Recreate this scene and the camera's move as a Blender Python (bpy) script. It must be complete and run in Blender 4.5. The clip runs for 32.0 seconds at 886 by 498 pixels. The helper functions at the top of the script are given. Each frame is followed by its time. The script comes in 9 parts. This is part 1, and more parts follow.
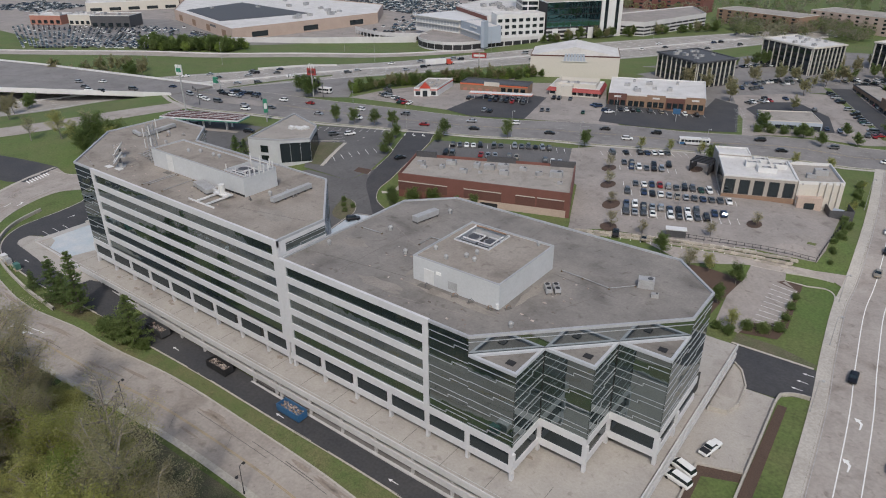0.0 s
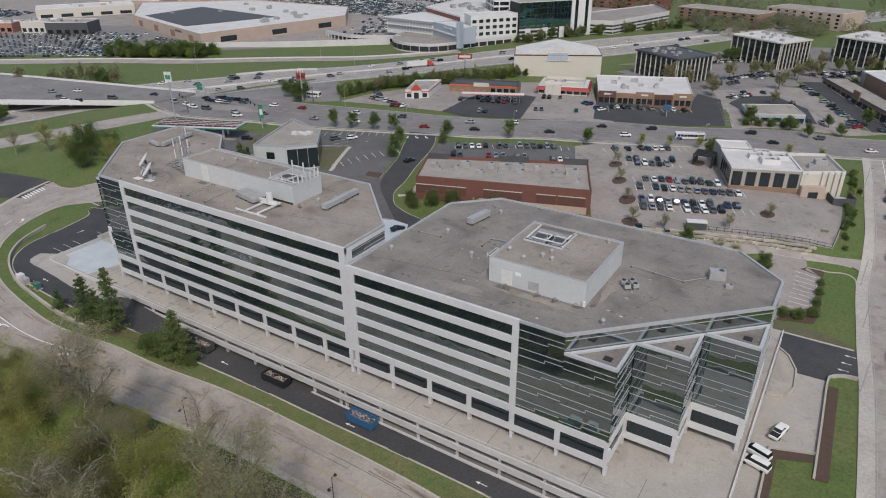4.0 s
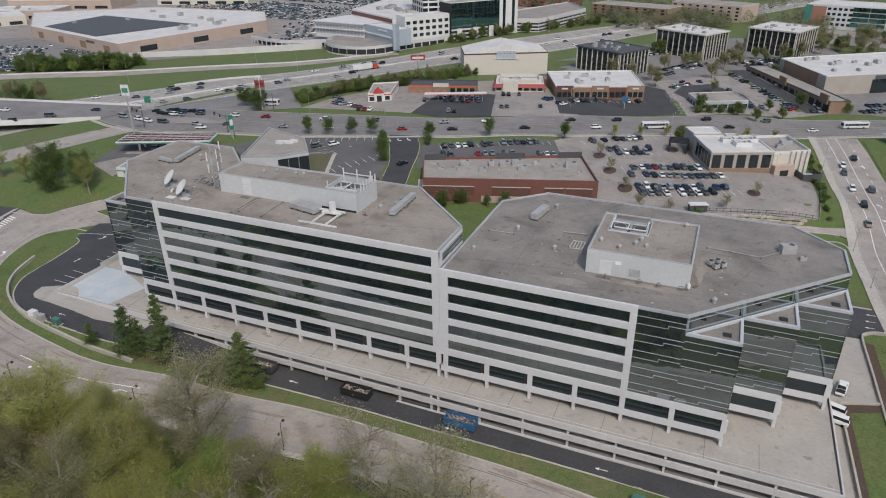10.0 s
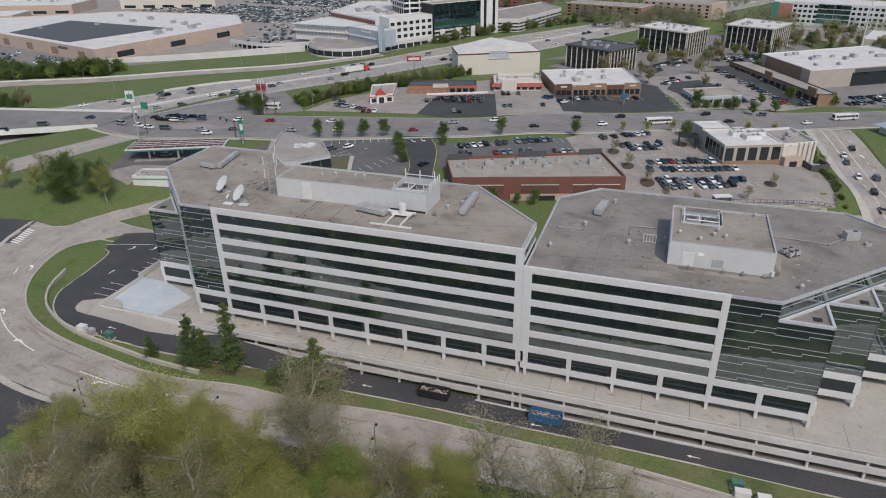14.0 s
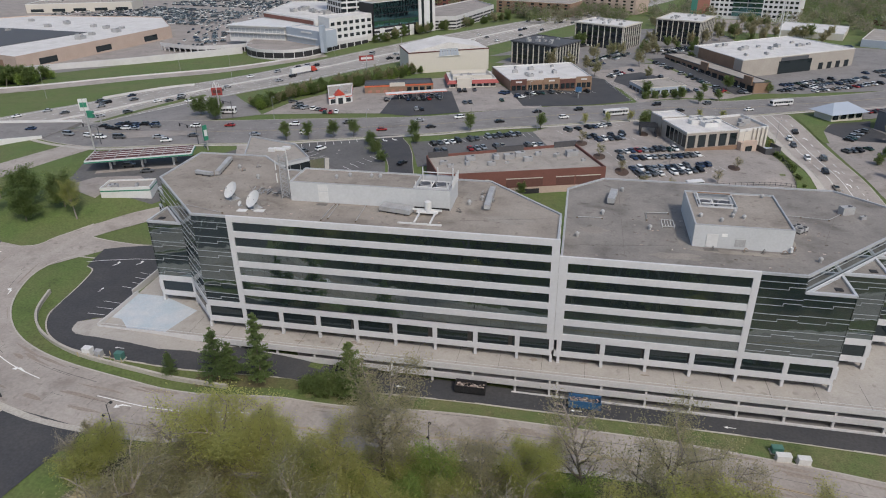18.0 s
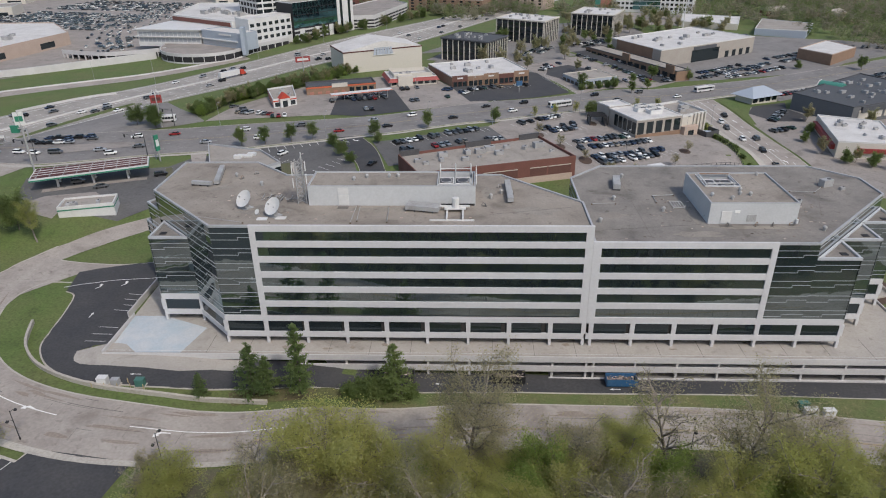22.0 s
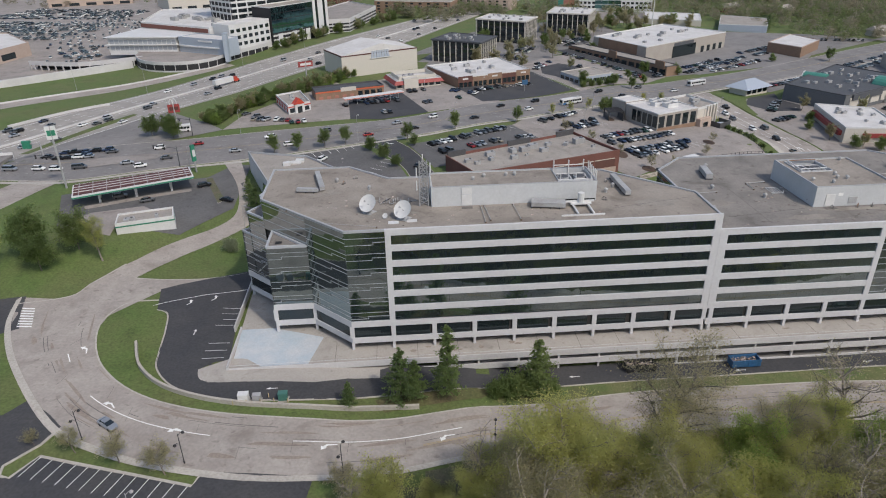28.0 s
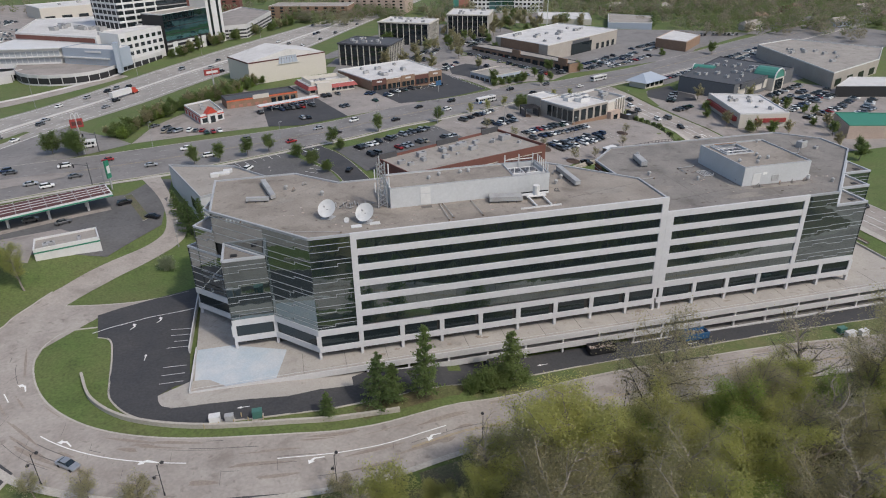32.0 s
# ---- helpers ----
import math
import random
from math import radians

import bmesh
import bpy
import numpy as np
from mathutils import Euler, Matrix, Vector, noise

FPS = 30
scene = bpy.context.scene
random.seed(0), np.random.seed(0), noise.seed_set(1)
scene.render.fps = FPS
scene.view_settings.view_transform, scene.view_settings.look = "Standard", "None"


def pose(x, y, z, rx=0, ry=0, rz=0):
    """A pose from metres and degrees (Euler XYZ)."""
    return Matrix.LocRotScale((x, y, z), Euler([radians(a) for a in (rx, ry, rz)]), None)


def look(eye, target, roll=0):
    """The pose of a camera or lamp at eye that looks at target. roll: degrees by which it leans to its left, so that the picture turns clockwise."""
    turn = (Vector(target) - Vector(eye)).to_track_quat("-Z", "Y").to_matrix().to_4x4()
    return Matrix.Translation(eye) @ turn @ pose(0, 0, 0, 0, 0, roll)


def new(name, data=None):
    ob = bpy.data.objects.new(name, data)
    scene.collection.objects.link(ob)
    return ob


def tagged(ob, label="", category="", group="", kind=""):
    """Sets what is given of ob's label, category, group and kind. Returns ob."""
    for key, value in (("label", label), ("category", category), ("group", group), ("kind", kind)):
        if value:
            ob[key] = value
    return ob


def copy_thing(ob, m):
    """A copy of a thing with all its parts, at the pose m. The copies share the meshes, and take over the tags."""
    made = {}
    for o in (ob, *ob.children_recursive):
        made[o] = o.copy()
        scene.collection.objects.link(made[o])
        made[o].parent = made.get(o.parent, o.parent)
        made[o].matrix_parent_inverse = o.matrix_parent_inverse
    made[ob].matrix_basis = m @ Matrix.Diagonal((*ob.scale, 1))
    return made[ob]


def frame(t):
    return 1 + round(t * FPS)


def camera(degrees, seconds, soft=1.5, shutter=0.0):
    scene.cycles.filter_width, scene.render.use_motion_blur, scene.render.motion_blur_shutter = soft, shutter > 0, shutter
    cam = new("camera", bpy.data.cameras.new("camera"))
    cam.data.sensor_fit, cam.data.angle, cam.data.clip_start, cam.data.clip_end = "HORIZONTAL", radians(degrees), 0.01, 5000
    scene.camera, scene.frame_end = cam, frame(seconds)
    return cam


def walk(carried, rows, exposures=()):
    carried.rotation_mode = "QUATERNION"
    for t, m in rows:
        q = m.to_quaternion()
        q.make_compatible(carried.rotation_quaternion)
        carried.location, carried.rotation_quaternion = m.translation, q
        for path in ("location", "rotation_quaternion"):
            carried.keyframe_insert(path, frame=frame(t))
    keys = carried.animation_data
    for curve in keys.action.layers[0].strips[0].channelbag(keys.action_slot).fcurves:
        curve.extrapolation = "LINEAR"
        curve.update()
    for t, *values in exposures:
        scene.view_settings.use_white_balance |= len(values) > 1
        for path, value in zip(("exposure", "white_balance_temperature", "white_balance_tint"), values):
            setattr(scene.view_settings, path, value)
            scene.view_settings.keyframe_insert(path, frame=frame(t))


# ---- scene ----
cam = camera(67.4, 32.0, soft=1.05)
METRES, EYE, TILT, LEAN, TURN = 190.1, 85.0, 0.0, 0.0, 37.3
ROWS = [
    (0.0, 0.0, 0.0, 0.0, -0.09, -26.31, 0.18),
    (0.5, -0.0151, 0.0001, 0.0002, -1.33, -26.29, 0.19),
    (1.0, -0.0302, 0.0004, 0.0004, -1.86, -26.29, 0.22),
    (1.5, -0.0453, 0.0009, 0.0008, -2.33, -26.28, 0.26),
    (2.0, -0.0602, 0.0015, 0.0012, -2.63, -26.28, 0.3),
    (2.5, -0.075, 0.0022, 0.0014, -2.95, -26.27, 0.33),
    (3.0, -0.0898, 0.0032, 0.0016, -3.32, -26.27, 0.37),
    (3.5, -0.1048, 0.0041, 0.0017, -4.08, -26.26, 0.38),
    (5.5, -0.1655, 0.009, 0.002, -6.75, -26.21, 0.49),
    (6.0, -0.1813, 0.0107, 0.0024, -7.71, -26.21, 0.5),
    (6.5, -0.1972, 0.0127, 0.0026, -8.75, -26.21, 0.52),
    (7.0, -0.2134, 0.015, 0.0028, -9.71, -26.22, 0.54),
    (7.5, -0.2298, 0.0175, 0.0029, -10.63, -26.21, 0.56),
    (8.0, -0.2463, 0.0203, 0.003, -11.3, -26.21, 0.58),
    (8.5, -0.2625, 0.0234, 0.0032, -11.96, -26.22, 0.61),
    (9.0, -0.2791, 0.0266, 0.0031, -12.69, -26.22, 0.62),
    (9.5, -0.2956, 0.0301, 0.0032, -13.67, -26.22, 0.63),
    (10.0, -0.3121, 0.0338, 0.0032, -14.39, -26.21, 0.66),
    (10.5, -0.3286, 0.0378, 0.0031, -14.88, -26.21, 0.67),
    (11.0, -0.3449, 0.0419, 0.0032, -15.61, -26.22, 0.68),
    (11.5, -0.36, 0.0458, 0.0032, -16.21, -26.21, 0.69),
    (12.0, -0.3762, 0.0502, 0.0033, -16.69, -26.2, 0.71),
    (12.5, -0.3918, 0.0545, 0.0035, -17.11, -26.19, 0.73),
    (13.0, -0.4066, 0.0592, 0.0032, -17.67, -26.18, 0.77),
    (13.5, -0.4216, 0.0632, 0.0032, -18.13, -26.18, 0.76),
    (14.0, -0.4357, 0.0679, 0.0031, -18.44, -26.16, 0.8),
    (14.5, -0.4498, 0.0725, 0.003, -18.83, -26.17, 0.82),
    (16.5, -0.5046, 0.0908, 0.0035, -23.16, -26.28, 0.8),
    (17.0, -0.5183, 0.0966, 0.0035, -24.27, -26.31, 0.79),
    (17.5, -0.5324, 0.1026, 0.0035, -25.06, -26.34, 0.8),
    (18.0, -0.5466, 0.1089, 0.0034, -25.83, -26.35, 0.8),
    (18.5, -0.561, 0.1156, 0.0035, -27.05, -26.37, 0.8),
    (19.0, -0.5759, 0.1228, 0.0037, -28.02, -26.39, 0.78),
    (19.5, -0.5913, 0.1307, 0.0038, -28.96, -26.43, 0.79),
    (20.0, -0.6073, 0.1392, 0.0038, -30.34, -26.46, 0.75),
    (20.5, -0.6237, 0.1483, 0.0039, -31.47, -26.48, 0.78),
    (21.0, -0.6404, 0.1578, 0.0038, -32.52, -26.51, 0.77),
    (21.5, -0.6575, 0.168, 0.004, -33.91, -26.56, 0.78),
    (22.0, -0.6746, 0.1787, 0.0042, -35.27, -26.59, 0.77),
    (22.5, -0.6916, 0.1898, 0.0043, -36.52, -26.61, 0.77),
    (23.0, -0.7086, 0.2012, 0.0043, -37.71, -26.63, 0.76),
    (23.5, -0.7255, 0.2127, 0.0045, -38.56, -26.62, 0.77),
    (24.0, -0.742, 0.2246, 0.0045, -39.0, -26.59, 0.78),
    (24.5, -0.7578, 0.2361, 0.0047, -39.56, -26.58, 0.82),
    (25.0, -0.7736, 0.2481, 0.0047, -40.1, -26.58, 0.85),
    (25.5, -0.7887, 0.2599, 0.0047, -40.42, -26.57, 0.89),
    (26.0, -0.8032, 0.2713, 0.0047, -40.54, -26.56, 0.92),
    (26.5, -0.8168, 0.2825, 0.0047, -40.66, -26.54, 0.93),
    (28.5, -0.8606, 0.3186, 0.0052, -42.15, -26.44, 1.0),
    (29.0, -0.869, 0.3259, 0.0048, -43.17, -26.39, 0.99),
    (29.5, -0.8764, 0.3323, 0.0044, -44.94, -26.35, 0.96),
    (30.0, -0.8836, 0.3389, 0.0039, -46.58, -26.32, 0.94),
    (30.5, -0.8896, 0.3447, 0.0035, -47.51, -26.3, 0.92),
    (31.0, -0.8946, 0.3504, 0.0027, -48.61, -26.31, 0.92),
    (31.5, -0.8988, 0.3559, 0.0021, -50.03, -26.32, 0.91),
    (32.0, -0.9021, 0.3613, 0.0016, -51.03, -26.32, 0.9),
]
walk(cam, [(t, pose(0, 0, EYE, TILT, LEAN, TURN) @ pose(METRES * x, METRES * y, METRES * z, 90 + pitch, roll, yaw)) for t, x, y, z, yaw, pitch, roll in ROWS], [(0, -0.04), (14, 0.0), (25, 0.04), (32, 0.06)])

# ---- light: hazy spring sun, pale sky ----
SUN_EL, SUN_AZ = 50.0, 142.0          # height above the horizon; direction from +y clockwise
world = bpy.data.worlds.new("world")
scene.world = world
world.use_nodes = True
wn = world.node_tree
wn.nodes.clear()
sky = wn.nodes.new("ShaderNodeTexSky")
sky.sky_type, sky.sun_disc = "NISHITA", False
sky.sun_elevation, sky.sun_rotation = radians(SUN_EL), radians(SUN_AZ)
sky.dust_density, sky.air_density, sky.altitude = 3.0, 1.0, 250
bg = wn.nodes.new("ShaderNodeBackground")
bg.inputs["Strength"].default_value = 0.15
wout = wn.nodes.new("ShaderNodeOutputWorld")
wn.links.new(sky.outputs[0], bg.inputs["Color"])
wn.links.new(bg.outputs[0], wout.inputs["Surface"])
sun = new("sun", bpy.data.lights.new("sun", "SUN"))
sun.data.energy, sun.data.angle, sun.data.color = 1.9, radians(3.0), (1.0, 0.935, 0.86)
sx, sy = math.sin(radians(SUN_AZ)), math.cos(radians(SUN_AZ))
sun.matrix_world = look((0, 0, 0), (-sx * math.cos(radians(SUN_EL)), -sy * math.cos(radians(SUN_EL)), -math.sin(radians(SUN_EL))))

# ---- materials ----
def material(name, base, rough=0.8, metal=0.0, vary=0.15, scale=1.0, fine=8.0, bump=0.0, tint=None, stain=0.0, island=0.0, rand=0.0, spots=0.0):
    """Two scales of noise over a base colour; tint: the colour of large patches; stain: their strength."""
    m = bpy.data.materials.new(name)
    m.use_nodes = True
    nt = m.node_tree
    b = nt.nodes["Principled BSDF"]
    b.inputs["Roughness"].default_value, b.inputs["Metallic"].default_value = rough, metal
    co = nt.nodes.new("ShaderNodeNewGeometry")
    n1, n2 = nt.nodes.new("ShaderNodeTexNoise"), nt.nodes.new("ShaderNodeTexNoise")
    n1.inputs["Scale"].default_value, n2.inputs["Scale"].default_value = 0.12 * scale, fine * 0.25 * scale
    n1.inputs["Detail"].default_value, n2.inputs["Detail"].default_value = 6, 5
    n1.inputs["Roughness"].default_value = 0.65
    for n in (n1, n2):
        nt.links.new(co.outputs["Position"], n.inputs["Vector"])
    ramp = nt.nodes.new("ShaderNodeMapRange")
    ramp.inputs["From Min"].default_value, ramp.inputs["From Max"].default_value = 0.35, 0.65
    nt.links.new(n1.outputs["Fac"], ramp.inputs["Value"])
    big = nt.nodes.new("ShaderNodeMix")
    big.data_type = "RGBA"
    tint = tint or tuple(c * 0.7 for c in base)
    big.inputs["A"].default_value, big.inputs["B"].default_value = (*base, 1), (*tint, 1)
    amt = nt.nodes.new("ShaderNodeMath")
    amt.operation = "MULTIPLY"
    amt.inputs[1].default_value = stain if stain else vary
    nt.links.new(ramp.outputs[0], amt.inputs[0])
    nt.links.new(amt.outputs[0], big.inputs["Factor"])
    val = nt.nodes.new("ShaderNodeMapRange")
    val.inputs["From Min"].default_value, val.inputs["From Max"].default_value = 0.3, 0.7
    val.inputs["To Min"].default_value, val.inputs["To Max"].default_value = 1 - vary, 1 + vary
    nt.links.new(n2.outputs["Fac"], val.inputs["Value"])
    mul = nt.nodes.new("ShaderNodeMix")
    mul.data_type, mul.blend_type = "RGBA", "MULTIPLY"
    mul.inputs["Factor"].default_value = 1
    nt.links.new(big.outputs["Result"], mul.inputs["A"])
    nt.links.new(val.outputs[0], mul.inputs["B"])
    last = mul.outputs["Result"]
    if spots:
        for sc, lo, hi, amount in ((0.55, 0.6, 0.72, spots), (0.13, 0.56, 0.7, spots * 0.8), (2.6, 0.66, 0.74, spots)):
            n3, r3, k3 = nt.nodes.new("ShaderNodeTexNoise"), nt.nodes.new("ShaderNodeMapRange"), nt.nodes.new("ShaderNodeMix")
            n3.inputs["Scale"].default_value, n3.inputs["Detail"].default_value, n3.inputs["Distortion"].default_value = sc, 8, 0.6
            r3.inputs["From Min"].default_value, r3.inputs["From Max"].default_value, r3.inputs["To Max"].default_value = lo, hi, amount
            k3.data_type, k3.blend_type = "RGBA", "MULTIPLY"
            k3.inputs["B"].default_value = (0.45, 0.42, 0.4, 1)
            nt.links.new(co.outputs["Position"], n3.inputs["Vector"])
            nt.links.new(n3.outputs["Fac"], r3.inputs["Value"])
            nt.links.new(r3.outputs[0], k3.inputs["Factor"])
            nt.links.new(last, k3.inputs["A"])
            last = k3.outputs["Result"]
    if rand or island:
        src = nt.nodes.new("ShaderNodeObjectInfo").outputs["Random"] if rand else co.outputs["Random Per Island"]
        r = nt.nodes.new("ShaderNodeMapRange")
        r.inputs["To Min"].default_value, r.inputs["To Max"].default_value = 1 - (rand or island), 1 + (rand or island)
        nt.links.new(src, r.inputs["Value"])
        mm = nt.nodes.new("ShaderNodeMix")
        mm.data_type, mm.blend_type = "RGBA", "MULTIPLY"
        mm.inputs["Factor"].default_value = 1
        nt.links.new(last, mm.inputs["A"])
        nt.links.new(r.outputs[0], mm.inputs["B"])
        last = mm.outputs["Result"]
    nt.links.new(last, b.inputs["Base Color"])
    if bump:
        bp = nt.nodes.new("ShaderNodeBump")
        bp.inputs["Strength"].default_value, bp.inputs["Distance"].default_value = bump, 0.05
        nt.links.new(n2.outputs["Fac"], bp.inputs["Height"])
        nt.links.new(bp.outputs[0], b.inputs["Normal"])
    return m


def mirror_glass(name, colour, wave=0.02, scale=0.35, body=0.3):
    """Coated office glazing: a tinted mirror with a slight ripple."""
    m = bpy.data.materials.new(name)
    m.use_nodes = True
    nt = m.node_tree
    b = nt.nodes["Principled BSDF"]
    b.inputs["Base Color"].default_value = (*colour, 1)
    b.inputs["Metallic"].default_value, b.inputs["Roughness"].default_value = 1.0, 0.03
    under = nt.nodes.new("ShaderNodeBsdfDiffuse")
    under.inputs["Color"].default_value = (0.045, 0.065, 0.07, 1)
    mixs = nt.nodes.new("ShaderNodeMixShader")
    mixs.inputs["Fac"].default_value = body
    nt.links.new(b.outputs[0], mixs.inputs[1])
    nt.links.new(under.outputs[0], mixs.inputs[2])
    nt.links.new(mixs.outputs[0], nt.nodes["Material Output"].inputs["Surface"])
    co, n, bp = nt.nodes.new("ShaderNodeNewGeometry"), nt.nodes.new("ShaderNodeTexNoise"), nt.nodes.new("ShaderNodeBump")
    n.inputs["Scale"].default_value, n.inputs["Detail"].default_value = scale, 1
    bp.inputs["Strength"].default_value, bp.inputs["Distance"].default_value = 1.0, wave
    nt.links.new(co.outputs["Position"], n.inputs["Vector"])
    nt.links.new(n.outputs["Fac"], bp.inputs["Height"])
    nt.links.new(bp.outputs[0], b.inputs["Normal"])
    return m


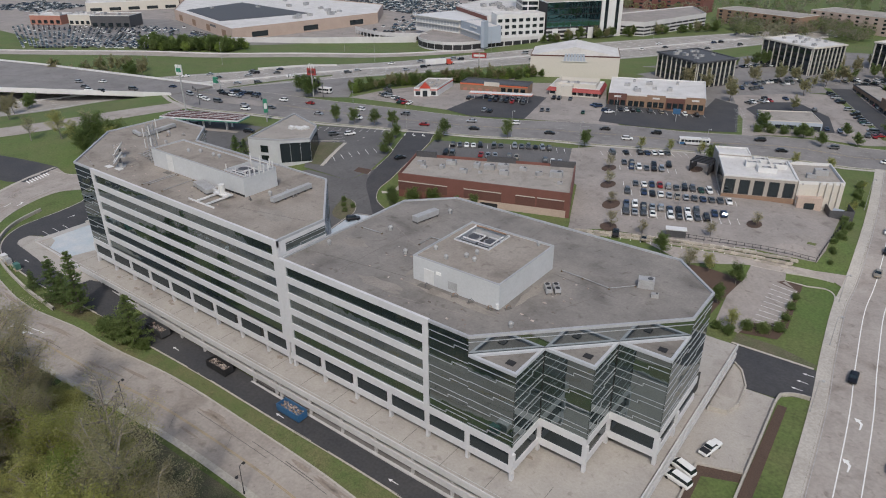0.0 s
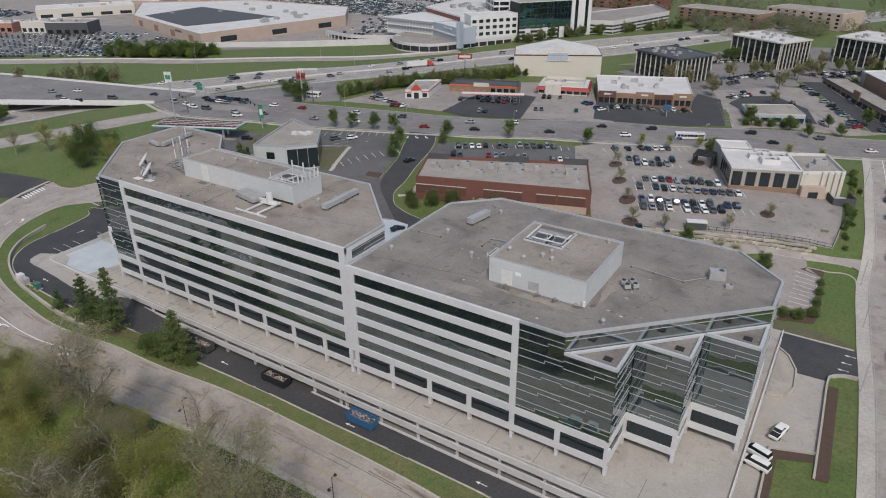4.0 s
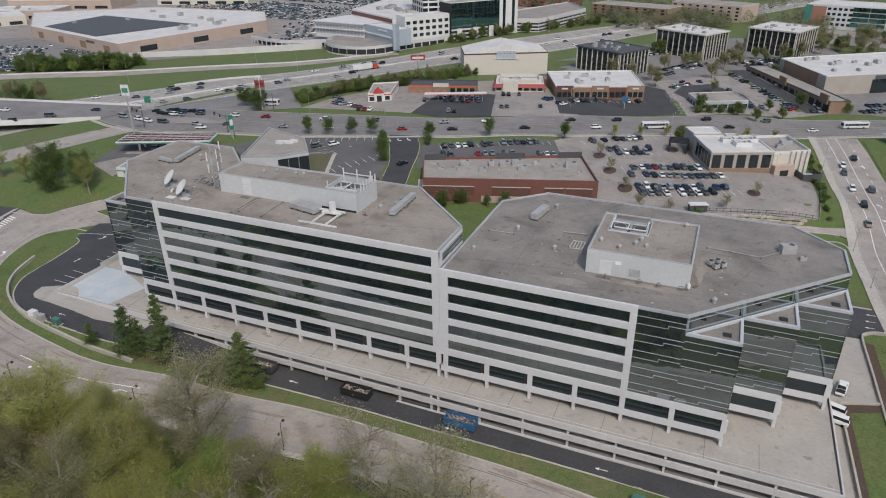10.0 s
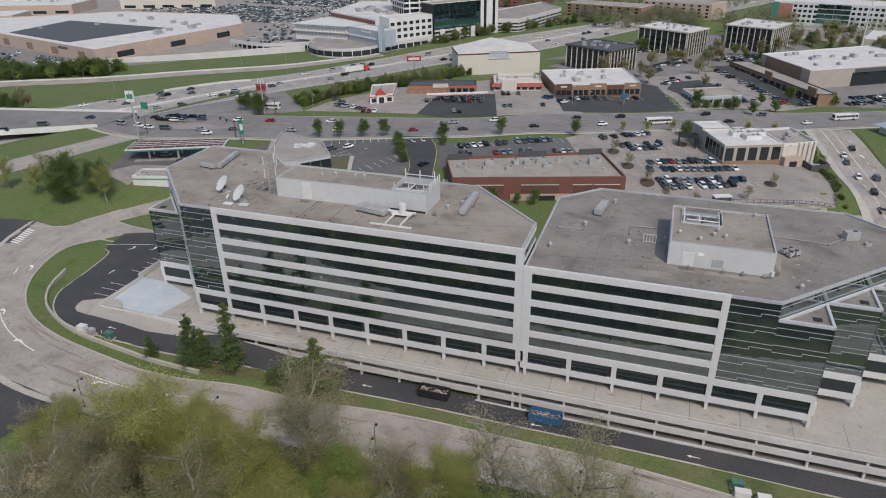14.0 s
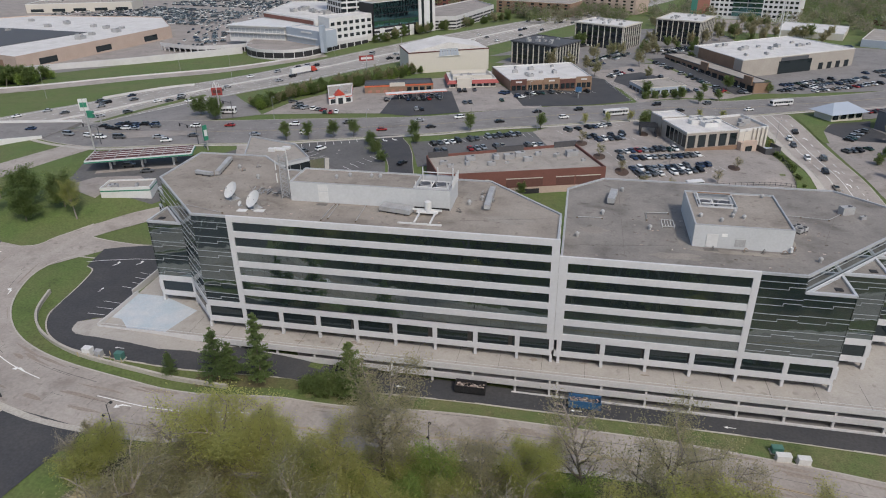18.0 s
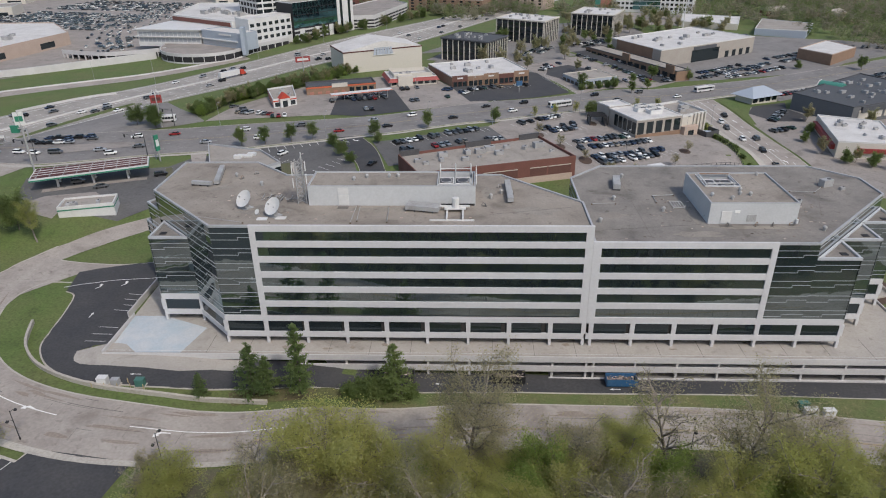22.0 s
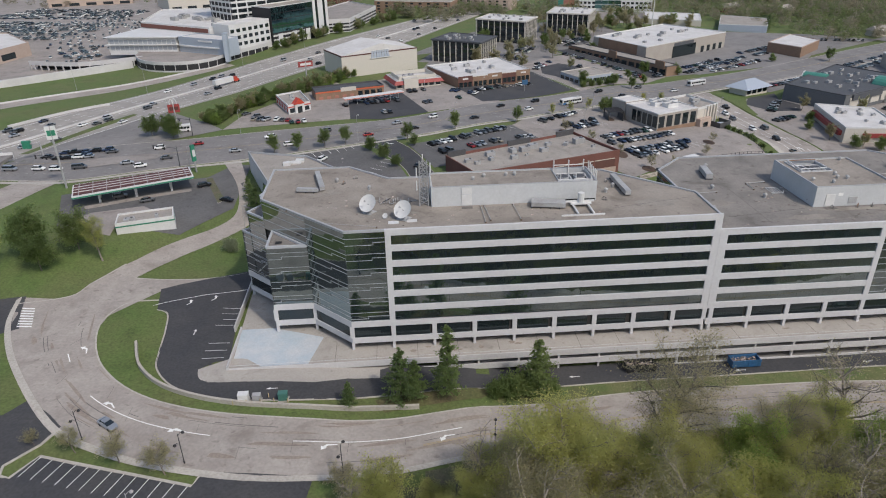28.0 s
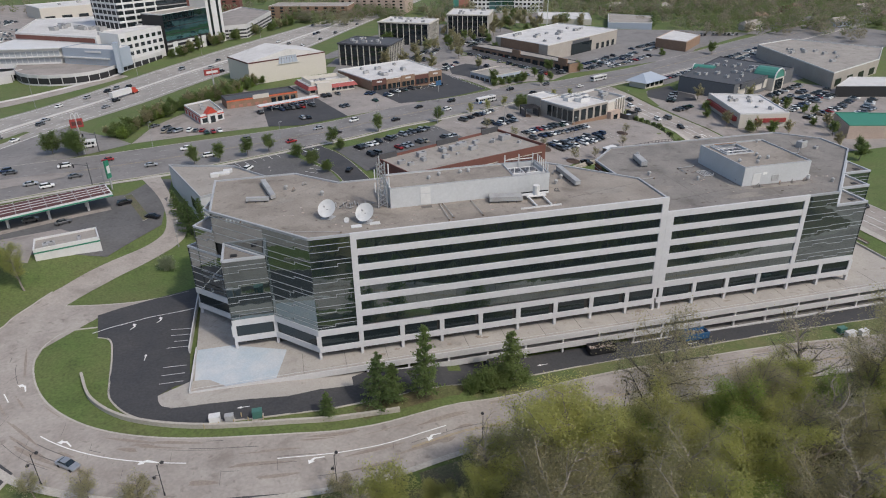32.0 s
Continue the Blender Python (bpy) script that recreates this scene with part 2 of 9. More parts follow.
M = {
    "grass": material("grass", (0.084, 0.130, 0.031), 0.95, vary=0.25, scale=0.5, fine=14, tint=(0.125, 0.130, 0.05), stain=0.7, bump=0.3, spots=0.35),
    "concrete_road": material("concrete_road", (0.37, 0.335, 0.298), 0.9, vary=0.1, scale=0.8, tint=(0.265, 0.232, 0.204), stain=0.8, spots=0.5),
    "asphalt_old": material("asphalt_old", (0.225, 0.213, 0.203), 0.9, vary=0.1, scale=0.6, tint=(0.155, 0.147, 0.14), stain=0.7, spots=0.45),
    "asphalt_mid": material("asphalt_mid", (0.125, 0.122, 0.12), 0.9, vary=0.12, scale=0.7, tint=(0.085, 0.083, 0.082), stain=0.7, spots=0.4),
    "asphalt_new": material("asphalt_new", (0.042, 0.043, 0.047), 0.85, vary=0.18, scale=0.9, tint=(0.065, 0.063, 0.062), stain=0.8),
    "lot_tan": material("lot_tan", (0.315, 0.282, 0.255), 0.9, vary=0.1, scale=0.7, tint=(0.23, 0.21, 0.19), stain=0.8, spots=0.55),
    "plaza": material("plaza", (0.395, 0.368, 0.328), 0.9, vary=0.08, scale=1.3, tint=(0.33, 0.305, 0.275), stain=0.7, spots=0.45),
    "plaza_blue": material("plaza_blue", (0.50, 0.52, 0.53), 0.8, vary=0.08, scale=1.5, tint=(0.38, 0.45, 0.50), stain=0.9),
    "kerb": material("kerb", (0.45, 0.42, 0.37), 0.9, vary=0.15, tint=(0.33, 0.30, 0.26), stain=0.6),
    "paint": material("paint", (0.75, 0.75, 0.72), 0.7, vary=0.1),
    "paint_worn": material("paint_worn", (0.40, 0.39, 0.37), 0.8, vary=0.2, stain=0.7, tint=(0.28, 0.27, 0.26)),
    "paint_yellow": material("paint_yellow", (0.36, 0.28, 0.16), 0.7, vary=0.15),
    "precast": material("precast", (0.57, 0.568, 0.572), 0.75, vary=0.04, scale=0.8, tint=(0.49, 0.486, 0.488), stain=0.6),
    "garage_conc": material("garage_conc", (0.55, 0.54, 0.53), 0.85, vary=0.06, tint=(0.45, 0.44, 0.43), stain=0.7),
    # near-black puts the darkness of unlit interiors into the colour
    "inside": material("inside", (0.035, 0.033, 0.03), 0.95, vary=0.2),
    "roof": material("roof", (0.243, 0.224, 0.2), 0.95, vary=0.10, scale=1.1, tint=(0.165, 0.152, 0.138), stain=0.95, spots=0.6),
    "roof_w": material("roof_w", (0.30, 0.266, 0.226), 0.95, vary=0.10, scale=1.1, tint=(0.22, 0.193, 0.164), stain=0.95, spots=0.6),
    "roof_sand": material("roof_sand", (0.285, 0.258, 0.222), 0.95, vary=0.12, scale=1.6, tint=(0.215, 0.195, 0.17), stain=0.95, spots=0.5),
    "roof_patch": material("roof_patch", (0.13, 0.12, 0.11), 0.95, vary=0.12, scale=2),
    "roof_patch2": material("roof_patch2", (0.165, 0.148, 0.132), 0.95, vary=0.08, scale=1.5),
    "litter": material("litter", (0.125, 0.108, 0.07), 0.95, vary=0.4, scale=2, fine=8, tint=(0.085, 0.1, 0.045), stain=0.9, bump=0.5),
    "verge": material("verge", (0.145, 0.14, 0.062), 0.95, vary=0.3, scale=1.4, fine=10, tint=(0.085, 0.125, 0.036), stain=0.95, bump=0.4, spots=0.5),
    "red_dull": material("red_dull", (0.27, 0.04, 0.035), 0.6, vary=0.1),
    "tar": material("tar", (0.13, 0.12, 0.11), 0.9, vary=0.15),
    "stain": material("stain", (0.29, 0.25, 0.21), 0.9, vary=0.15, tint=(0.24, 0.195, 0.16), stain=0.8),
    "stone_plain": material("stone_plain", (0.42, 0.39, 0.34), 0.9, vary=0.12, tint=(0.32, 0.29, 0.25), stain=0.6),
    "mulch_grass": material("mulch_grass", (0.09, 0.10, 0.035), 0.95, vary=0.3, tint=(0.12, 0.09, 0.05), stain=0.8),
    "teal_box": material("teal_box", (0.06, 0.16, 0.13), 0.5, vary=0.1),
    "coping": material("coping", (0.38, 0.39, 0.40), 0.6, vary=0.1, tint=(0.27, 0.28, 0.29), stain=0.5),
    "coping_pale": material("coping_pale", (0.45, 0.465, 0.485), 0.5, vary=0.06, tint=(0.37, 0.385, 0.40), stain=0.5),
    "metal": material("metal", (0.40, 0.405, 0.405), 0.6, metal=0.15, vary=0.14, scale=3, tint=(0.28, 0.27, 0.255), stain=0.7),
    "metal_dark": material("metal_dark", (0.10, 0.10, 0.105), 0.6, metal=0.4, vary=0.15),
    "panel_white": material("panel_white", (0.51, 0.52, 0.525), 0.7, vary=0.05, scale=1.2, tint=(0.41, 0.42, 0.42), stain=0.6),
    "white": material("white", (0.62, 0.62, 0.61), 0.6, vary=0.05, tint=(0.50, 0.49, 0.46), stain=0.5),
    "roof_white": material("roof_white", (0.60, 0.587, 0.565), 0.8, vary=0.08, tint=(0.46, 0.442, 0.415), stain=0.6, spots=0.3),
    "roof_grey": material("roof_grey", (0.34, 0.312, 0.275), 0.9, vary=0.08, tint=(0.26, 0.235, 0.205), stain=0.8, spots=0.5),
    "roof_dark": material("roof_dark", (0.075, 0.08, 0.088), 0.9, vary=0.15),
    "brick": material("brick", (0.175, 0.075, 0.06), 0.9, vary=0.15, scale=2, fine=20, tint=(0.14, 0.06, 0.045), stain=0.5),
    "terracotta": material("terracotta", (0.36, 0.17, 0.125), 0.9, vary=0.1),
    "pane_grey": material("pane_grey", (0.36, 0.38, 0.40), 0.3, vary=0.08),
    "motorway": material("motorway", (0.345, 0.322, 0.29), 0.9, vary=0.1, scale=0.6, tint=(0.26, 0.243, 0.22), stain=0.8, spots=0.4),
    "brick_dark": material("brick_dark", (0.125, 0.058, 0.046), 0.9, vary=0.15, scale=2, tint=(0.09, 0.042, 0.035), stain=0.5),
    "brick_brown": material("brick_brown", (0.26, 0.17, 0.115), 0.9, vary=0.15, scale=2, tint=(0.19, 0.12, 0.08), stain=0.5),
    "tan": material("tan", (0.45, 0.355, 0.295), 0.9, vary=0.08, tint=(0.36, 0.28, 0.225), stain=0.5),
    "cream": material("cream", (0.52, 0.49, 0.43), 0.85, vary=0.05, tint=(0.54, 0.50, 0.44), stain=0.5),
    "red": material("red", (0.45, 0.055, 0.03), 0.6, vary=0.1),
    "orange_red": material("orange_red", (0.55, 0.12, 0.05), 0.6, vary=0.1),
    "dark_red": material("dark_red", (0.09, 0.03, 0.025), 0.7, vary=0.2),
    "green": material("green", (0.03, 0.20, 0.12), 0.5, vary=0.1),
    "teal": material("teal", (0.06, 0.22, 0.17), 0.5, vary=0.1),
    "blue": material("blue", (0.03, 0.12, 0.26), 0.5, vary=0.15, tint=(0.05, 0.10, 0.16), stain=0.5),
    "greige": material("greige", (0.36, 0.33, 0.29), 0.9, vary=0.08, tint=(0.28, 0.25, 0.22), stain=0.5),
    "wall_grey": material("wall_grey", (0.13, 0.135, 0.14), 0.85, vary=0.1),
    "blue_grey": material("blue_grey", (0.34, 0.385, 0.44), 0.6, vary=0.05),
    "black": material("black", (0.02, 0.02, 0.022), 0.7, vary=0.2),
    "rubber": material("rubber", (0.018, 0.018, 0.018), 0.9, vary=0.1),
    "wood": material("wood", (0.16, 0.12, 0.085), 0.9, vary=0.2, scale=3),
    "stone": material("stone", (0.42, 0.38, 0.32), 0.9, vary=0.2, scale=2, tint=(0.30, 0.27, 0.22), stain=0.7, rand=0.18),
    "mulch": material("mulch", (0.085, 0.055, 0.04), 0.95, vary=0.3, scale=3),
    "rubble": material("rubble", (0.26, 0.19, 0.15), 0.9, vary=0.4, scale=6, tint=(0.42, 0.40, 0.38), stain=0.7, island=0.6),
    "lamp_red": material("lamp_red", (0.35, 0.02, 0.02), 0.3, vary=0.05),
    "lamp_white": material("lamp_white", (0.7, 0.7, 0.68), 0.25, vary=0.05),
    "straw": material("straw", (0.42, 0.34, 0.20), 0.95, vary=0.2, scale=4),
    "glass": mirror_glass("glass", (0.35, 0.40, 0.40), 0.025),
    "glass_clear": mirror_glass("glass_clear", (0.46, 0.50, 0.51), 0.005, body=0.1),
    "glass_dark": mirror_glass("glass_dark", (0.09, 0.10, 0.11), 0.02),
    "glass_teal": mirror_glass("glass_teal", (0.16, 0.36, 0.36), 0.02, body=0.15),
    "glass_car": mirror_glass("glass_car", (0.07, 0.08, 0.09), 0.005),
}
CAR_PAINT = {}
for cname, rgb, metal in (("white", (0.72, 0.72, 0.70), 0.0), ("silver", (0.42, 0.43, 0.44), 0.6), ("grey", (0.13, 0.135, 0.14), 0.5),
                          ("black", (0.012, 0.012, 0.014), 0.2), ("dark_blue", (0.03, 0.05, 0.10), 0.3), ("red", (0.28, 0.02, 0.02), 0.2),
                          ("dark_green", (0.02, 0.06, 0.045), 0.3), ("beige", (0.36, 0.31, 0.24), 0.4)):
    CAR_PAINT[cname] = material("car_paint_" + cname, rgb, 0.28, metal=metal, vary=0.03)

# ---- building blocks ----
def add_box(bm, x0, x1, y0, y1, z0, z1):
    v = [bm.verts.new((x, y, z)) for z in (z0, z1) for x, y in ((x0, y0), (x1, y0), (x1, y1), (x0, y1))]
    for f in ((3, 2, 1, 0), (4, 5, 6, 7), (0, 1, 5, 4), (1, 2, 6, 5), (2, 3, 7, 6), (3, 0, 4, 7)):
        bm.faces.new([v[i] for i in f])


def box(*dims):
    bm = bmesh.new()
    for d in (dims if isinstance(dims[0], (tuple, list)) else (dims,)):
        add_box(bm, *d)
    return bm


def ccw(poly):
    a = sum(p[0] * q[1] - q[0] * p[1] for p, q in zip(poly, poly[1:] + poly[:1]))
    return list(poly) if a > 0 else list(poly)[::-1]


def prism(poly, z0, z1, bm=None):
    bm = bm or bmesh.new()
    poly = ccw([p[:2] for p in poly])
    lo, hi = [bm.verts.new((x, y, z0)) for x, y in poly], [bm.verts.new((x, y, z1)) for x, y in poly]
    bm.faces.new(lo[::-1])
    bm.faces.new(hi)
    n = len(poly)
    for i in range(n):
        bm.faces.new((lo[i], lo[(i + 1) % n], hi[(i + 1) % n], hi[i]))
    return bm


def inset(poly, d):
    """The polygon moved inwards by d."""
    poly, out = ccw([p[:2] for p in poly]), []
    for i in range(len(poly)):
        a, b, c = Vector(poly[i - 1]), Vector(poly[i]), Vector(poly[(i + 1) % len(poly)])
        u, v = (b - a).normalized(), (c - b).normalized()
        nu, nv = Vector((-u.y, u.x)), Vector((-v.y, v.x))
        k = (nu + nv) / max(0.3, 1 + nu.dot(nv))
        out.append(tuple(b + k * d))
    return out


def add_ring(bm, poly, d, z0, z1):
    """A wall of thickness d round the inside of the polygon."""
    o, i = ccw([p[:2] for p in poly]), inset(poly, d)
    n = len(o)
    ov, iv = [[bm.verts.new((x, y, z)) for x, y in o] for z in (z0, z1)], [[bm.verts.new((x, y, z)) for x, y in i] for z in (z0, z1)]
    for a in range(n):
        b = (a + 1) % n
        bm.faces.new((ov[0][a], ov[0][b], ov[1][b], ov[1][a]))
        bm.faces.new((iv[0][b], iv[0][a], iv[1][a], iv[1][b]))
        bm.faces.new((ov[1][a], ov[1][b], iv[1][b], iv[1][a]))
        bm.faces.new((ov[0][b], ov[0][a], iv[0][a], iv[0][b]))
    return bm


def ring(poly, d, z0, z1):
    return add_ring(bmesh.new(), poly, d, z0, z1)


def add_tube(bm, pts, radii, sides=6):
    """A tapered tube along points."""
    rings = []
    for i, p in enumerate(pts):
        d = (Vector(pts[min(i + 1, len(pts) - 1)]) - Vector(pts[max(i - 1, 0)])).normalized()
        a = d.orthogonal().normalized()
        b = d.cross(a)
        r = radii[i] if isinstance(radii, (tuple, list)) else radii
        rings.append([bm.verts.new(Vector(p) + r * (math.cos(2 * math.pi * k / sides) * a + math.sin(2 * math.pi * k / sides) * b)) for k in range(sides)])
    for lo, hi in zip(rings, rings[1:]):
        for k in range(sides):
            bm.faces.new((lo[k], lo[(k + 1) % sides], hi[(k + 1) % sides], hi[k]))
    bm.faces.new(rings[0][::-1])
    bm.faces.new(rings[-1])
    return bm


def tube(pts, radii, sides=6):
    return add_tube(bmesh.new(), pts, radii, sides)


def mesh_of(name, bm, mat):
    me = bpy.data.meshes.new(name)
    bmesh.ops.recalc_face_normals(bm, faces=bm.faces) if len(bm.faces) < 3000 else None
    bm.to_mesh(me)
    bm.free()
    if mat:
        me.materials.append(mat)
    return me


def part(name, bm, mat, parent, label="", local=False):
    """One mesh under a thing or a part. local: its vertices are given from the thing's base."""
    ob = new(name, mesh_of(name, bm, M[mat] if isinstance(mat, str) else mat))
    ob.parent = parent
    if not local and parent.parent is None:
        ob.matrix_parent_inverse = parent.matrix_basis.inverted()
    return tagged(ob, label)


def piece(name, me, parent, m, local=False):
    """An object of its own on a shared mesh."""
    ob = new(name, me)
    ob.parent = parent
    ob.matrix_basis = m
    if not local and parent.parent is None:
        ob.matrix_parent_inverse = parent.matrix_basis.inverted()
    return ob


def thing(name, label, category, x=0, y=0, z=0, rz=0, group="", kind=""):
    ob = new(name)
    ob.empty_display_size = 0.5
    ob.matrix_basis = pose(x, y, z, 0, 0, rz)
    return tagged(ob, label, category, group, kind)


def solo(name, bm, mat, label, category, group="", kind=""):
    return tagged(new(name, mesh_of(name, bm, M[mat] if isinstance(mat, str) else mat)), label, category, group, kind)


def along(p, q):
    """The frame with x along the edge from p to q, z up, y to its left."""
    d = Vector((q[0] - p[0], q[1] - p[1]))
    return Matrix.Translation((p[0], p[1], 0)) @ Matrix.Rotation(math.atan2(d.y, d.x), 4, "Z"), d.length

# ---- the ground: a gentle slope, high in the north-west, low in the south-east ----
SPOTS = np.array([(-230, 100, .8), (-209, 70, -.2), (-197, 58, -.2), (-201, 30, .8), (-265, 50, 1.5), (-165, 58, -1.8), (-128, 60, -5.2), (-90, 60, -5.6)]
                 + [(-50, 60, -5.7), (-5, 60, -6), (-11, 131, -5.5), (-5, 180, -4.6), (11, 240, -3.5), (-35, 205, 1), (-90, 215, 2.2), (-95, 150, 1)]
                 + [(-140, 215, 4.2), (-175, 205, 5.3), (-145, 302, 4), (-205, 260, 5.2), (-190, 335, 4.3), (-60, 310, 1.5), (-5, 300, -2), (-110, 440, 2)]
                 + [(-316, 380, .9), (-225, 536, 4), (-255, 145, 5), (-280, 175, 6), (-330, 215, 1.5), (60, 300, -3), (-60, 20, -6), (-130, 10, -4)]
                 + [(-192, 92, -1.6), (-196, 104, -1.2), (-150, 92, -6), (-60, 95, -6.5), (-350, 195, .5), (-385, 150, -.5), (-316, 190, 5.5), (-300, 200, 5.8)])


def height(x, y):
    w = 1 / ((SPOTS[:, 0] - x) ** 2 + (SPOTS[:, 1] - y) ** 2 + 150) ** 2
    return float((w * SPOTS[:, 2]).sum() / w.sum())


XS = [-4000, -2200, -1400, -1000, -800, -700, -620] + list(range(-560, 241, 8)) + [280, 340, 420, 560, 800, 1200, 2000, 4000]
YS = [-3000, -1500, -700, -300, -180, -100] + list(range(-56, 721, 8)) + [760, 820, 900, 1050, 1300, 1800, 2800, 4500]
GRID = {}


def node(i, j):
    if (i, j) not in GRID:
        GRID[i, j] = height(XS[i], YS[j])
    return GRID[i, j]


def cell(v, axis):
    lo, hi = 0, len(axis) - 2
    while lo < hi:
        mid = (lo + hi + 1) // 2
        lo, hi = (mid, hi) if axis[mid] <= v else (lo, mid - 1)
    return lo


def lie(x, y):
    """The height of the ground sheet."""
    i, j = cell(x, XS), cell(y, YS)
    u, v = (x - XS[i]) / (XS[i + 1] - XS[i]), (y - YS[j]) / (YS[j + 1] - YS[j])
    return (1 - u) * (1 - v) * node(i, j) + u * (1 - v) * node(i + 1, j) + (1 - u) * v * node(i, j + 1) + u * v * node(i + 1, j + 1)


gv = [(x, y, node(i, j)) for j, y in enumerate(YS) for i, x in enumerate(XS)]
nx = len(XS)
gf = [(j * nx + i, j * nx + i + 1, (j + 1) * nx + i + 1, (j + 1) * nx + i) for j in range(len(YS) - 1) for i in range(nx - 1)]
gme = bpy.data.meshes.new("ground")
gme.from_pydata(gv, [], gf)
gme.materials.append(M["grass"])
ground = tagged(new("ground", gme), "spring-green mown grass over gently sloping ground", "ground", kind="structure")


def clip(poly, axis, value, keep_above):
    out = []
    for a, b in zip(poly, poly[1:] + poly[:1]):
        ia, ib = (a[axis] >= value) == keep_above, (b[axis] >= value) == keep_above
        if ia:
            out.append(a)
        if ia != ib:
            s = (value - a[axis]) / (b[axis] - a[axis])
            out.append((a[0] + s * (b[0] - a[0]), a[1] + s * (b[1] - a[1])))
    return out


def drape(polys, up, level=None):
    """Flat outlines laid on the ground, cut along the ground's cells; up: how far above it."""
    verts, faces, seen = [], [], {}
    for poly in polys:
        poly = ccw([tuple(p[:2]) for p in poly])
        x0, x1, y0, y1 = min(p[0] for p in poly), max(p[0] for p in poly), min(p[1] for p in poly), max(p[1] for p in poly)
        for i in range(cell(x0, XS), cell(x1, XS) + 1):
            col = clip(clip(poly, 0, XS[i], True), 0, XS[i + 1], False)
            if len(col) < 3:
                continue
            for j in range(cell(y0, YS), cell(y1, YS) + 1):
                c = clip(clip(col, 1, YS[j], True), 1, YS[j + 1], False)
                if len(c) >= 3:
                    face = []
                    for x, y in c:
                        key = (round(x, 3), round(y, 3))
                        if key not in seen:
                            seen[key] = len(verts)
                            verts.append((x, y, lie(x, y) + up if level is None else level + up))
                        if seen[key] not in face:
                            face.append(seen[key])
                    if len(face) > 2:
                        faces.append(tuple(face))
    me = bpy.data.meshes.new("sheet")
    me.from_pydata(verts, [], faces)
    return me


def sheet(name, polys, up, mat, label, category, kind="structure", parent=None):
    me = drape(polys, up)
    me.materials.append(M[mat])
    ob = new(name, me)
    if parent:
        ob.parent = parent
        return tagged(ob, label)
    return tagged(ob, label, category, kind=kind)


def smooth(pts, steps=6):
    """A soft curve through the points."""
    out, p = [], [Vector(a[:2]) for a in pts]
    for i in range(len(p) - 1):
        a, b, c, d = p[max(i - 1, 0)], p[i], p[i + 1], p[min(i + 2, len(p) - 1)]
        for k in range(steps):
            t = k / steps
            out.append(tuple(0.5 * (2 * b + (c - a) * t + (2 * a - 5 * b + 4 * c - d) * t * t + (3 * b - a - 3 * c + d) * t ** 3)))
    return out + [tuple(p[-1])]


def strip(pts, w0, w1):
    """Quads along a line, from w0 to w1 on its left."""
    p = [Vector(a) for a in pts]
    nrm = []
    for i in range(len(p)):
        d = (p[min(i + 1, len(p) - 1)] - p[max(i - 1, 0)]).normalized()
        nrm.append(Vector((-d.y, d.x)))
    return [[tuple(p[i] + nrm[i] * w0), tuple(p[i + 1] + nrm[i + 1] * w0), tuple(p[i + 1] + nrm[i + 1] * w1), tuple(p[i] + nrm[i] * w1)] for i in range(len(p) - 1)]


def kerb(pts, name="kerb", w=0.35, h=0.16, mat="kerb", label="pale worn concrete kerb"):
    bm = bmesh.new()
    p = [Vector(a) for a in pts]
    rows = []
    for i in range(len(p)):
        d = (p[min(i + 1, len(p) - 1)] - p[max(i - 1, 0)]).normalized()
        n = Vector((-d.y, d.x)) * w / 2
        z = lie(*p[i])
        rows.append([bm.verts.new((q.x, q.y, z + dz)) for q, dz in ((p[i] + n, -0.2), (p[i] + n, h), (p[i] - n, h), (p[i] - n, -0.2))])
    for a, b in zip(rows, rows[1:]):
        for k in range(3):
            bm.faces.new((a[k], a[k + 1], b[k + 1], b[k]))
    return solo(name, bm, mat, label, "kerb", kind="structure")


# curved street south of the office
ST_N = smooth([(-227, 98.5), (-234.5, 97.5), (-237.6, 88), (-232.5, 74), (-222, 63), (-208, 56), (-190, 52), (-169, 51), (-146, 55), (-120, 58.5), (-86, 59), (-62, 58), (-30, 54), (10, 46)])
ST_S = smooth([(-262, 102), (-259, 90), (-250, 74), (-234, 54), (-222, 46), (-208, 40), (-190, 36), (-170, 37), (-148, 42), (-110, 47), (-80, 48), (-55, 46), (-30, 42), (10, 34)])


def between(a, b):
    return [[a[i], a[i + 1], b[i + 1], b[i]] for i in range(min(len(a), len(b)) - 1)]


sheet("road", between(ST_N, ST_S), 0.13, "concrete_road", "pale worn concrete street curving past the office", "road")
kerb(ST_N)
kerb(ST_S)
# service drive beside the parking deck and the small lot at its west end
SV_N = smooth([(-226, 94), (-223, 92), (-221.5, 85), (-220.5, 77), (-219, 70), (-213, 63), (-203, 58.6), (-187, 57.2), (-168, 58.5), (-140, 61.5), (-116, 62.6), (-90, 63), (-60, 63.2), (-22, 62)])
sheet("service_drive", [[(-228, 104), (-226, 94)] + SV_N + [(-8, 61), (-8, 69), (-168, 69), (-178, 64.5), (-184, 63.2), (-205, 64.5), (-208.5, 66), (-210, 69), (-207, 71.5), (-204, 72), (-205.2, 84), (-205.2, 116)]], 0.16, "asphalt_new",
      "fresh black asphalt service drive and lot", "road")
kerb(SV_N)
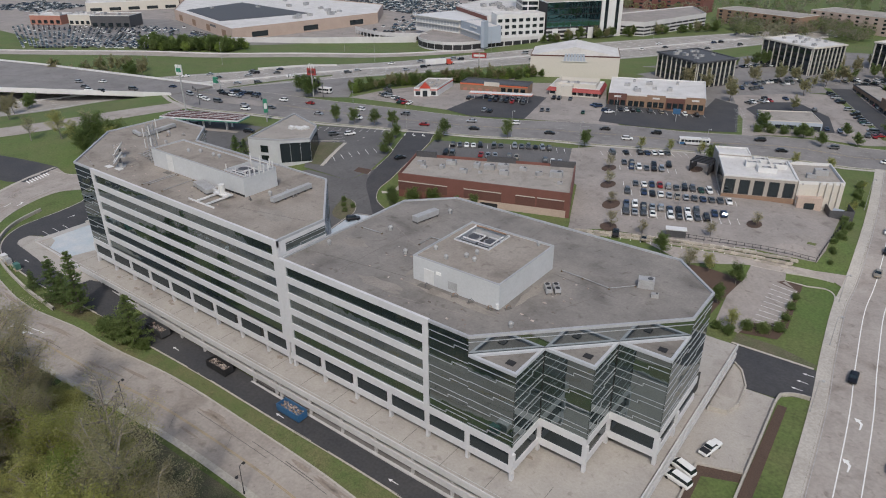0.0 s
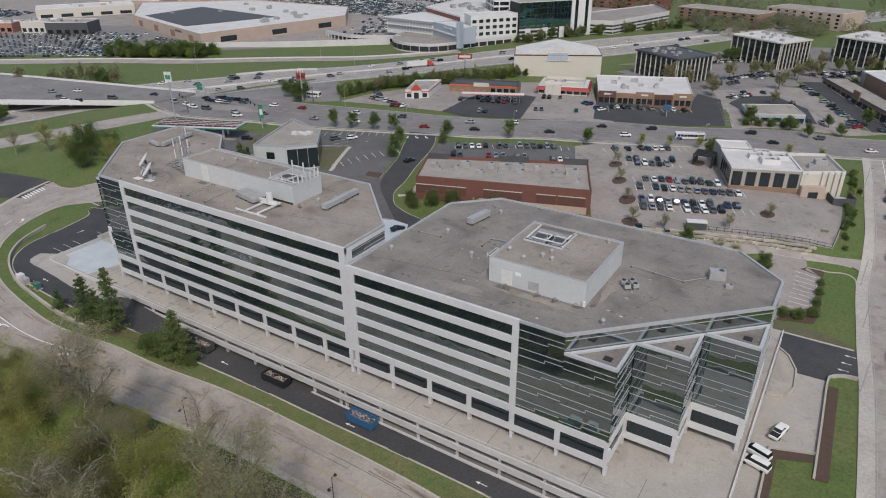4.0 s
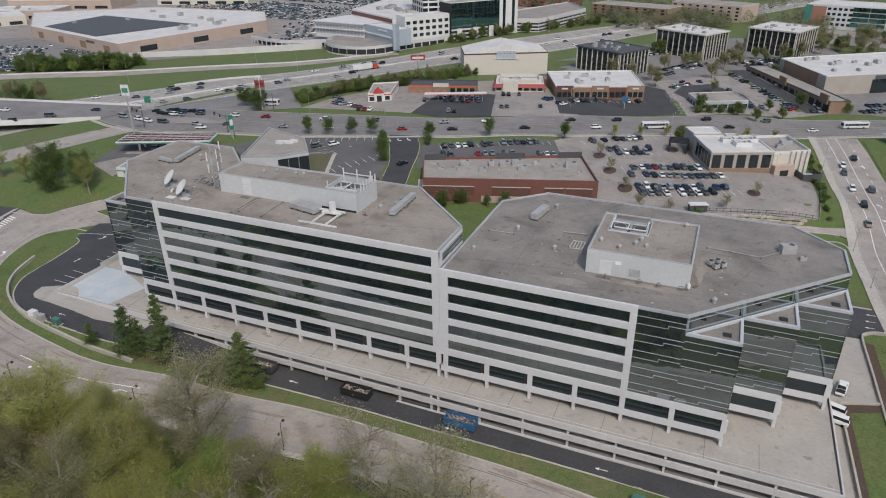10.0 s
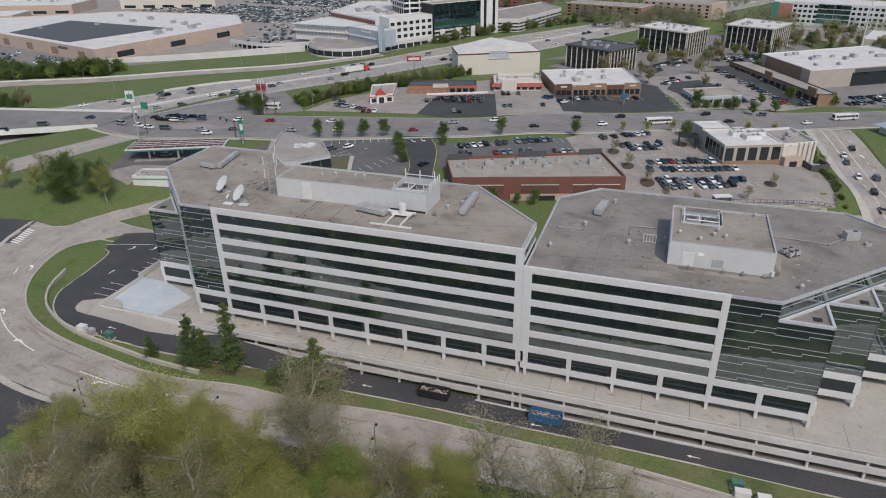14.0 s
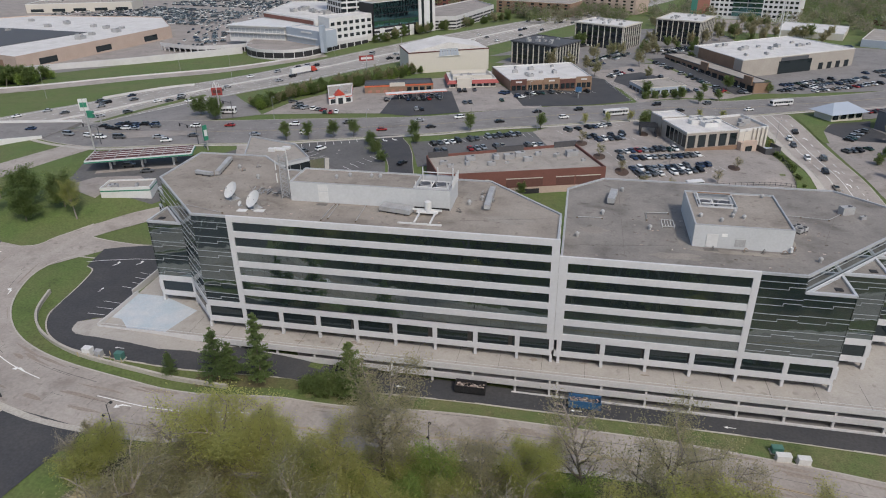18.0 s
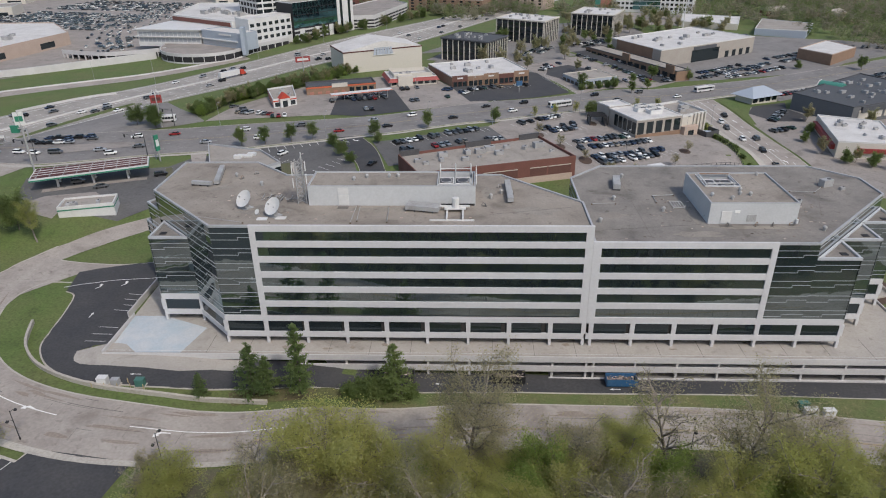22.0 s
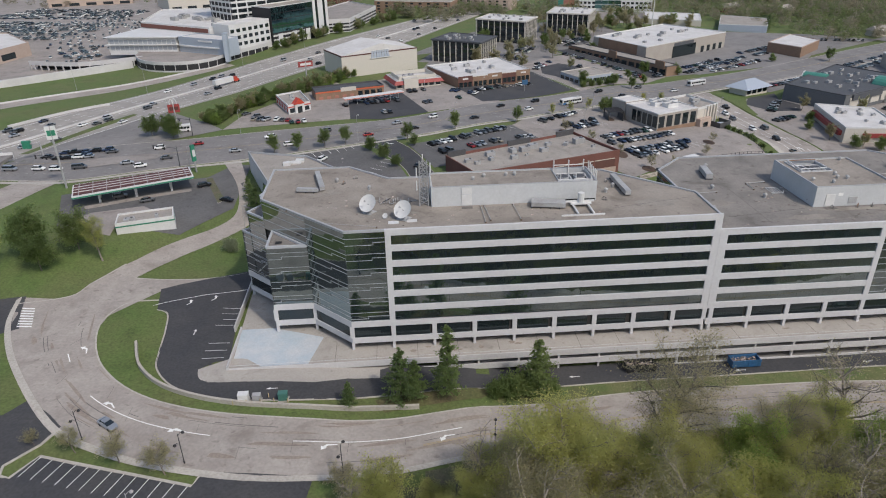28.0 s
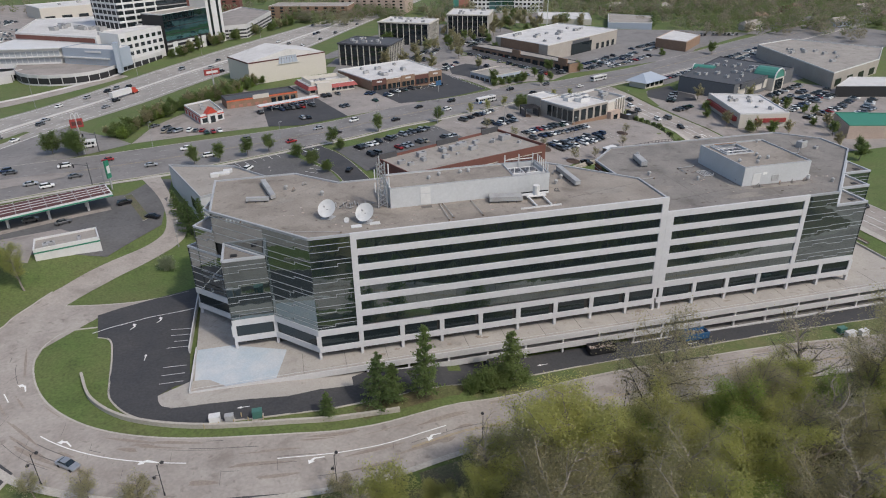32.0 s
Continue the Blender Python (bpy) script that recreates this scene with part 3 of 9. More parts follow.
# main road in the north, with its side street in the east
MN_S = [(-319, 186), (-300, 180), (-277, 178), (-238, 193), (-179, 210), (-118, 242), (-63, 272), (-11, 297), (60, 330), (209, 400), (420, 500)]
MN_N = [(-319, 211), (-300, 215), (-277, 220), (-238, 229), (-172, 244), (-126, 270), (-68, 299), (-14, 324), (50, 352), (190, 425), (400, 525)]
sheet("road", between(smooth(MN_S), smooth(MN_N)), 0.14, "asphalt_old", "wide grey asphalt main road", "road")
kerb(smooth(MN_S))
kerb(smooth(MN_N))
RE_W = [(2, 20), (0, 60), (-1.5, 102), (-3, 133), (-4.8, 153), (-6.5, 178), (-6.4, 200), (-8.5, 250), (-12, 296)]
sheet("road", between(smooth(RE_W), smooth([(x + 17, y + 4) for x, y in RE_W])), 0.13, "concrete_road", "pale concrete side street with turn lanes", "road")
kerb(smooth(RE_W))
kerb(smooth([(x + 17, y + 4) for x, y in RE_W]))
# motorway
HW_S = smooth([(-440, -60), (-400, 40), (-370, 110), (-345, 165), (-320, 205), (-294, 243), (-275, 277), (-250, 312), (-218, 366), (-180, 425), (-126, 525), (-58, 660), (20, 820)])
HW_N = smooth([(-510, -60), (-470, 40), (-435, 110), (-405, 175), (-375, 225), (-345, 262), (-312, 312), (-268, 395), (-232, 450), (-170, 545), (-110, 650), (-40, 790), (60, 960)])
sheet("road", between(HW_S, HW_N), 0.12, "motorway", "broad grey motorway in a shallow valley", "road")
# lots
sheet("parking_lot", [[(-107, 245), (-64, 268), (-62, 256), (-22, 243), (-17, 235), (-16, 203), (-16.8, 196), (-25, 192), (-33, 189.6), (-40, 186.5), (-72, 176), (-81, 169), (-95, 203)]], 0.15, "lot_tan", "tan concrete parking lot beside the bank", "parking lot")
sheet("parking_lot", [[(-216, 194), (-180, 206), (-170, 190), (-164.5, 181), (-161, 168), (-163, 158), (-186, 158)]], 0.15, "asphalt_mid", "grey asphalt parking lot", "parking lot")
DR_W = smooth([(-179, 211), (-176.1, 206), (-169.5, 193), (-163.5, 181), (-160, 169), (-156, 160), (-146.7, 151.5), (-138.2, 144), (-131, 138.5)], 4)
DR_E = smooth([(-165, 215), (-165.6, 211), (-161, 202.6), (-157, 192), (-153.5, 179), (-150.2, 167), (-148.6, 158), (-142, 151), (-128, 146.2)], 4)
sheet("drive", between(DR_W, DR_E), 0.17, "asphalt_new", "dark asphalt drive beside the white office", "road")
kerb(DR_W[6:17])
kerb(DR_E[4:])
sheet("parking_lot", [[(-196, 138), (-190, 150), (-182.7, 157.3), (-163, 158), (-160, 169), (-156, 160), (-146.7, 151.5), (-138.2, 144), (-131, 138.5), (-128, 122), (-196, 122)]], 0.145, "asphalt_mid", "grey asphalt yard behind the office", "parking lot")
sheet("parking_lot", [[(-144.5, 141.5), (-138, 143), (-131.2, 142), (-126, 131), (-130, 124), (-144, 126)]], 0.18, "plaza_blue", "pale concrete parking pad behind the office", "parking lot")
kerb(smooth([(-144, 127), (-145, 136), (-144.5, 141.5), (-138, 143.2), (-131.2, 142)], 3))
sheet("planting_bed", [smooth([(-156, 148.6), (-150, 147.6), (-145.4, 142.6), (-146, 137), (-152, 139), (-156, 148.6)], 4)[:-1]], 0.2, "litter", "rounded bed with dry grass and shrubs", "bed")
kerb(smooth([(-156, 148.6), (-150, 147.6), (-145.4, 142.6), (-146, 137)], 4))
sheet("planting_bed", [[(-166.5, 167), (-160.5, 168), (-159.6, 164.6), (-166, 164)]], 0.2, "mulch", "mulched island in the grey lot", "bed")
kerb([(-166.5, 167), (-160.5, 168), (-159.6, 164.6)])
kerb([(-200.6, 179.3), (-192.6, 182.8), (-185.6, 187.4)], w=0.6)
sheet("footpath", between(smooth([(-147, 158), (-144, 160), (-145, 166), (-147.5, 172)], 4), smooth([(-145.6, 156.8), (-142.4, 160), (-143.2, 166), (-145.8, 172.6)], 4)), 0.2, "kerb", "narrow pale footpath beside the brick shop", "path")
sheet("lawn", [[(-198, 178), (-189, 182), (-181.5, 162), (-187, 161)]], 0.2, "litter", "small dry bed beside the white office", "ground")
sheet("footpath", [[(-188.6, 181.7), (-187.2, 182.4), (-179.6, 162), (-181, 161.4)]], 0.22, "kerb", "narrow pale footpath across the small lawn", "path")
kerb([(-199, 179.3), (-188.6, 183), (-186, 191.4)], w=0.7)
sheet("parking_lot", [[(-161, 206), (-114, 235), (-103, 224), (-101, 205), (-152, 180)]], 0.15, "asphalt_mid", "grey asphalt parking lot behind the brick shop", "parking lot")
sheet("drive", [[(-107, 245), (-114, 235), (-101, 205)], [(-107, 245), (-101, 205), (-95, 203)], [(-101, 205), (-94.5, 201), (-83.8, 175.4), (-79, 169), (-93, 203)]], 0.155, "lot_tan", "worn tan lane beside the brick shop", "road")
sheet("parking_lot", [[(-241, 238), (-236, 262), (-208, 312), (-199, 330), (-194, 320), (-192, 246)]], 0.15, "lot_tan", "tan lot round the burger restaurant", "parking lot")
sheet("parking_lot", [[(-190, 300), (-162, 300), (-150, 258), (-172, 246), (-186, 247)]], 0.17, "asphalt_new", "dark asphalt forecourt of the drive-in", "parking lot")
sheet("parking_lot", [[(-196, 318), (-150, 345), (-132, 306), (-112, 276), (-150, 258), (-186, 247), (-192, 246)]], 0.15, "lot_tan", "tan concrete lot between the restaurants", "parking lot")
sheet("parking_lot", [[(-132, 306), (-93, 337), (-95, 358), (-82, 352), (-69, 303), (-108, 280), (-122, 276)]], 0.17, "asphalt_new", "dark asphalt lot before the shops", "parking lot")
sheet("parking_lot", [[(-75, 331), (-90, 370), (-60, 400), (-5, 420), (-3, 340), (-20, 325), (-62, 304)]], 0.14, "lot_tan", "tan lots and lanes round the small bank", "parking lot")
sheet("parking_lot", [[(-25.2, 146), (-8, 146.2), (-4.4, 146), (-4, 134.5), (-7.6, 134.2), (-10.2, 133), (-11.6, 131), (-18.3, 130.4), (-19, 133), (-20, 135), (-23.6, 138.7)]], 0.17, "asphalt_new", "dark asphalt entry from the side street", "road")
sheet("parking_lot", [[(-24, 139), (-20, 135), (-19, 133), (-18.3, 130.4), (-11.8, 130.6), (-11, 97), (-9, 66), (-24, 66)]], 0.16, "plaza", "pale stained concrete loading yard", "parking lot")
sheet("lawn", [[(-18.6, 101.6), (-11.4, 104), (-10.5, 97), (-9, 66), (-17.6, 66)]], 0.5, "grass", "raised lawn beside the loading yard", "ground")
sheet("planting_bed", [[(-18.6, 101.6), (-11.4, 104), (-11.2, 101.6), (-17.2, 99.2), (-16.2, 66), (-17.6, 66)]], 0.53, "mulch", "brown mulched edge of the raised lawn", "bed")
kerb([(-11.3, 104.2), (-18.8, 101.7)], "garden_wall", 0.45, 1.0, "stone_plain", "pale concrete wall at the end of the yard")
kerb([(-18.8, 101.7), (-17.8, 66)], "garden_wall", 0.4, 0.9, "stone_plain", "pale concrete wall beside the sunken lane")
sheet("planting_bed", [[(-11, 129), (-9.2, 129), (-8.4, 98), (-10.6, 98)]], 0.2, "mulch", "brown mulched strip above the yard wall", "bed")
pen = [(-22.2, 137.4), (-20, 135.2), (-17.8, 130), (-17.4, 123), (-18.6, 119.4), (-22.2, 118.6)]
tagged(new("terrace", mesh_of("terrace", prism(pen, -7, -4.6), M["plaza"])), "low tan concrete terrace beside the parking deck", "terrace", kind="structure")
kerb(pen, "garden_wall", 0.35, 1.25, "stone_plain", "pale kerb wall round the low terrace")
sheet("parking_lot", [[(-60, 176), (-46, 180), (-32, 185), (-23, 189), (-15, 193), (-6.6, 197), (-6.6, 188), (-11, 190.4), (-16, 189.2), (-24.3, 185), (-31, 182), (-46, 172)]], 0.155, "concrete_road", "pale concrete lane between the lots", "road")
sheet("parking_lot", [[(-31, 183.5), (-22.5, 186), (-21.7, 182), (-18.1, 179.4), (-18.2, 160.2), (-23, 157), (-25, 150.6), (-31, 152), (-32.1, 164.7), (-30.7, 175)]], 0.15, "lot_tan", "small tan concrete visitor parking lot", "parking lot")
sheet("planting_bed", [[(-47, 171.5), (-40.1, 173.4), (-34.6, 174), (-30.7, 175), (-32.1, 164.7), (-33, 152), (-36, 150), (-35, 162), (-41.8, 168)]], 0.14, "mulch", "dark mulched bed beside the glass corner", "bed")
sheet("planting_bed", [[(-23.3, 180), (-21.7, 182.1), (-17.4, 183.2), (-16.8, 173.3), (-15.9, 159.5), (-16.8, 153.4), (-25, 151), (-23, 157.4), (-18.2, 160.2), (-18.1, 179.4)]], 0.16, "mulch", "dark mulched bed round the visitor lot", "bed")
sheet("planting_bed", [[(-25.3, 150.8), (-15.9, 150.8), (-6.9, 148.2), (-7.9, 146.4), (-16.8, 146.2), (-25.2, 146)]], 0.12, "litter", "stony bed above the entry", "bed")
kerb(smooth([(-25.2, 146), (-16, 146.3), (-7.5, 146.4)], 4), w=0.5, h=0.3)
kerb(smooth([(-23.6, 138.7), (-20, 135), (-18.6, 132.5), (-18.3, 130)], 4), w=0.5, h=0.3)
kerb(smooth([(-6, 134.6), (-8.4, 134.2), (-10.6, 132.8), (-11.5, 130), (-11.2, 116), (-10.8, 97)], 4), "garden_wall", 0.4, 0.9, "stone_plain", "low pale concrete wall beside the yard")
kerb(smooth([(-21.7, 182.1), (-16.5, 184), (-12, 185.6), (-9.6, 183.5), (-9, 178)], 4))
kerb([(-18.1, 179.4), (-18.2, 160.2), (-23, 157.3)])
kerb(smooth([(-31, 182), (-24.3, 185), (-16, 189.2), (-11, 190.4)], 3))
sheet("forecourt", [[(-268, 138), (-277, 163), (-233, 178), (-226, 192), (-220, 190), (-219, 152), (-231, 133)]], 0.15, "asphalt_mid", "grey filling station forecourt", "parking lot")
sheet("drive", between(smooth([(-231, 194), (-221.5, 171), (-217.6, 151), (-221, 140), (-232.6, 128), (-241, 118)]), smooth([(-225, 196), (-215.5, 163), (-211.5, 146), (-217.5, 134), (-230, 119.5), (-238, 109)])), 0.17, "concrete_road", "pale concrete drive up to the filling station", "road")
sheet("lot_south", [[(-262, 8), (-234.5, 8), (-234.5, 39.4), (-262, 39.4)], [(-234.5, 8), (-202.3, 8), (-202.3, 34.6), (-231.8, 44.6), (-234.5, 39.4)], [(-202.3, 8), (-186, 8), (-182, 35.6), (-201.3, 37.8), (-202.3, 34.6)],
                    [(-262, 39.4), (-237, 39.4), (-237, 42.4), (-262, 42.4)], [(-262, 42.4), (-237, 42.4), (-233, 47.7), (-231.5, 52.5), (-235, 56), (-262, 56)], [(-235, 56), (-241, 61), (-243.8, 56)]], 0.15, "asphalt_new", "dark asphalt lot south of the street", "parking lot")
kerb([(-231.5, 52), (-233, 47.7), (-237, 42.4), (-236.5, 40), (-234.5, 39.4), (-231.8, 44.6), (-202.3, 34.6), (-201.3, 37.8)], w=0.6)
JN = smooth([(-262, 99), (-250.3, 102.2), (-247.1, 108.7), (-241.4, 117.9)], 5) + smooth([(-236.5, 115.5), (-238, 112), (-234.8, 110.3), (-224.3, 109), (-216.5, 110.2), (-208.2, 113.8)], 5)
sheet("road", [JN + [(-227.5, 103.2), (-237, 92), (-237.3, 88), (-258, 88)]], 0.135, "concrete_road", "pale concrete street junction", "road")
kerb(JN[20:])
kerb(JN[:16])
sheet("road", [[(-261, 102.5), (-285, 97), (-330, 84), (-330, 68), (-285, 80), (-262, 84), (-256, 88), (-259, 95)]], 0.14, "asphalt_new", "dark asphalt arm of the junction", "road")
sheet("crosswalk", [[(-256.9 + 0.1 * k - 0.45 * k, 88.6 + 1.15 * k), (-253.4 - 0.4 * k, 88.3 + 1.15 * k), (-253.5 - 0.4 * k, 88.8 + 1.15 * k), (-257.0 - 0.35 * k, 89.1 + 1.15 * k)] for k in range(8)], 0.19, "paint", "worn white crosswalk bars at the junction", "road marking")
sheet("road", between(smooth([(-283, 176), (-296, 144), (-318, 104), (-350, 60)]), smooth([(-297, 182), (-312, 150), (-334, 112), (-366, 68)])), 0.13, "concrete_road", "pale concrete slip road down from the junction", "road")
NR_S, NR_N = smooth([(-640, 140), (-540, 195), (-459, 246), (-400, 276), (-343, 322), (-310, 352), (-270, 404)]), smooth([(-646, 152), (-546, 207), (-466, 258), (-406, 288), (-350, 334), (-316, 362), (-276, 412)])
sheet("road", between(NR_S, NR_N), 0.13, "concrete_road", "pale slip road beyond the motorway", "road")
kerb(NR_N, "barrier", 0.5, 0.9, "garage_conc", "pale concrete roadside barrier")
kerb(smooth([(-345, 264), (-326, 288), (-312, 300)]), "barrier", 0.6, 1.2, "garage_conc", "pale concrete gore barrier")
sheet("road", [[(-316, 211), (-306, 229), (-297, 243), (-283, 267), (-274, 276), (-262, 262), (-250, 250), (-241, 238), (-262, 224), (-300, 214)]], 0.15, "asphalt_old", "grey asphalt ramp down to the motorway", "road")
sheet("lawn", [[(-320, 222), (-311, 240), (-299, 264), (-292, 276), (-289, 274), (-296, 258), (-306, 238), (-315, 220)]], 0.22, "grass", "narrow grass strip beside the ramp", "ground")
kerb(smooth([(-315, 220), (-306, 238), (-296, 258), (-289, 274)], 4))
sheet("traffic_island", [[(-287.8, 194.8), (-281.3, 201), (-261.3, 205.5), (-255.5, 203.5), (-258, 198.7), (-278.7, 190.2)]], 0.26, "lot_tan", "tan concrete traffic island in the main road", "road")
sheet("apron", [[(-210, 69), (-209.4, 66.6), (-208, 65), (-205, 64.2), (-184, 62.9), (-178, 64.2), (-168, 68.6), (-168, 72), (-204, 72.4)]], 0.18, "plaza", "tan concrete apron with a rounded nose", "path")
sheet("forecourt", [[(-268, 138), (-262, 148), (-247, 152), (-240, 146), (-251, 142), (-250, 131)]], 0.19, "lot_tan", "tan concrete pad beside the station shop", "parking lot")
kerb(smooth([(-210, 69), (-209.4, 66.6), (-208, 65), (-205, 64.2), (-195, 63.5), (-184, 62.9)], 3))
sheet("drive", [[(-75, 334.7), (-70, 341.7), (-55, 307), (-66, 299.5)]], 0.18, "lot_tan", "pale concrete lane to the drive-through bank", "road")
sheet("parking_lot", [[(-36, 190), (-25, 192.6), (-17.4, 196.6), (-17, 208), (-36, 202)]], 0.158, "lot_tan", "tan concrete corner of the bank lot", "parking lot")
# bridge that takes the main road over the motorway
bridge = thing("road_bridge", "concrete road bridge with white parapets over the motorway", "bridge", -400, 165, 0)
DECKB = [(-316, 186), (-316, 211), (-454, 183), (-540, 160), (-540, 66), (-401, 139)]
part("deck", prism(DECKB, 4.6, 5.7), "asphalt_old", bridge)
for a, b in (((-316, 211), (-454, 183)), ((-454, 183), (-540, 160)), ((-540, 66), (-401, 139)), ((-401, 139), (-316, 186))):
    mm, LL = along(a, b)
    pp = part("parapet", box(0, LL, -0.25, 0.25, 4.2, 6.7), "white", bridge)
    pp.matrix_basis = mm
for k in range(7):
    part("pier", box(-425 + 14 * k, -423.6 + 14 * k, 148 + 6 * k, 170 + 4 * k, -2, 4.6), "garage_conc", bridge)
sheet("parking_lot", [[(14, 262), (36, 246), (50, 206), (62, 198), (100, 200), (132, 232), (126, 262), (112, 284), (53, 255), (38, 283), (16, 286)]], 0.15, "lot_tan", "worn tan lot round the diner and stores", "parking lot")
sheet("parking_lot", [[(16, 333), (96, 372), (180, 412), (215, 400), (178, 366), (140, 355), (128, 304), (112, 286), (92, 329), (60, 322), (40, 300), (20, 312)]], 0.15, "asphalt_old", "grey lot behind the dark-roofed store", "parking lot")
sheet("parking_lot", [[(20, 345), (4, 348), (0, 378), (70, 424), (48, 476), (100, 492), (160, 470), (200, 440), (100, 382), (60, 362)]], 0.15, "asphalt_old", "grey supermarket parking lot", "parking lot")
sheet("parking_lot", [[(-150, 350), (-142, 390), (-112, 370), (-96, 396), (-126, 418), (-120, 470), (-100, 470), (-68, 446), (-50, 470), (-10, 476), (-25, 428), (-60, 400), (-88, 372), (-76, 333), (-132, 308)]], 0.13, "asphalt_old", "grey lots round the black offices", "parking lot")
sheet("woodland_floor", [[(-172, 35), (-150, 39.6), (-110, 45), (-80, 46.2), (-55, 44.2), (-30, 40.2), (-4, 36.5), (60, 0), (120, -160), (-40, -260), (-240, -240), (-300, -60), (-180, 2)]], 0.05, "litter", "brown leaf litter and patchy undergrowth", "ground")

# ---- the office building ----
FY = 73.2                                   # street front
PITCH, W_TOP, E_TOP, PLAZA = 3.65, 29.0, 25.4, -0.2
TOOTH = 21.8                                # roofs of the saw-tooth bays
COLUMNS = [-176.8, -167.7, -158.6, -149.6, -140.6, -131.6, -122.5, -113.5, -104.4, -97.1, -95.5, -86.5, -77.5, -68.6, -59.6, -50.7, -41.7]
WEST = [(-176.8, FY), (-97, FY), (-97, 86.5), (-114.5, 104), (-167.5, 104), (-177.5, 113.5), (-197, 113.5), (-197, 93.4)]
EAST = [(-96.5, FY), (-50.7, FY), (-23.6, 100.3), (-23.6, 111), (-33, 120.4), (-87.5, 120.4), (-96.5, 111.4)]
E_TEETH = [(-50.7, FY), (-41.6, FY), (-41.6, 82.3), (-32.6, 82.3), (-32.6, 91.3), (-23.6, 91.3), (-23.6, 100.3)]
W_TEETH = [(-185.9, 82.3), (-195, 82.3), (-195, 91.4)]
office = thing("office_building", "long mirrored-glass office block with pale precast bands and two stepped roofs", "building", -110, 95, PLAZA)

# parking deck and plaza
DECK = [(-203.5, 68.3), (-22.5, 68.3), (-22.5, 138), (-60, 138), (-110, 125), (-205, 118)]
deck = thing("parking_deck", "open concrete parking deck whose roof is the office plaza", "parking deck", -110, 68.3, -5.7)
part("plaza", prism(inset(DECK, 0.25), PLAZA - 0.5, PLAZA), "plaza", deck, "stained tan concrete paving")
part("plaza_membrane", prism([(-203, 69), (-186.5, 69), (-184, 79), (-196, 84), (-203.6, 84)], PLAZA, PLAZA + 0.012), "plaza_blue", deck, "pale blue-grey waterproofing patch")
part("deck_floor", prism(inset([(-176, 68.3), (-22.5, 68.3), (-22.5, 138), (-60, 138), (-110, 125), (-176, 118)], 0.3), -3.6, -3.3), "garage_conc", deck)
# near-black walls stand for the shade inside the open deck
part("back_wall", box((-176, -25, 84, 84.4, -6.2, -0.7), (-36, -35.6, 84, 137, -6.2, -0.7)), "inside", deck, "near-black walls standing for the shade inside the deck")
part("lower_floor", box((-172, -22.8, 68.5, 84, -7.5, -5.4), (-36, -22.8, 84, 137, -7.5, -5.4)), "asphalt_old", deck)
for k in range(2, 19):
    part("paving_joint", box(-199 + 9.1 * k, -198.92 + 9.1 * k, 68.6, 76.5, PLAZA, PLAZA + 0.016), "tar", deck)
pr = random.Random(31)
for k in range(22):
    x, y = (pr.uniform(-165, -45), pr.uniform(71, 76.5)) if k < 15 else (pr.uniform(-44, -27), pr.uniform(72, 92))
    rx, ry = pr.uniform(0.4, 1.3), pr.uniform(0.2, 0.6)
    part("water_stain", prism([(x + rx * (1 + 0.35 * math.sin(3 * a + k)) * math.cos(a * 0.57), y + ry * (1 + 0.3 * math.cos(2 * a + k)) * math.sin(a * 0.57)) for a in range(11)], PLAZA, PLAZA + 0.01), "stain", deck)
part("upper_rail", box((-203.5, -22.5, 68.05, 68.3, -1.15, 0.25)), "garage_conc", deck)
part("lower_rail", box((-166, -22.5, 68.05, 68.3, -3.6, -2.15)), "garage_conc", deck)
part("base_kerb", box((-160, -22.5, 67.9, 68.4, -6.4, -5.25)), "garage_conc", deck)
part("upper_rail", box((-22.5, -22.25, 68.05, 138, -1.15, 0.25)), "garage_conc", deck)
part("lower_rail", box((-22.5, -22.25, 68.05, 138, -3.6, -2.15)), "garage_conc", deck)
part("west_rail", box((-203.75, -203.5, 68.05, 84, -1.0, 0.75), (-205.4, -205.1, 84, 116, -1.0, 0.75)), "garage_conc", deck)
part("hand_rail", tube([(-203, 68.5, 0.7), (-22.7, 68.5, 0.7)], 0.035, 5), "white", deck)
post_me = mesh_of("deck_post", box(-0.22, 0.22, 0.0, 0.5, -6.2, 0), M["garage_conc"])
for x in COLUMNS[1:] + [-32.5, -23.2]:
    piece("deck_post", post_me, deck, pose(x + 0.3, 68.35, -0.5))
for k in range(8):
    piece("deck_post", post_me, deck, pose(-22.8, 69 + 9.05 * k, -0.5, 0, 0, 90))

# solid hearts of the two blocks, near-black to block light and imitate unlit rooms
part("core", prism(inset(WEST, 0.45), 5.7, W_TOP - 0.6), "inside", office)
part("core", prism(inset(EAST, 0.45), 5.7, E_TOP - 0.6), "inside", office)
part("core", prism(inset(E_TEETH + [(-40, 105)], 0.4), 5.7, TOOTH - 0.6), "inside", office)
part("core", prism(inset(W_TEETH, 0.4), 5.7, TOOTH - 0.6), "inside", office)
GROUND_W = [(-176.8, FY), (-97, FY), (-97, 104), (-195, 104), (-195, 82.3), (-185.9, 82.3)]
GROUND_E = [(-96.5, FY)] + E_TEETH[1:] + [(-23.6, 115), (-96.5, 115)]
# near-black recessed walls stand for the shade of the open undercroft
part("lobby_wall", prism(inset(GROUND_W, 2.2), PLAZA, 2.0), "inside", office, "near-black recessed wall standing for the shade under the block")
part("lobby_wall", prism(inset(GROUND_E, 2.2), PLAZA, 2.0), "inside", office, "near-black recessed wall standing for the shade under the block")
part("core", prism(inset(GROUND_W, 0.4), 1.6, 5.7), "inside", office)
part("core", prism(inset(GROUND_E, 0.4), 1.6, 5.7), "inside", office)

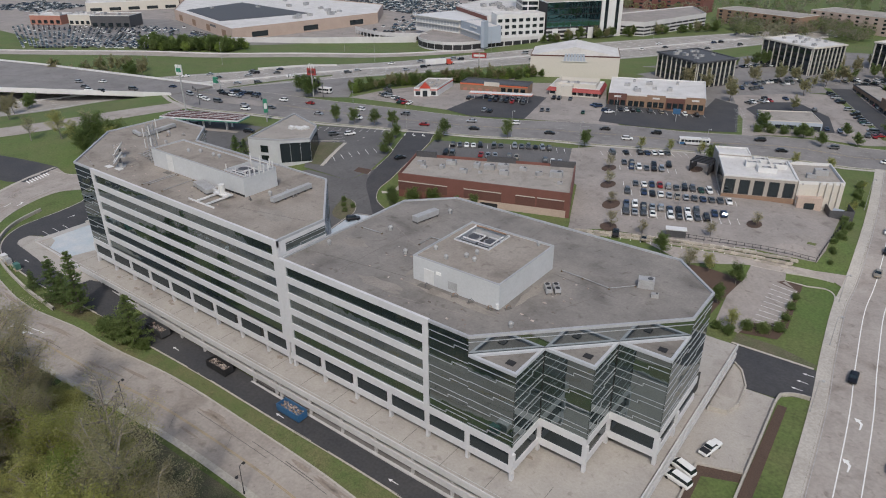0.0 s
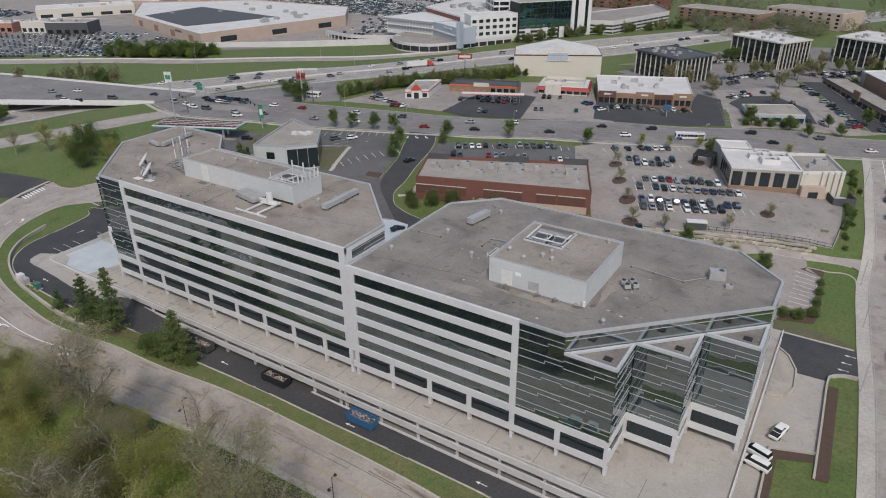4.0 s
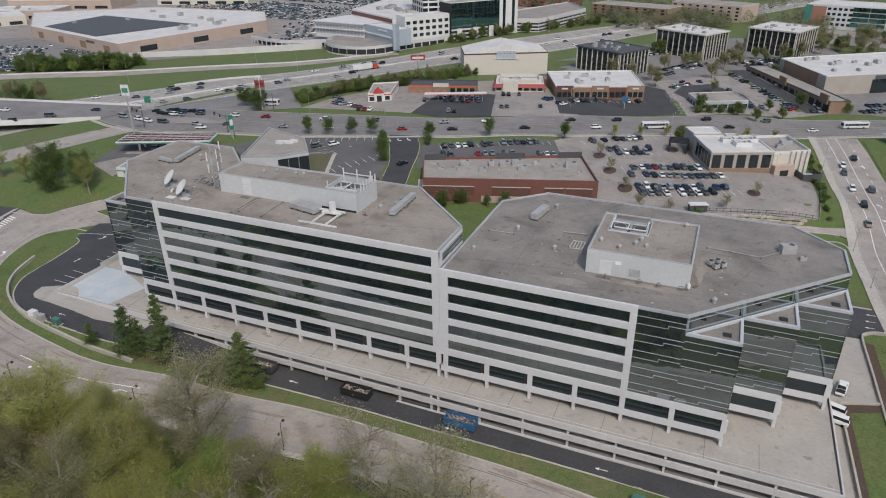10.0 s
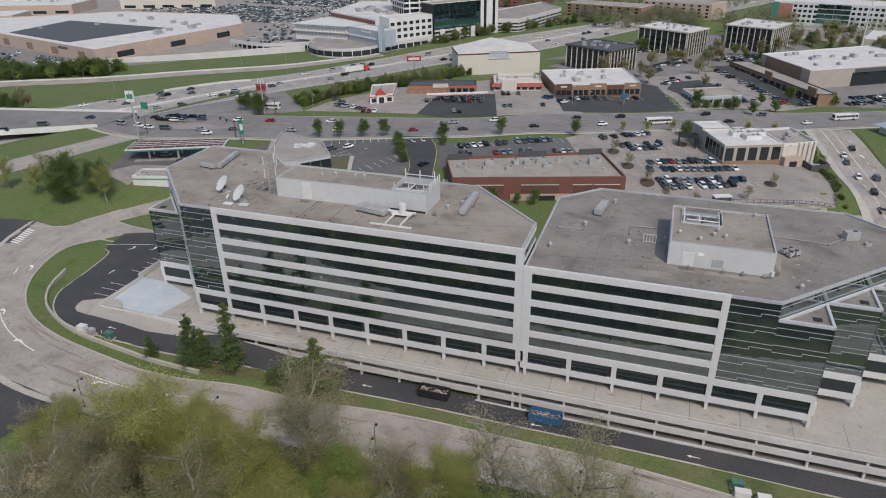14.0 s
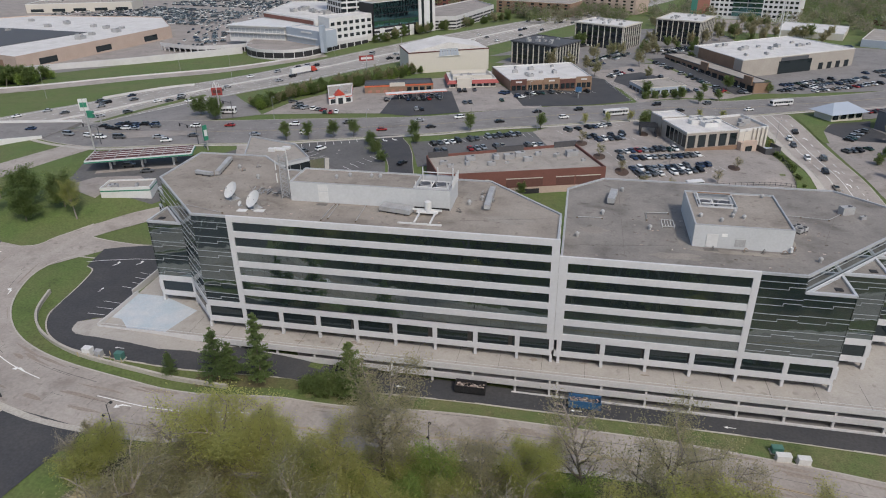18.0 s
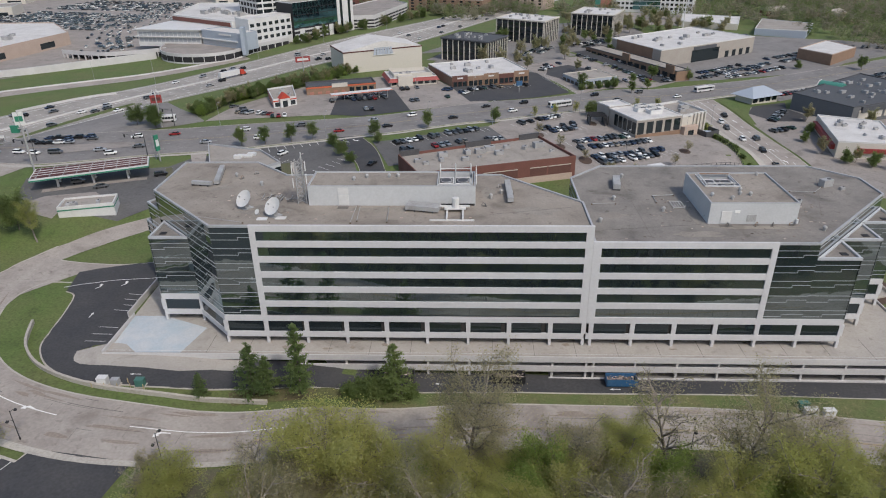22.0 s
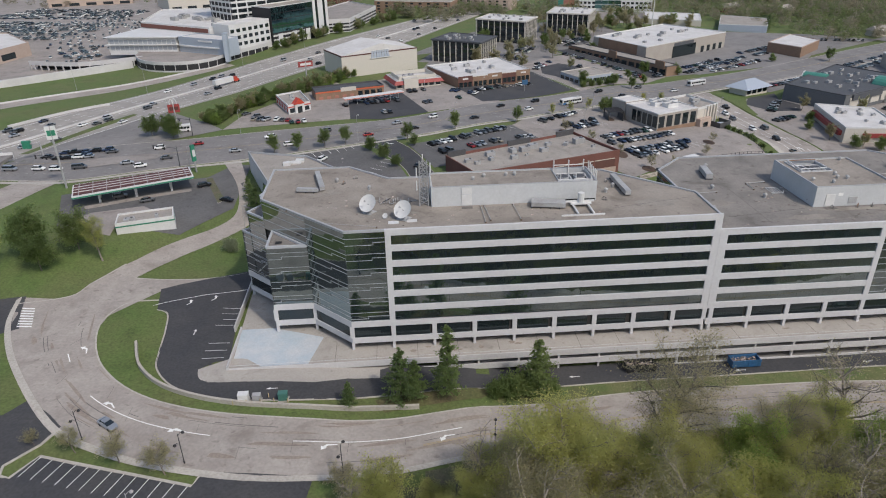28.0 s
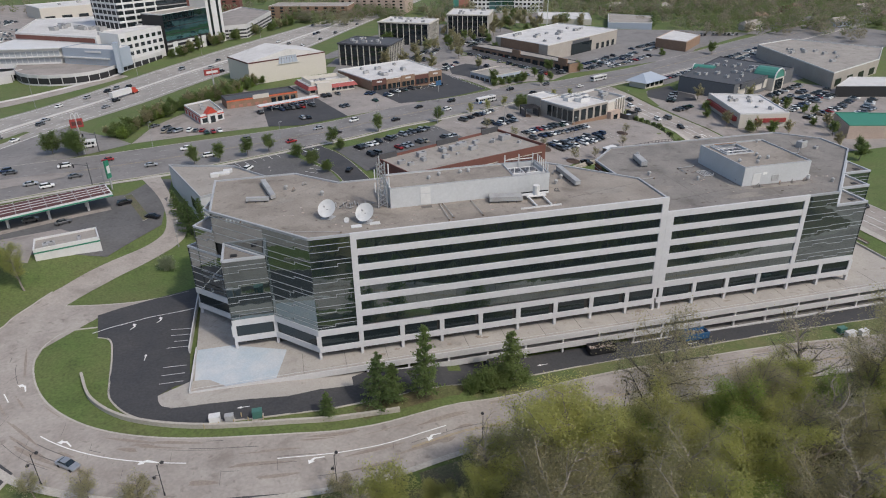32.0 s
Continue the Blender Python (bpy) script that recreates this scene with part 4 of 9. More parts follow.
# roofs and copings
part("roof", prism(inset(WEST, 0.4), W_TOP - 0.62, W_TOP - 0.35), "roof_w", office, "weathered grey-brown gravel roof")
part("roof", prism(inset(EAST, 0.4), E_TOP - 0.62, E_TOP - 0.35), "roof", office, "weathered grey-brown gravel roof")
part("coping", ring(WEST, 0.45, W_TOP - 0.5, W_TOP), "coping", office, "blue-grey metal coping")
part("coping", ring(EAST, 0.45, E_TOP - 0.5, E_TOP), "coping", office, "blue-grey metal coping")
for a, b, c in ((E_TEETH[0], E_TEETH[1], E_TEETH[2]), (E_TEETH[2], E_TEETH[3], E_TEETH[4]), (E_TEETH[4], E_TEETH[5], E_TEETH[6]), W_TEETH):
    tri = [a, b, c]
    part("bay_roof", prism(inset(tri, 0.1), TOOTH - 0.5, TOOTH - 0.2), "roof", office)
    part("bay_coping", ring(tri, 0.5, TOOTH - 0.35, TOOTH + 0.2), "coping_pale", office)
    cx, cy = (a[0] + 1.6 * b[0] + c[0]) / 3.6, (a[1] + 1.6 * b[1] + c[1]) / 3.6
    part("roof_hatch", box(cx - 0.7, cx + 0.7, cy - 0.6, cy + 0.6, TOOTH - 0.2, TOOTH - 0.05), "black", office)

# street front: precast bands, pilasters and ribbon windows
def front(x0, x1, top, pil0, pil1):
    z = top
    lo = z - 1.4
    part("parapet_band", box(x0, x1, FY - 0.02, FY + 0.5, lo, z + 0.02), "precast", office)
    while lo > 6:
        hi2 = lo - 2.2
        part("spandrel_band", box(x0, x1, FY, FY + 0.5, hi2 - 1.45, hi2), "precast", office)
        n = round((x1 - x0 - pil0 - pil1) / 3.02)
        w = (x1 - x0 - pil0 - pil1) / n
        me = mesh_of("window_pane", box(0.015, w - 0.015, 0, 0.06, 0, 2.2), M["glass"])
        for k in range(n):
            piece("window_pane", me, office, pose(x0 + pil0 + k * w, FY + 0.22, hi2, random.gauss(0, 0.05), 0, random.gauss(0, 0.05)))
        lo = hi2 - 1.45
    part("pilaster", box(x0, x0 + pil0, FY - 0.04, FY + 0.5, 5.65, top), "precast", office)
    part("pilaster", box(x1 - pil1, x1, FY - 0.04, FY + 0.5, 5.65, top), "precast", office)


front(-168.4, -96.72, W_TOP, 1.25, 1.55)
front(-96.68, -59.0, E_TOP, 1.75, 1.25)


def ground_bays(pts):
    """Head band, sill band, posts and wide panes of the ground floor along a line of corners."""
    for p, q in zip(pts, pts[1:]):
        m, L = along(p, q)
        for name, z0, z1 in (("head_band", 5.65, 7.15), ("sill_band", 1.5, 2.9)):
            ob = part(name, box(-0.02, L + 0.02, -0.03, 0.55, z0, z1), "precast", office)
            ob.matrix_basis = m
        n = max(1, round(L / 9.05))
        w = L / n
        for k in range(n):
            ob = part("wide_pane", box(k * w + 0.5, (k + 1) * w - 0.5, 0.2, 0.26, 2.9, 5.65), "glass_dark", office)
            ob.matrix_basis = m


ground_bays([(-176.8, FY), (-97, FY)])
ground_bays([(-96.5, FY), (-41.6, FY)])
ground_bays(E_TEETH[1:6] + [(-23.6, 111)])
ground_bays([(-195, 104), (-195, 82.3), (-185.9, 82.3), (-176.8, FY)])
postg = mesh_of("front_post", box(-0.5, 0.5, -0.02, 0.6, 2.9, 5.65), M["precast"])
colm = mesh_of("column", box(-0.3, 0.3, 0.0, 0.75, PLAZA, 1.5), M["precast"])
for x in COLUMNS:
    piece("front_post", postg, office, pose(x, FY, 0))
    piece("column", colm, office, pose(x, FY, 0))
for x, y in E_TEETH[2:] + [(-185.9, 82.3), (-195, 82.3), (-195, 91.4)]:
    piece("column", colm, office, pose(x - 0.2 * (1 if x > -100 else -1), y, 0))
    piece("front_post", postg, office, pose(x - 0.2 * (1 if x > -100 else -1), y, 0))


# mirrored curtain walls with pale horizontal bars, some of them jogged
def curtain(p, q, z0, z1, jog=0.55, wide=3.05, glass="glass", bars=True):
    m, L = along(p, q)
    n = max(1, round((z1 - z0) / PITCH))
    h = (z1 - z0) / n
    for k in range(n):
        cols = max(1, round(L / wide))
        for c in range(cols):
            me = box(c * L / cols, (c + 1) * L / cols, 0.0, 0.08, 0, h)
            ob = part("glass_panel", me, glass, office)
            ob.matrix_basis = m @ pose(0, 0.12, z0 + k * h, random.gauss(0, 0.06), 0, 0)
        zl = z0 + k * h
        if not bars:
            continue
        bar = part("glazing_bar", box(0, L, 0.02, 0.1, zl + 2.1, zl + 2.17), "coping", office)
        bar.matrix_basis = m
        j = L * min(0.9, max(0.1, jog + 0.05 * (k - 2)))
        bar = part("glazing_bar", box((0, j, 0.02, 0.1, zl + 0.55, zl + 0.62), (j - 0.04, j + 0.04, 0.02, 0.1, zl + 0.55, zl + 1.2), (j, L, 0.02, 0.1, zl + 1.13, zl + 1.2)), "coping", office)
        bar.matrix_basis = m


curtain((-176.8, FY), (-168.4, FY), 7.15, W_TOP - 0.4)
curtain((-59.0, FY), (-50.7, FY), 7.15, E_TOP - 0.4)
curtain((-50.7, FY), (-41.6, FY), 7.15, TOOTH)
for p, q in zip(E_TEETH[1:], E_TEETH[2:]):
    curtain(p, q, 7.15, TOOTH)
curtain((-50.7, FY), (-23.6, 100.3), TOOTH - 0.3, E_TOP - 0.4, wide=9.05, glass="glass_clear", bars=False)
m, L = along((-50.7, FY), (-23.6, 100.3))
part("glazing_bar", box(0, L, 0.02, 0.1, E_TOP - 1.25, E_TOP - 1.18), "coping", office).matrix_basis = m
curtain((-23.6, 100.3), (-23.6, 111), 7.15, E_TOP - 0.4)
curtain((-23.6, 111), (-33, 120.4), 7.15, E_TOP - 0.4)
curtain((-33, 120.4), (-87.5, 120.4), 3, E_TOP - 0.4, wide=60)
curtain((-87.5, 120.4), (-96.5, 111.4), 3, E_TOP - 0.4, wide=60)
curtain((-96.5, 111.4), (-96.5, 87), 3, E_TOP - 0.4, wide=60)
curtain((-185.9, 82.3), (-176.8, FY), 7.15, W_TOP - 0.4)
curtain((-197, 93.4), (-185.9, 82.3), TOOTH - 0.3, W_TOP - 0.4, wide=5, glass="glass_clear", bars=False)
m, L = along((-197, 93.4), (-185.9, 82.3))
for z in (W_TOP - 1.3, W_TOP - 3.2, W_TOP - 5.1):
    part("glazing_bar", box(0, L, 0.02, 0.1, z, z + 0.07), "coping", office).matrix_basis = m
curtain((-195, 82.3), (-185.9, 82.3), 7.15, TOOTH, 0.3)
curtain((-195, 91.4), (-195, 82.3), 7.15, TOOTH)
curtain((-197, 113.5), (-197, 93.4), 7.15, W_TOP - 0.4)
curtain((-177.5, 113.5), (-197, 113.5), 3, W_TOP - 0.4, wide=60)
curtain((-167.5, 104), (-177.5, 113.5), 3, W_TOP - 0.4, wide=60)
curtain((-114.5, 104), (-167.5, 104), 3, W_TOP - 0.4, wide=60)
curtain((-97, 86.5), (-114.5, 104), 3, W_TOP - 0.4, wide=60)
curtain((-97, FY + 0.6), (-97, 86.5), E_TOP - 0.3, W_TOP - 0.6)
# pointed bays on the west end, each a storey higher than the one before it
for p, tip, q, top in (((-195, 91.4), (-204.1, 100.5), (-196.6, 106), TOOTH - PITCH), ((-197, 93.4), (-201.6, 98), (-196.9, 105), TOOTH + 2.2), ((-196.9, 99.5), (-199.6, 104.6), (-196.9, 112), TOOTH + PITCH)):
    # added near-black filler behind the bay's glass blocks light
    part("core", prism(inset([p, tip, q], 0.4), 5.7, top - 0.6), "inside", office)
    curtain(tip, p, 7.15, top, wide=4.6, glass="glass_clear")
    curtain(q, tip, 7.15, top, wide=4.6)
    part("bay_roof", prism(inset([p, tip, q], 0.1), top - 0.5, top - 0.2), "roof", office)
    part("bay_coping", ring([p, tip, q], 0.4, top - 0.35, top + 0.15), "coping_pale", office)
ground_bays([(-196.6, 106), (-204.1, 100.5), (-195, 91.4)])
piece("column", colm, office, pose(-203.6, 100.5, 0))
piece("front_post", postg, office, pose(-203.5, 100.3, 0, 0, 0, -45))
# precast end wall of the higher block above the lower roof
part("end_band", box((-97.06, -96.94, FY + 0.6, 86.4, W_TOP - 1.35, W_TOP - 0.52), (-97.06, -96.94, FY + 0.6, 86.4, E_TOP - 0.4, E_TOP + 0.25), (-97.06, -96.94, FY + 0.6, FY + 2.4, E_TOP + 0.25, W_TOP - 1.35)), "precast", office)

# plant rooms on the roofs
def plant_room(x0, x1, y0, y1, z0, z1, well):
    rm = thing("plant_room", "pale panelled rooftop plant room with an open equipment well", "plant room", (x0 + x1) / 2, (y0 + y1) / 2, z0)
    wx0, wx1, wy0, wy1 = well
    part("wall", ring([(x0, y0), (x1, y0), (x1, y1), (x0, y1)], 0.3, z0, z1), "panel_white", rm)
    for d in ((x0 + .3, wx0, y0 + .3, y1 - .3), (wx1, x1 - .3, y0 + .3, y1 - .3), (wx0, wx1, y0 + .3, wy0), (wx0, wx1, wy1, y1 - .3)):
        if d[1] - d[0] > 0.1 and d[3] - d[2] > 0.1:
            part("roof", box(*d, z1 - 0.6, z1 - 0.22), "roof_w", rm)
    part("coping", ring([(x0, y0), (x1, y0), (x1, y1), (x0, y1)], 0.32, z1, z1 + 0.12), "coping", rm)
    part("well_rim", ring([(wx0, wy0), (wx1, wy0), (wx1, wy1), (wx0, wy1)], 0.14, z0, z1 + 0.1), "panel_white", rm)
    return rm


RW, RE = W_TOP - 0.35, E_TOP - 0.35
pe = plant_room(-70.4, -51.5, 83.3, 102.3, RE, 29.9, (-68.5, -60.5, 93.5, 101))
pw = plant_room(-158, -121, 84.8, 94.2, RW, 33.2, (-129.5, -121.6, 86, 93.6))

# ---- the buildings round about ----
def block(name, label, poly, z0, z1, wall, roof, par=0.5, coping=None, category="building"):
    poly = ccw(poly)
    cx, cy = sum(p[0] for p in poly) / len(poly), sum(p[1] for p in poly) / len(poly)
    b = thing(name, label, category, cx, cy, z0)
    part("wall", prism(poly, z0 - 1.5, z1 - par), wall, b)
    part("parapet", ring(poly, 0.35, z1 - par, z1), coping or wall, b)
    part("roof", prism(inset(poly, 0.36), z1 - par, z1 - par + 0.06), roof, b)
    return b


def openings(b, p, q, z0, z1, n, share=0.6, mat="glass_dark", name="window", s0=0.0, s1=1.0, proud=0.06):
    """A row of n windows along the wall from p to q (walls run anticlockwise)."""
    m, L = along(p, q)
    step = L * (s1 - s0) / n
    w = step * share
    me = mesh_of(name, box(-w / 2, w / 2, -proud, 0.1, 0, z1 - z0), M[mat])
    for k in range(n):
        piece(name, me, b, m @ pose(L * s0 + (k + 0.5) * step, 0, z0))


def rtu(x, y, z, rz=0, s=1.0, tall=1.0):
    """A rooftop air unit: casing, curb, fan, hood."""
    u = thing("rooftop_unit", "grey sheet-metal rooftop air unit", "air unit", x, y, z, rz, group="rooftop air units")
    part("casing", box(-1.3 * s, 1.3 * s, -0.8 * s, 0.8 * s, 0, 0.2 + 1.1 * s * tall), "metal", u, local=True)
    part("fan", tube([(0.6 * s, 0, 0.2 + 1.1 * s * tall), (0.6 * s, 0, 0.32 + 1.1 * s * tall)], 0.45 * s, 10), "metal_dark", u, local=True)
    return u


def units(poly, z, n, seed, s=1.0, rz=0):
    rnd = random.Random(seed)
    a, b, c, d = poly
    for k in range(n):
        u, v = rnd.uniform(0.12, 0.88), rnd.uniform(0.15, 0.85)
        p = [(1 - u) * (1 - v) * a[i] + u * (1 - v) * b[i] + u * v * c[i] + (1 - u) * v * d[i] for i in (0, 1)]
        rtu(p[0], p[1], z, rz + rnd.choice((0, 90)), s * rnd.uniform(0.6, 1.1))


# brick shop
BR = [(-139.5, 158.5), (-84.5, 176), (-95.5, 201), (-148, 178)]
b = block("brick_shop", "low dark-red brick shop with a flat grey roof", BR, 0.5, 9.4, "brick", "roof_grey", 1.0)
m, L = along(BR[0], BR[1])
for s0, s1 in ((0.0, 0.3), (0.40, 0.62), (0.70, 0.81), (0.82, 0.97)):
    for nm, za, zb, pr, mt in (("panel", 3.6, 6.5, 0.05, "brick_dark"), ("panel_trim", 6.5, 6.75, 0.14, "cream")):
        part(nm, box(L * s0, L * s1, -pr, 0.1, za, zb), mt, b).matrix_basis = m
part("lower_wall", box(L * 0.34, L * 0.98, -0.12, 0.1, 0.2, 3.4), "tan", b).matrix_basis = m
# black panel stands for the shade in the loading dock opening
part("loading_door", box(L * 0.5, L * 0.6, -0.2, 0.05, 0.6, 2.8), "black", b).matrix_basis = m
m, L = along(BR[2], BR[3])
for s0, s1 in ((0.0, 0.15), (0.36, 0.54), (0.86, 0.99)):
    part("raised_parapet", box(L * s0, L * s1, 0.05, 0.6, 8.4, 10.6), "metal_dark", b).matrix_basis = m
part("rear_wall", box(0, L, -0.06, 0.05, 0.5, 9.3), "wall_grey", b).matrix_basis = m
for u, v, s, rz in ((.08, .6, 1.0, 20), (.11, .45, .8, 20), (.26, .72, 1.3, 20), (.22, .52, .9, 110), (.36, .42, 1.0, 20), (.42, .7, 1.2, 110), (.5, .66, 1.4, 20), (.58, .72, 1.4, 20), (.6, .5, 1.2, 20), (.7, .72, .9, 20), (.8, .6, .9, 60), (.9, .6, 1.6, 20), (.93, .35, .6, 20), (.46, .45, .5, 20)):
    p = [(1 - u) * (1 - v) * BR[0][i] + u * (1 - v) * BR[1][i] + u * v * BR[2][i] + (1 - u) * v * BR[3][i] for i in (0, 1)]
    rtu(p[0], p[1], 8.46, rz, s)
# bank with a white roof
BK = [(-52.3, 223.8), (-31.2, 232.3), (-38.5, 251.5), (-60, 243.5)]
b = block("bank", "low bank with a white flat roof and tall dark windows", BK, 1.8, 8.8, "greige", "roof_white", 0.5, "white")
openings(b, BK[0], BK[1], 2.3, 7.4, 5, 0.72, "black", "window_surround", proud=0.03)
openings(b, BK[0], BK[1], 2.6, 7.2, 5, 0.6, proud=0.07)
openings(b, BK[3], BK[0], 2.4, 7.4, 5, 0.8, s0=0.2)
m, L = along(BK[0], BK[1])
part("plinth", box(0, L, -0.12, 0.1, 0.4, 2.2), "brick_brown", b).matrix_basis = m
for u, v, w in ((0.45, 0.62, 2.4), (0.62, 0.4, 3.0), (0.58, 0.82, 2.4), (0.8, 0.62, 2.8)):
    x, y = (-52.3 + 21.1 * u - 7.5 * v, 223.8 + 8.5 * u + 19.4 * v)
    sc = [tuple((pose(x, y, 0, 0, 0, 22) @ Vector((i * w, j * w * 0.7, 0)))[:2]) for i, j in ((-1, -1), (1, -1), (1, 1), (-1, 1))]
    part("equipment_screen", ring(sc, 0.2, 8.3, 10.1), "white", b)
    rtu(x, y, 8.36, 22, 1.1)
AN = [(-31.0, 232.4), (-18.6, 239.6), (-26, 258), (-38.3, 251.6)]
bx = block("bank_annex", "pale annex with an open roof well beside the bank", AN, -1, 8.5, "cream", "roof_grey", 1.0, "white")
rtu(-27, 246, 7.6, 22, 1.6)
rtu(-29, 241, 7.6, 22, 1.1)
m, L = along(AN[0], AN[1])
part("lower_wall", box(0, L * 0.55, -2.2, 0.1, -2, 3.6), "tan", bx).matrix_basis = m
for k in range(4):
    part("pilaster", box(L * 0.45 + 2.1 * k, L * 0.45 + 0.6 + 2.1 * k, -0.7, 0.1, -2.5, 8.3), "cream", bx).matrix_basis = m
openings(bx, AN[0], AN[1], -0.4, 1.8, 1, 0.9, "glass_dark", "door", 0.15, 0.4, 2.3)
block("bank_lobby", "small white-roofed lobby block of the bank", [(-60.2, 243.8), (-50, 247.7), (-53.5, 256), (-64, 251.5)], 1.5, 9.6, "greige", "roof_white", 0.5, "white")
pg = thing("pergola", "black open pergola beside the bank lot", "pergola", -65, 245, 1.6)
for k in range(5):
    part("slat", box(-69, -61.5, 240.5 + 1.7 * k, 241.3 + 1.7 * k, 5.6, 5.9), "black", pg)
for x in (-68.6, -61.9):
    for y in (240.8, 247.6):
        part("post", box(x - 0.25, x + 0.25, y - 0.25, y + 0.25, 0.5, 5.6), "black", pg)
    part("screen", box(x - 0.06, x + 0.06, 241, 247.4, 1.2, 4.4), "metal_dark", pg)
fy = thing("fenced_yard", "dark steel fence round a service yard beside the bank", "fence", -18, 236, -2)
for p, q in (((-22.3, 237.2), (-20, 231.6)), ((-20, 231.6), (-13.6, 235)), ((-13.6, 235), (-16.2, 241))):
    m, L = along(p, q)
    part("fence_panel", box(0, L, -0.1, 0.1, -3.2, 1.2), "metal_dark", fy).matrix_basis = m
part("container", box(-19.8, -16.6, 234.4, 236.8, -2.8, 0.4), "blue_grey", fy)
ff = thing("railing_fence", "long black steel fence beside the tan lot", "fence", -18, 200, -2)
fm = mesh_of("post", box(-0.06, 0.06, -0.06, 0.06, -1.2, 1.5), M["black"])
for p, q, n in (((-14.6, 235), (-17, 196), 16), ((-17, 196), (-33, 190), 8), ((-33, 190), (-52, 184.5), 9)):
    m, L = along(p, q)
    at = [(p[0] + (q[0] - p[0]) * k / n, p[1] + (q[1] - p[1]) * k / n) for k in range(n + 1)]
    for up in (0.5, 1.4):
        part("rail", tube([(x, y, lie(x, y) + up) for x, y in at], 0.06, 4), "black", ff)
    for x, y in at[:-1]:
        piece("post", fm, ff, pose(x, y, lie(x, y)))
# small white office with a pointed plan
WS = [(-206, 149), (-194, 154), (-186.5, 162.5), (-197, 176), (-219, 183.5)]
b = block("white_office", "small white office with a pointed plan and grey roof", WS, 2, 12, "panel_white", "roof_grey", 0.7, "coping")
openings(b, WS[0], WS[1], 6.6, 9.2, 1, 0.3, s0=0.1, s1=0.9)
openings(b, WS[0], WS[1], 2.8, 5.4, 1, 0.3, s0=0.1, s1=0.9)
openings(b, WS[4], WS[0], 5, 8.5, 1, 0.3, s0=0.5)
for k, (x, y, w, d) in enumerate(((-201, 170, 2.6, 1.2), (-199, 171.5, 1.4, 1.0), (-203, 168, 1.2, 0.8))):
    part("roof_hatch", box(x - w, x + w, y - d, y + d, 11.3, 11.9 + 0.3 * k), "white", b)
openings(b, WS[1], WS[2], 3.0, 10.4, 3, 0.97)
openings(b, WS[2], WS[3], 3.0, 10.4, 4, 0.97)
# filling station canopy and its kiosk
g = thing("filling_station_canopy", "flat station canopy with a green-and-white rim and red roof ribs", "canopy", -251, 162, 5)
CN = [(-267.5, 150.2), (-234, 165.5), (-237.8, 174.6), (-271.5, 161)]
part("deck", prism(CN, 9.0, 10.0), "white", g)
part("rim", ring([(x, y) for x, y in inset(CN, -0.12)], 0.25, 9.1, 9.5), "green", g)
part("roof", prism(inset(CN, 0.4), 10.0, 10.05), "dark_red", g)
for k in range(9):
    u = (k + 0.5) / 9
    p, q = [(1 - u) * CN[0][i] + u * CN[1][i] for i in (0, 1)], [(1 - u) * CN[3][i] + u * CN[2][i] for i in (0, 1)]
    part("roof_rib", tube([(*p, 10.25), (*q, 10.25)], 0.14, 4), "metal", g)
for v in (0.28, 0.5, 0.72):
    p, q = [(1 - v) * CN[0][i] + v * CN[3][i] for i in (0, 1)], [(1 - v) * CN[1][i] + v * CN[2][i] for i in (0, 1)]
    part("roof_gutter", tube([(*p, 10.1), (*q, 10.1)], 0.14, 4), "white", g)
for u in (0.2, 0.5, 0.8):
    for v in (0.3, 0.7):
        x = (1 - u) * (1 - v) * CN[0][0] + u * (1 - v) * CN[1][0] + u * v * CN[2][0] + (1 - u) * v * CN[3][0]
        y = (1 - u) * (1 - v) * CN[0][1] + u * (1 - v) * CN[1][1] + u * v * CN[2][1] + (1 - u) * v * CN[3][1]
        part("column", box(x - 0.3, x + 0.3, y - 0.3, y + 0.3, lie(x, y) - 0.5, 9.0), "white", g)
sheet("planting_bed", [[(-233.4, 176.5), (-231.4, 177.6), (-223, 157.8), (-224.5, 154.9)]], 0.24, "litter", "narrow planted island beside the station drive", "bed")
kerb([(-224.5, 154.9), (-233.4, 176.5), (-231.4, 177.6), (-223, 157.8), (-224.5, 154.9)])
sheet("pump_island", [[(-266, 153.6), (-236, 167), (-235.2, 164.6), (-265, 151)]], 0.2, "lot_tan", "pale concrete strip under the station canopy", "parking lot")
KI = [(-248.2, 131.8), (-232.5, 136), (-234.8, 143.5), (-250, 139.5)]
b = block("station_kiosk", "small white station shop with a green stripe", KI, 4, 8.0, "white", "roof_grey", 0.6, "white")
part("stripe", ring(inset(KI, -0.05), 0.1, 6.6, 7.0), "green", b)
units(KI, 7.46, 4, 4, 0.8, 15)

# ---- shops and offices along the main road ----
def sign(name, label, x, y, z0, z1, w, h, rz, mats, pole=0.25, group=""):
    """A pole sign: posts, panel, and a blank coloured field on it."""
    s = thing(name, label, "sign", x, y, z0, rz, group=group)
    part("pole", tube([(0, 0, -0.3), (0, 0, z1 - z0)], pole, 8), "metal", s, local=True)
    pn = part("panel", box(-w / 2, w / 2, -0.3, 0.3, z1 - z0 - h, z1 - z0), mats[0], s, local=True)
    for side in (-1, 1):
        part("field", box(-w * 0.38, w * 0.38, 0.3 * side - 0.03, 0.3 * side + 0.03, z1 - z0 - h * 0.72, z1 - z0 - h * 0.3), mats[1], pn)
    return s


